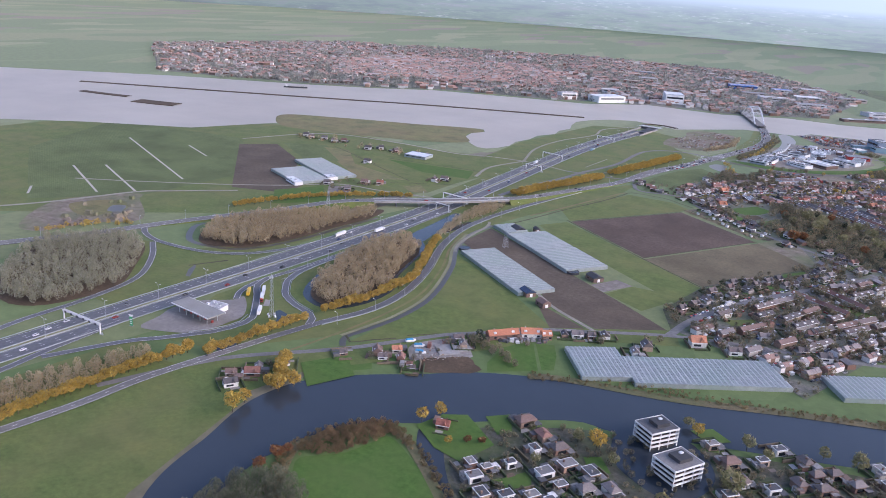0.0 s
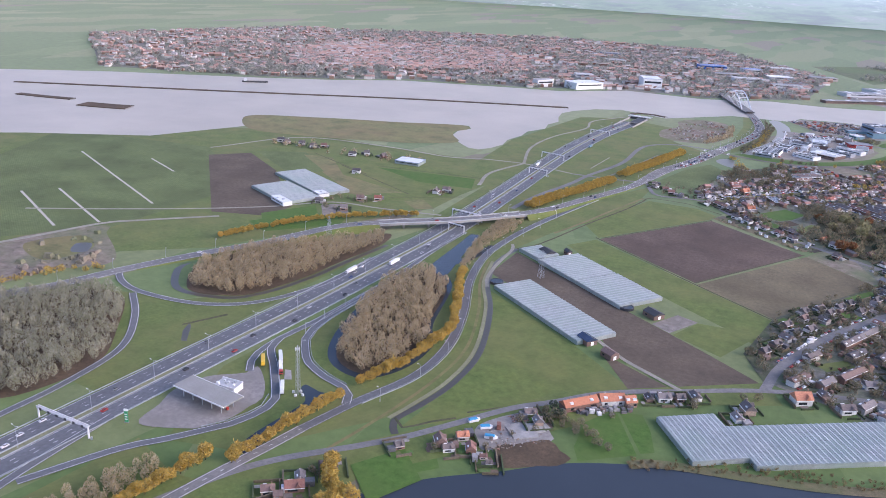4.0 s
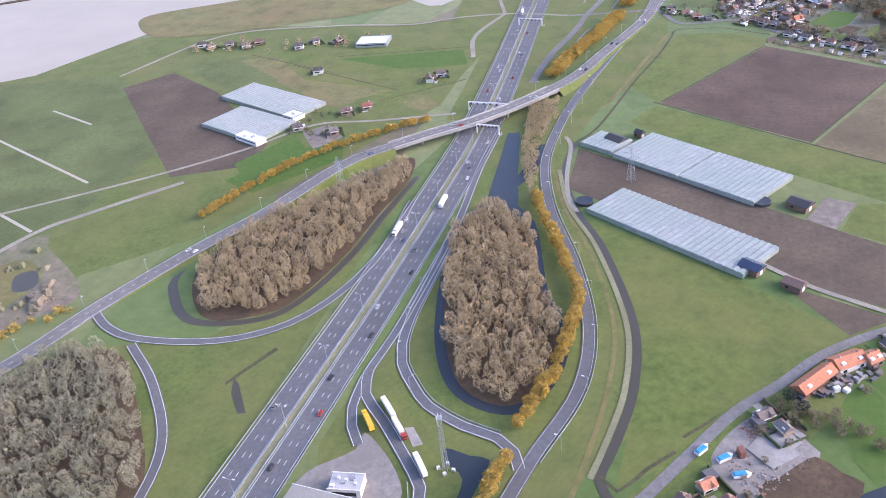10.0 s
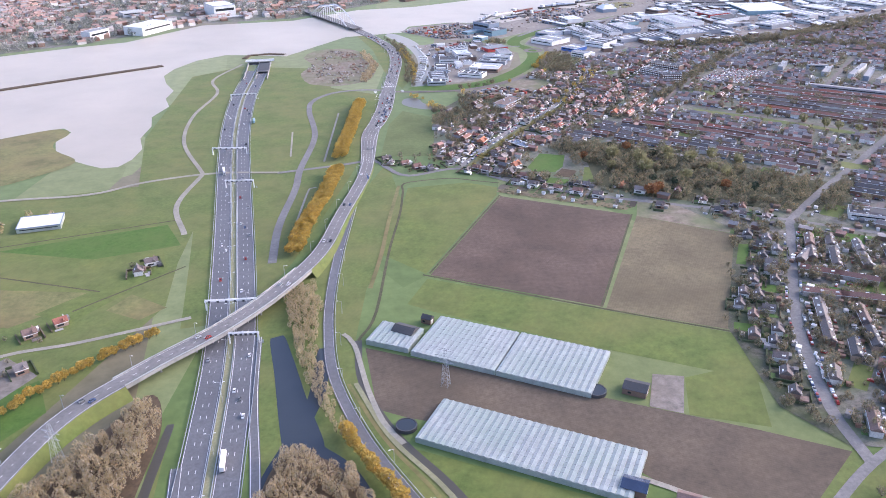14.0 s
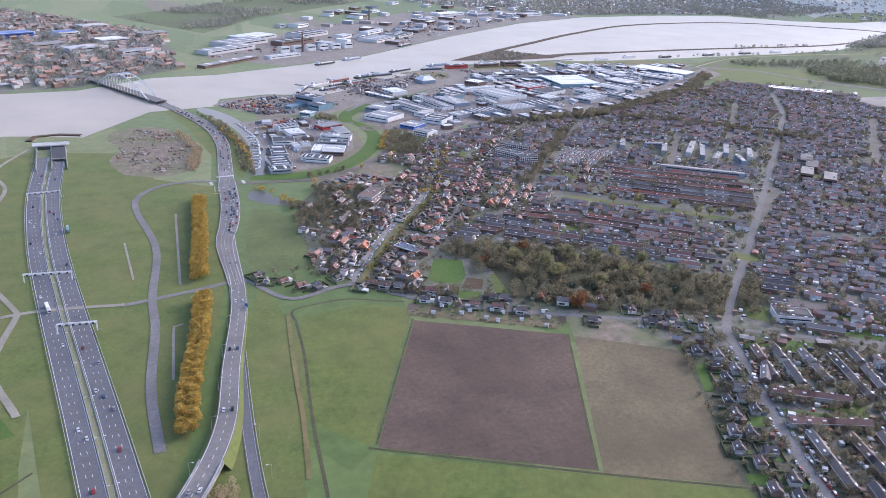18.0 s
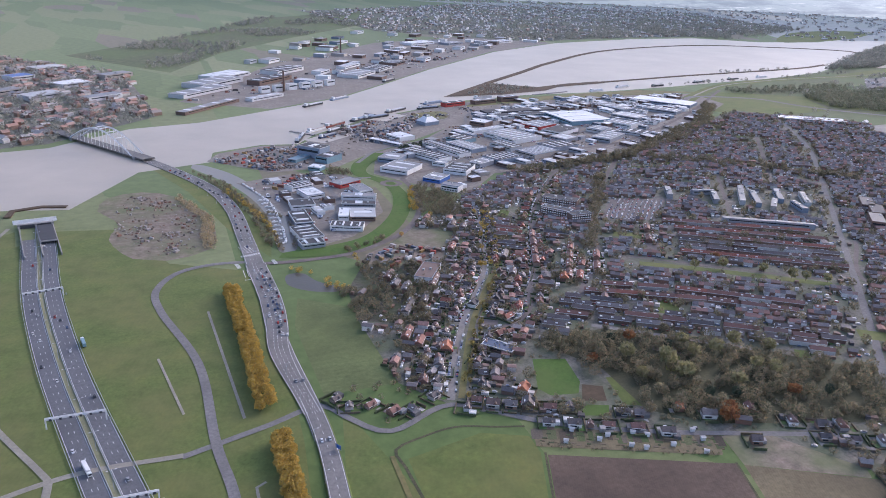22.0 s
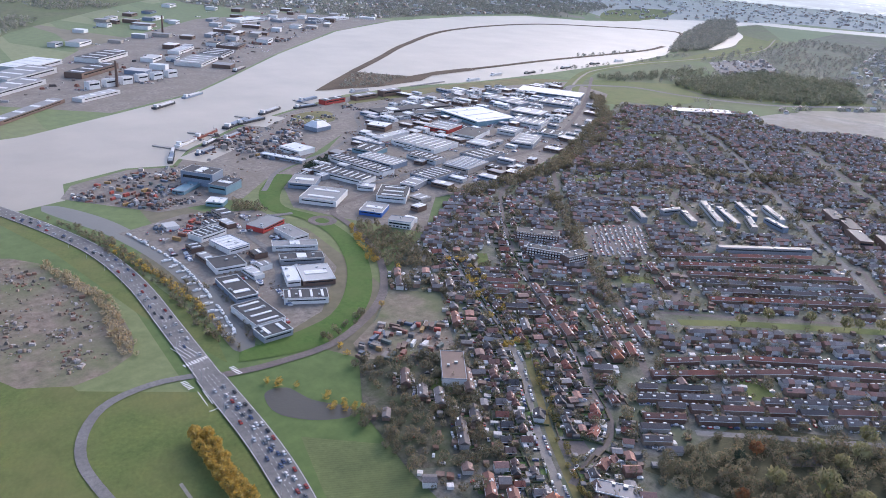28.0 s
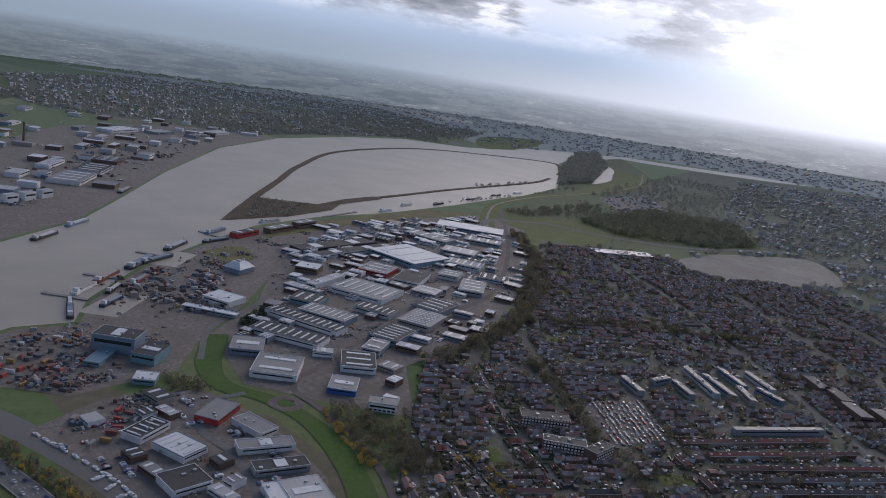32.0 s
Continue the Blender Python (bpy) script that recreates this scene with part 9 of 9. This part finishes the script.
containers([(200, 1420), (330, 1470), (420, 1500), (380, 1430)], 30, "parked trailer on the estate", "estate trailers", 6)
for o in (*cont.children, cont):
    bpy.data.objects.remove(o)


def rubble(poly, n, label, seed, lo=0.5, hi=2.2, material=None):
    rng = np.random.default_rng(seed)
    P = np.array(poly, float)
    s = Solid()
    heaps = rng.uniform(P.min(0), P.max(0), (max(6, n // 30), 2))
    while n > 0:
        x, y = heaps[rng.integers(len(heaps))] + rng.normal(size=2) * 5.5 if rng.random() < 0.75 else rng.uniform(P.min(0), P.max(0))
        if inside(x, y, P):
            n -= 1
            r = lo + (hi - lo) * rng.random() ** 2.2
            s.box(x, y, 0, r * rng.uniform(0.6, 2), r, r * rng.uniform(0.3, 0.9), rng.uniform(0, 3.1), rng.uniform(0.3, 0.9))
    tagged(part("rubble", s, material or M_RUBBLE), label, "rubble", kind="stuff")


M_RUBBLE = palette("rubble_mix", [(0.26, 0.20, 0.15), (0.24, 0.14, 0.10), (0.33, 0.30, 0.27), (0.16, 0.14, 0.12), (0.40, 0.37, 0.34), (0.20, 0.16, 0.12)], island=True)
M_BRICKHEAP = palette("broken_bricks", [(0.27, 0.15, 0.11), (0.22, 0.12, 0.09), (0.32, 0.20, 0.15)], island=True)
rubble([(-296, 1225), (-262, 1200), (-254, 1130), (-270, 1066), (-304, 1055), (-325, 1120), (-318, 1190)], 700, "heaps of sand, brick and concrete rubble", 1)
rubble([(-150, 1262), (-195, 1328), (-120, 1372), (-60, 1380), (60, 1470), (160, 1518), (110, 1420), (-40, 1300)], 700, "scrap and goods strewn over the shipyard", 2, 0.6, 3.0)
rubble([(-212, 320), (-204, 338), (-190, 336), (-186, 326), (-203, 306)], 300, "planks and scrap strewn over the yard", 3, 0.2, 0.9)
rubble([(-208, 337), (-204, 342), (-198, 338), (-204, 333)], 160, "heap of broken red bricks", 33, 0.2, 0.8, M_BRICKHEAP)
rubble([(-20, 1441), (11, 1458), (81, 1462), (100, 1430), (84, 1376), (23, 1319), (5, 1356), (-9, 1399)], 700, "dark barges, cranes and goods packed in the shipyard", 21, 0.8, 5.5, M_SCRAP)
rubble([(-150, 1262), (-195, 1328), (-120, 1372), (-73, 1365), (-107, 1301), (-92, 1270)], 420, "scrap heaps and vehicles in the river yard", 22, 0.7, 4.0, M_SCRAP)
rubble([(90, 1440), (170, 1515), (290, 1555), (300, 1510), (180, 1425)], 260, "building materials on the quay", 23, 0.6, 3.5, M_SCRAP)
rubble([(-122, 1244), (-90, 1232), (-105, 1206), (-144, 1209), (-175, 1225)], 160, "stacked goods in the storage yard", 24, 0.5, 2.6, M_SCRAP)
rubble([(-140, 1700), (100, 1750), (400, 1960), (700, 2200), (600, 2300), (100, 1900)], 700, "goods and scrap along the far quays", 25, 1.0, 6.0, M_SCRAP)
rubble([(-578, 355), (-560, 400), (-510, 362), (-522, 310)], 60, "earth heaps on the depot", 4, 1.5, 4.5, M_SITE)
rubble([(-175, 975), (-125, 1005), (-90, 985), (-115, 945), (-165, 950)], 260, "goods strewn over the yard", 6, 0.5, 1.8)
rubble([(-195, 1232), (-137, 1245), (-81, 1222), (-100, 1090), (-195, 1026), (-182, 1180)], 260, "pallets and parked vans in the business park", 7, 0.6, 1.8)
rubble([(-30, 1180), (76, 1335), (300, 1530), (700, 1490), (450, 1260), (175, 1170)], 1500, "vans, skips and goods on the estate", 8, 0.8, 2.6)

rubble(CARAVANS, 320, "rows of pale caravans and cabins", 31, 3.0, 8.0, M_ROOFP)
for x, y in ((30, 1745), (321, 2200)):
    t = thing("chimney_stack", "tall slim works chimney on the far bank", "chimney", pose(x, y, 0.1))
    part("shaft", Solid().pole((0, 0, 0), (0, 0, 34), 2.2, 1.4, 10), M_BROWNW, t)
    part("rim", Solid().pole((0, 0, 34), (0, 0, 35.2), 1.7, 1.7, 10), M_CONC, t)

# ---- trees of gardens, streets and yards ----
M_REEDLEAF = leafy(palette("dry_reed_stems", [(0.25, 0.195, 0.10), (0.21, 0.165, 0.085), (0.28, 0.225, 0.125), (0.18, 0.16, 0.08), (0.25, 0.165, 0.085)], rough=0.95, grain=0.2, island=True))
wood("town_trees", TOWN, 6.5, SCRUB, M_TOWNLEAF, "bare and olive garden trees all over town", "trees", size=(0.4, 1.0), trunks=False, chance=0.5, keep=3.0)
wood("tall_town_trees", TOWN, 15, ROUND, M_TOWNLEAF, "larger round-crowned trees between the rows", "trees", size=(0.8, 1.6), trunks=False, chance=0.6, keep=3.0)
wood("village_garden_trees", VILLAGE_WEST, 5.2, ROUND, M_TOWNLEAF, "bare brown and olive trees behind the village", "trees", size=(0.6, 1.2), chance=0.6, keep=3.0)
wood("village_tree_belt", [(-202, 779), (-185, 803), (-166, 829), (-141, 862), (-112, 895), (-66, 948), (-40, 1000), (-36, 1002), (-62, 952), (-109, 891), (-138, 858), (-163, 826), (-182, 800), (-198, 777)], 3.0, ROUND, M_YELLOWGREEN, "yellow-green trees along the village street", "trees", size=(0.4, 0.75), chance=0.7, keep=False)
wood("old_village_trees", OLD_VILLAGE, 5.4, ROUND, M_TOWNLEAF, "bare brown trees between the village houses", "trees", size=(0.35, 0.8), trunks=False, chance=0.7, keep=3.0)
wood("street_tree_belt", [(165, 1110), (123, 1062), (66, 1002), (8, 934), (16, 928), (74, 996), (130, 1054), (172, 1102)], 6, ROUND, M_TOWNLEAF, "olive trees on a green belt between streets", "trees", size=(0.9, 1.5), chance=0.8, keep=False)
single_rng = np.random.default_rng(31)


def single(spots, h, rx, material, label, group):
    """Trees that stand by themselves: a few forms, copied and turned."""
    forms = [tree(label, int(single_rng.integers(9999)), h, rx, material, 280, rx * 0.2) for _ in range(2)]
    for k, (x, y, s) in enumerate(spots):
        t = copy_thing(forms[k % 2], pose(x, y, 0.1, 0, 0, single_rng.uniform(0, 360)) @ Matrix.Diagonal((s, s, s * single_rng.uniform(0.85, 1.15), 1)))
        tagged(t, label, "tree", group)
    for f in forms:
        for o in (*f.children, f):
            bpy.data.objects.remove(o)


M_OLIVE = leafy(palette("olive_willow_leaves", [(0.30, 0.28, 0.14), (0.26, 0.25, 0.12), (0.34, 0.31, 0.17), (0.24, 0.25, 0.13), (0.37, 0.33, 0.19)], rough=0.9, grain=0.1, island=True))
M_RUSSET = leafy(palette("russet_leaves", [(0.26, 0.12, 0.05), (0.30, 0.15, 0.07), (0.22, 0.11, 0.06), (0.33, 0.19, 0.09)], rough=0.9, grain=0.1, island=True))
M_CONIFER = leafy(palette("conifer_green", [(0.05, 0.075, 0.045), (0.07, 0.09, 0.055), (0.045, 0.065, 0.045)], rough=0.9, grain=0.1, island=True), 0.2)
single([(-96, 289, 1.2), (-234, 239, 1.1), (-232, 247, 1.2), (-236, 213, 1.2), (-167, 260, 0.9), (-163, 269, 0.9), (-64, 329, 0.9), (-238, 222, 1.0), (-148, 252, 0.6)], 8, 3.2, M_YLEAF, "golden willow at the water's edge", "waterside willows")
single([(-40, 293, 1.5), (-43, 331, 1.0), (0, 345, 1.1), (-34, 329, 0.8), (-105, 290, 0.8), (-112, 262, 0.7), (-70, 335, 0.8), (-14, 346, 0.8), (24, 358, 1.0), (-86, 282, 0.8), (-60, 268, 0.9)], 8, 3.4, M_OLIVE, "round olive willow in a waterside garden", "waterside willows")
single([(-78, 755, 1.3), (-78, 740, 1.2), (-37, 755, 1.2), (-101, 751, 1.0), (-55, 721, 1.1), (-20, 757, 1.1), (-31, 729, 1.0), (-54, 757, 1.0), (-26, 721, 1.0), (-5, 741, 1.0), (58, 862, 0.9), (79, 853, 1.0), (101, 833, 0.9), (109, 814, 1.0), (118, 808, 0.9), (130, 798, 0.9), (-49, 771, 1.1), (-92, 772, 1.2)], 9.5, 4.4, M_OLIVE, "broad pale olive tree of the village", "village park trees")
single([(-90, 697, 1.4), (-84, 703, 1.2), (-74, 790, 1.1), (-113, 779, 1.0), (-196, 199, 0.8), (-196, 190, 0.8), (-195, 205, 0.6), (-36, 700, 1.1), (90, 870, 0.8), (-142, 258, 0.5), (-137, 262, 0.5)], 7, 3.6, M_RUSSET, "russet-brown autumn tree among gardens", "russet trees")
single([(-81, 718, 1.2), (-87, 793, 1.0), (-67, 712, 1.1), (-60, 772, 1.0), (-192, 352, 0.8), (-188, 348, 0.8), (-20, 690, 1.0)], 8, 2.8, M_CONIFER, "dark green conifer among houses", "conifers")
shed_rng = np.random.default_rng(41)
for x, y in ((-177, 721), (-150, 704), (-145, 699), (-131, 695), (-121, 683), (-114, 692), (-113, 700), (-161, 715), (-168, 728), (-137, 707), (-142, 712), (-155, 716)):
    t = thing("garden_shed", "small pale shed on the allotments", "shed", pose(x, y, 0.1, 0, 0, -32 + shed_rng.normal() * 8), "allotment sheds")
    part("wall", Solid().box(0, 0, 0, 2.2, 1.7, 1.6), M_WHITE, t)
    part("roof", Solid().gable(0, 0, 1.6, 2.2, 1.7, 0.6), M_FLIGHT, t)
beds = Solid()
for k in range(60):
    f, q = shed_rng.uniform(0, 1), shed_rng.uniform(0.1, 0.9)
    beds.box(-184 + 81 * f - 9 * q, 737 - 47 * f - 13 * q, 0.1, shed_rng.uniform(1, 3), shed_rng.uniform(0.6, 1.4), 0.18, radians(-30))
tagged(part("planted_beds", beds, M_HEDGE), "rows of winter vegetables on the allotments", "plants", kind="stuff")
dike_rng = np.random.default_rng(43)
beds_laid = Solid()
for k in range(26):
    f = k / 26 + dike_rng.uniform(0, 0.02)
    beds_laid.box(-188 + 84 * f + dike_rng.normal(), 735 - 50 * f + dike_rng.normal(), 0.105, dike_rng.uniform(2.5, 4.5), dike_rng.uniform(5, 11), 0.05 + 0.001 * k, radians(-31))
tagged(part("garden_plots", beds_laid, M_BEDS), "small lawns and dug beds of the allotments", "garden", kind="stuff")
wood("dike_garden_hedges", [(-180, 752), (-100, 702), (-92, 708), (-110, 730), (-172, 762)], 4.4, ROUND, M_PARKLEAF, "hedges and small trees in the dike gardens", "trees", size=(0.3, 0.6), chance=0.6, trunks=False, keep=3.0)
wood("allotment_hedge", [(-192, 723), (-115, 676), (-113, 679), (-190, 726)], 2.6, SCRUB, M_TOWNLEAF, "thin hedge along the ploughed field", "hedge", size=(0.25, 0.45), keep=False, chance=0.6, trunks=False)
wood("cottage_trees", [(-200, 352), (-186, 354), (-172, 346), (-162, 340), (-160, 334), (-172, 336), (-184, 338), (-196, 344)], 3.6, ROUND, M_TOWNLEAF, "bare brown trees and brambles behind the cottages", "trees", size=(0.45, 0.85), chance=0.75, keep=False)
goods = np.random.default_rng(61)
clutter = Solid()
for k in range(46):
    f = goods.uniform(0, 1)
    clutter.box(-186 + 24 * f + goods.normal() * 1.6, 354 + 21 * f + goods.normal() * 1.6, 0.1, goods.uniform(0.8, 3.0), goods.uniform(0.8, 2.2), goods.uniform(0.4, 2.0), radians(45) + goods.normal() * 0.2)
tagged(part("garden_clutter", clutter, M_FLATI), "lean-tos, tables and pale sheds behind the cottages", "sheds", kind="stuff")
wood("bank_scrub", [(-150, 326), (-111, 347), (-80, 359), (-36, 375), (-3, 390), (60, 418), (58, 424), (-5, 397), (-40, 382), (-84, 366), (-114, 354), (-153, 334)], 2.4, ROUND, M_REEDLEAF, "brown reeds and brambles on the river bank", "scrub", size=(0.18, 0.4), keep=False, trunks=False, chance=0.8)
wood("peninsula_thicket", [(-194, 214), (-193, 231), (-182, 249), (-174, 251), (-169, 243), (-174, 231), (-179, 218), (-186, 209)], 2.0, ROUND, M_THICKET, "dense rusty-brown bramble thicket beside the lawn", "scrub", size=(0.3, 0.65), keep=False, trunks=False)
wood("poplar_grove", [(-199, 150), (-197, 176), (-190, 190), (-178, 192), (-166, 185), (-162, 170), (-168, 150)], 3.0, BARE, M_POPLAR, "grove of slim grey-green trees on the bank", "trees", size=(0.75, 1.05), keep=False)
wood("peninsula_scrub", [(-164, 160), (-190, 203), (-191, 220), (-183, 236), (-171, 242), (-155, 238), (-122, 214), (-102, 189), (-98, 192), (-118, 217), (-154, 243), (-171, 250), (-189, 243), (-199, 222), (-198, 200), (-170, 156)], 1.9, ROUND, M_REEDLEAF, "brown reeds, brambles and alder scrub round the lawn", "scrub", size=(0.22, 0.45), keep=False, trunks=False, chance=0.85)
wood("avenue_trees", [(-125, 455), (-120, 530), (-62, 640), (-15, 640), (60, 600), (0, 480), (-40, 430)], 4.4, ROUND, M_TOWNLEAF, "garden and street trees round the avenue", "trees", size=(0.35, 1.0), chance=0.55, keep=3.0)
wood("riverside_trees", [(-300, 215), (-240, 300), (-195, 372), (-110, 440), (-100, 425), (-178, 345), (-238, 262)], 6, ROUND, M_TOWNLEAF, "garden trees along the river road", "trees", size=(0.5, 1.1), chance=0.5)
wood("waterside_trees", [(-160, 262), (-112, 300), (-60, 316), (40, 350), (150, 340), (20, 230), (-90, 190)], 3.8, ROUND, M_TOWNLEAF, "olive and bare garden trees in the waterside quarter", "trees", size=(0.25, 0.75), chance=0.6, keep=3.0)
wood("farm_trees", [(-470, 530), (-440, 560), (-440, 600), (-480, 580)], 8, SCRUB, M_TOWNLEAF, "brown garden trees round a farm", "trees", size=(0.5, 0.9), chance=0.5)
wood("farm_trees", [(-420, 640), (-400, 655), (-408, 660), (-425, 650)], 5, SCRUB, M_TOWNLEAF, "brown garden trees round a farm", "trees", size=(0.5, 0.8), chance=0.7)
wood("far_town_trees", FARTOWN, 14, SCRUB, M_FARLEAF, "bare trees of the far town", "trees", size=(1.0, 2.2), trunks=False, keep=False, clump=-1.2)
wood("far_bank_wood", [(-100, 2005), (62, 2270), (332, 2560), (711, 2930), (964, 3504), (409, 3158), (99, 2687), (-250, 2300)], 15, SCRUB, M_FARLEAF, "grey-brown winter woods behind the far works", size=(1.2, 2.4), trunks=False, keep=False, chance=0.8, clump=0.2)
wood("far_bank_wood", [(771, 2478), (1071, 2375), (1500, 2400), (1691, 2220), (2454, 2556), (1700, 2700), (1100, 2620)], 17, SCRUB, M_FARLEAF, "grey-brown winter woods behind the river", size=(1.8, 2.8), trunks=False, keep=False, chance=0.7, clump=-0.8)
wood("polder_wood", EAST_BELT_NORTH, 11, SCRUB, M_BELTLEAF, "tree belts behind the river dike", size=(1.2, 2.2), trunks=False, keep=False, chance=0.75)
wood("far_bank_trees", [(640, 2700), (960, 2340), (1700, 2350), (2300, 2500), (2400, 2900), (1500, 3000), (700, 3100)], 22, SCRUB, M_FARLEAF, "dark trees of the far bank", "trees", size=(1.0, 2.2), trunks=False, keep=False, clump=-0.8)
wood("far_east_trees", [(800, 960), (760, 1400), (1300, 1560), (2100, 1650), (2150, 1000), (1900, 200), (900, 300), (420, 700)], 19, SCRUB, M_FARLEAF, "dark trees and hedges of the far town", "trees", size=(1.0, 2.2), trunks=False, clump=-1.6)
wood("marina_trees", [(-216, 1035), (-204, 1090), (-204, 1160), (-208, 1215), (-214, 1215), (-210, 1160), (-210, 1090)], 4.5, SCRUB, M_YLEAF, "yellow autumn scrub by the marina", "scrub", size=(0.6, 1.0), keep=False)
wood("ring_road_trees", [(-205, 990), (-150, 984), (-98, 1014), (-56, 1070), (-25, 1120), (-32, 1126), (-64, 1082), (-104, 1028), (-152, 996), (-205, 1000)], 5.0, SCRUB, M_YLEAF, "yellow autumn trees along the ring road", "trees", size=(0.7, 1.1), chance=0.6)
wood("pond_trees", [(-197, 997), (-178, 988), (-188, 955), (-206, 961), (-212, 978)], 5, ROUND, M_TOWNLEAF, "dark brown trees round the pond", "trees", size=(0.6, 1.1), chance=0.8, keep=2.0)
wood("pond_scrub", [(-236, 992), (-216, 990), (-206, 962), (-192, 944), (-200, 936), (-212, 950), (-210, 968), (-222, 986)], 4.2, SCRUB, M_YLEAF, "yellow-brown scrub round the pond", "scrub", size=(0.5, 0.9), keep=False, trunks=False, chance=0.7)
wood("yard_edge_trees", [(-172, 1004), (-140, 1012), (-100, 1030), (-78, 1020), (-70, 1000), (-62, 1010), (-84, 1040), (-130, 1024), (-172, 1012)], 4.6, ROUND, M_TOWNLEAF, "brown and olive trees round the wagon yard", "trees", size=(0.6, 1.1), keep=3.0, chance=0.75)
wood("quay_bushes", [(-194, 1130), (-180, 1100), (-190, 1060), (-203, 1030), (-207, 1034), (-196, 1066), (-187, 1102), (-198, 1130)], 3.2, SCRUB, M_TOWNLEAF, "dark bushes on the marina quay", "scrub", size=(0.35, 0.6), keep=False, trunks=False, chance=0.7)
wood("yard_trees", [(-95, 1050), (-65, 1057), (-100, 1020), (-128, 1014)], 5, ROUND, M_YLEAF, "yellow-brown trees round the wagon yard", "trees", size=(0.5, 0.9), chance=0.6, keep=2.0)
wood("ring_road_wood", [(-34, 1152), (-15, 1145), (-22, 1113), (-26, 1083), (-38, 1051), (-47, 1048), (-71, 1069), (-67, 1091), (-49, 1124)], 4.6, ROUND, M_TOWNLEAF, "brown and olive trees between ring road and town", "wood", size=(0.7, 1.2), keep=False, trunks=False, chance=0.8)
wood("ring_road_wood", [(-72, 1075), (-50, 1125), (-36, 1150), (-41, 1152), (-56, 1128), (-78, 1080)], 4.2, ROUND, M_YLEAF, "yellow trees along the ring road", "wood", size=(0.6, 0.9), keep=False, trunks=False, chance=0.7)
wood("estate_hedge_trees", [(24, 1306), (67, 1324), (57, 1308), (18, 1290)], 4, SCRUB, M_CONIFER, "dark conifers beside the estate road", "trees", size=(0.8, 1.2), keep=False, trunks=False)
wood("dike_scrub", [(-86, 1258), (-71, 1228), (-78, 1214), (-102, 1230)], 4, SCRUB, M_TOWNLEAF, "brown scrub beside the dike", "scrub", size=(0.6, 0.9), keep=False, trunks=False)
wood("island_scrub", [(300, 1612), (413, 1715), (470, 1640), (380, 1606)], 9, SCRUB, M_FARLEAF, "grey-brown scrub on the island", "scrub", size=(0.6, 1.2), keep=False, trunks=False, chance=0.7)
wood("training_wall_trees", [(1000, 1676), (1240, 1684), (1240, 1698), (1000, 1692)], 12, SCRUB, M_FARLEAF, "bare trees on the training wall", "trees", size=(1.0, 1.8), keep=False, trunks=False, chance=0.7)
wood("bank_trees", [(700, 1580), (1330, 1590), (1330, 1610), (700, 1596)], 14, SCRUB, M_FARLEAF, "dark trees along the river bank", "trees", size=(0.8, 1.6), keep=False, trunks=False, chance=0.7)
wood("marina_scrub", [(-214, 1030), (-200, 1130), (-205, 1230), (-226, 1300), (-219, 1230), (-212, 1130), (-224, 1040)], 4.5, SCRUB, M_TOWNLEAF, "scrub between bridge road and marina", "scrub", size=(0.6, 1.0), keep=False)
wood("ring_road_scrub", [(-222, 985), (-150, 998), (-100, 1030), (-50, 1100), (10, 1120), (-20, 1060), (-90, 1000), (-160, 975), (-215, 950)], 5.0, SCRUB, M_TOWNLEAF, "brown trees along the ring road", "trees", size=(0.7, 1.2), chance=0.55)
wood("demolition_scrub", [(-262, 1050), (-244, 1130), (-256, 1205), (-262, 1200), (-254, 1130), (-270, 1062)], 4, SCRUB, M_BARE, "brown scrub beside the site", "scrub", size=(0.6, 1.0), keep=False)
wood("village_edge_trees", [(-264, 790), (-250, 772), (-215, 785), (-200, 800), (-222, 812), (-255, 812)], 6, SCRUB, M_TOWNLEAF, "brown garden trees at the village edge", "trees", size=(0.6, 1.0), chance=0.6)
wood("farm_trees", [(-665, 690), (-640, 725), (-480, 745), (-470, 715), (-560, 700)], 11, SCRUB, M_BARE, "bare trees round the farms", "trees", size=(0.7, 1.3), chance=0.6)
wood("depot_scrub", [(-524, 292), (-514, 322), (-492, 352), (-496, 357), (-520, 328), (-530, 294)], 4, SCRUB, M_YLEAF, "yellow-brown scrub between depot and road", "scrub", size=(0.6, 1.0), chance=0.8, keep=False)
# roofs and walls painted pale to stand in for haze at the horizon
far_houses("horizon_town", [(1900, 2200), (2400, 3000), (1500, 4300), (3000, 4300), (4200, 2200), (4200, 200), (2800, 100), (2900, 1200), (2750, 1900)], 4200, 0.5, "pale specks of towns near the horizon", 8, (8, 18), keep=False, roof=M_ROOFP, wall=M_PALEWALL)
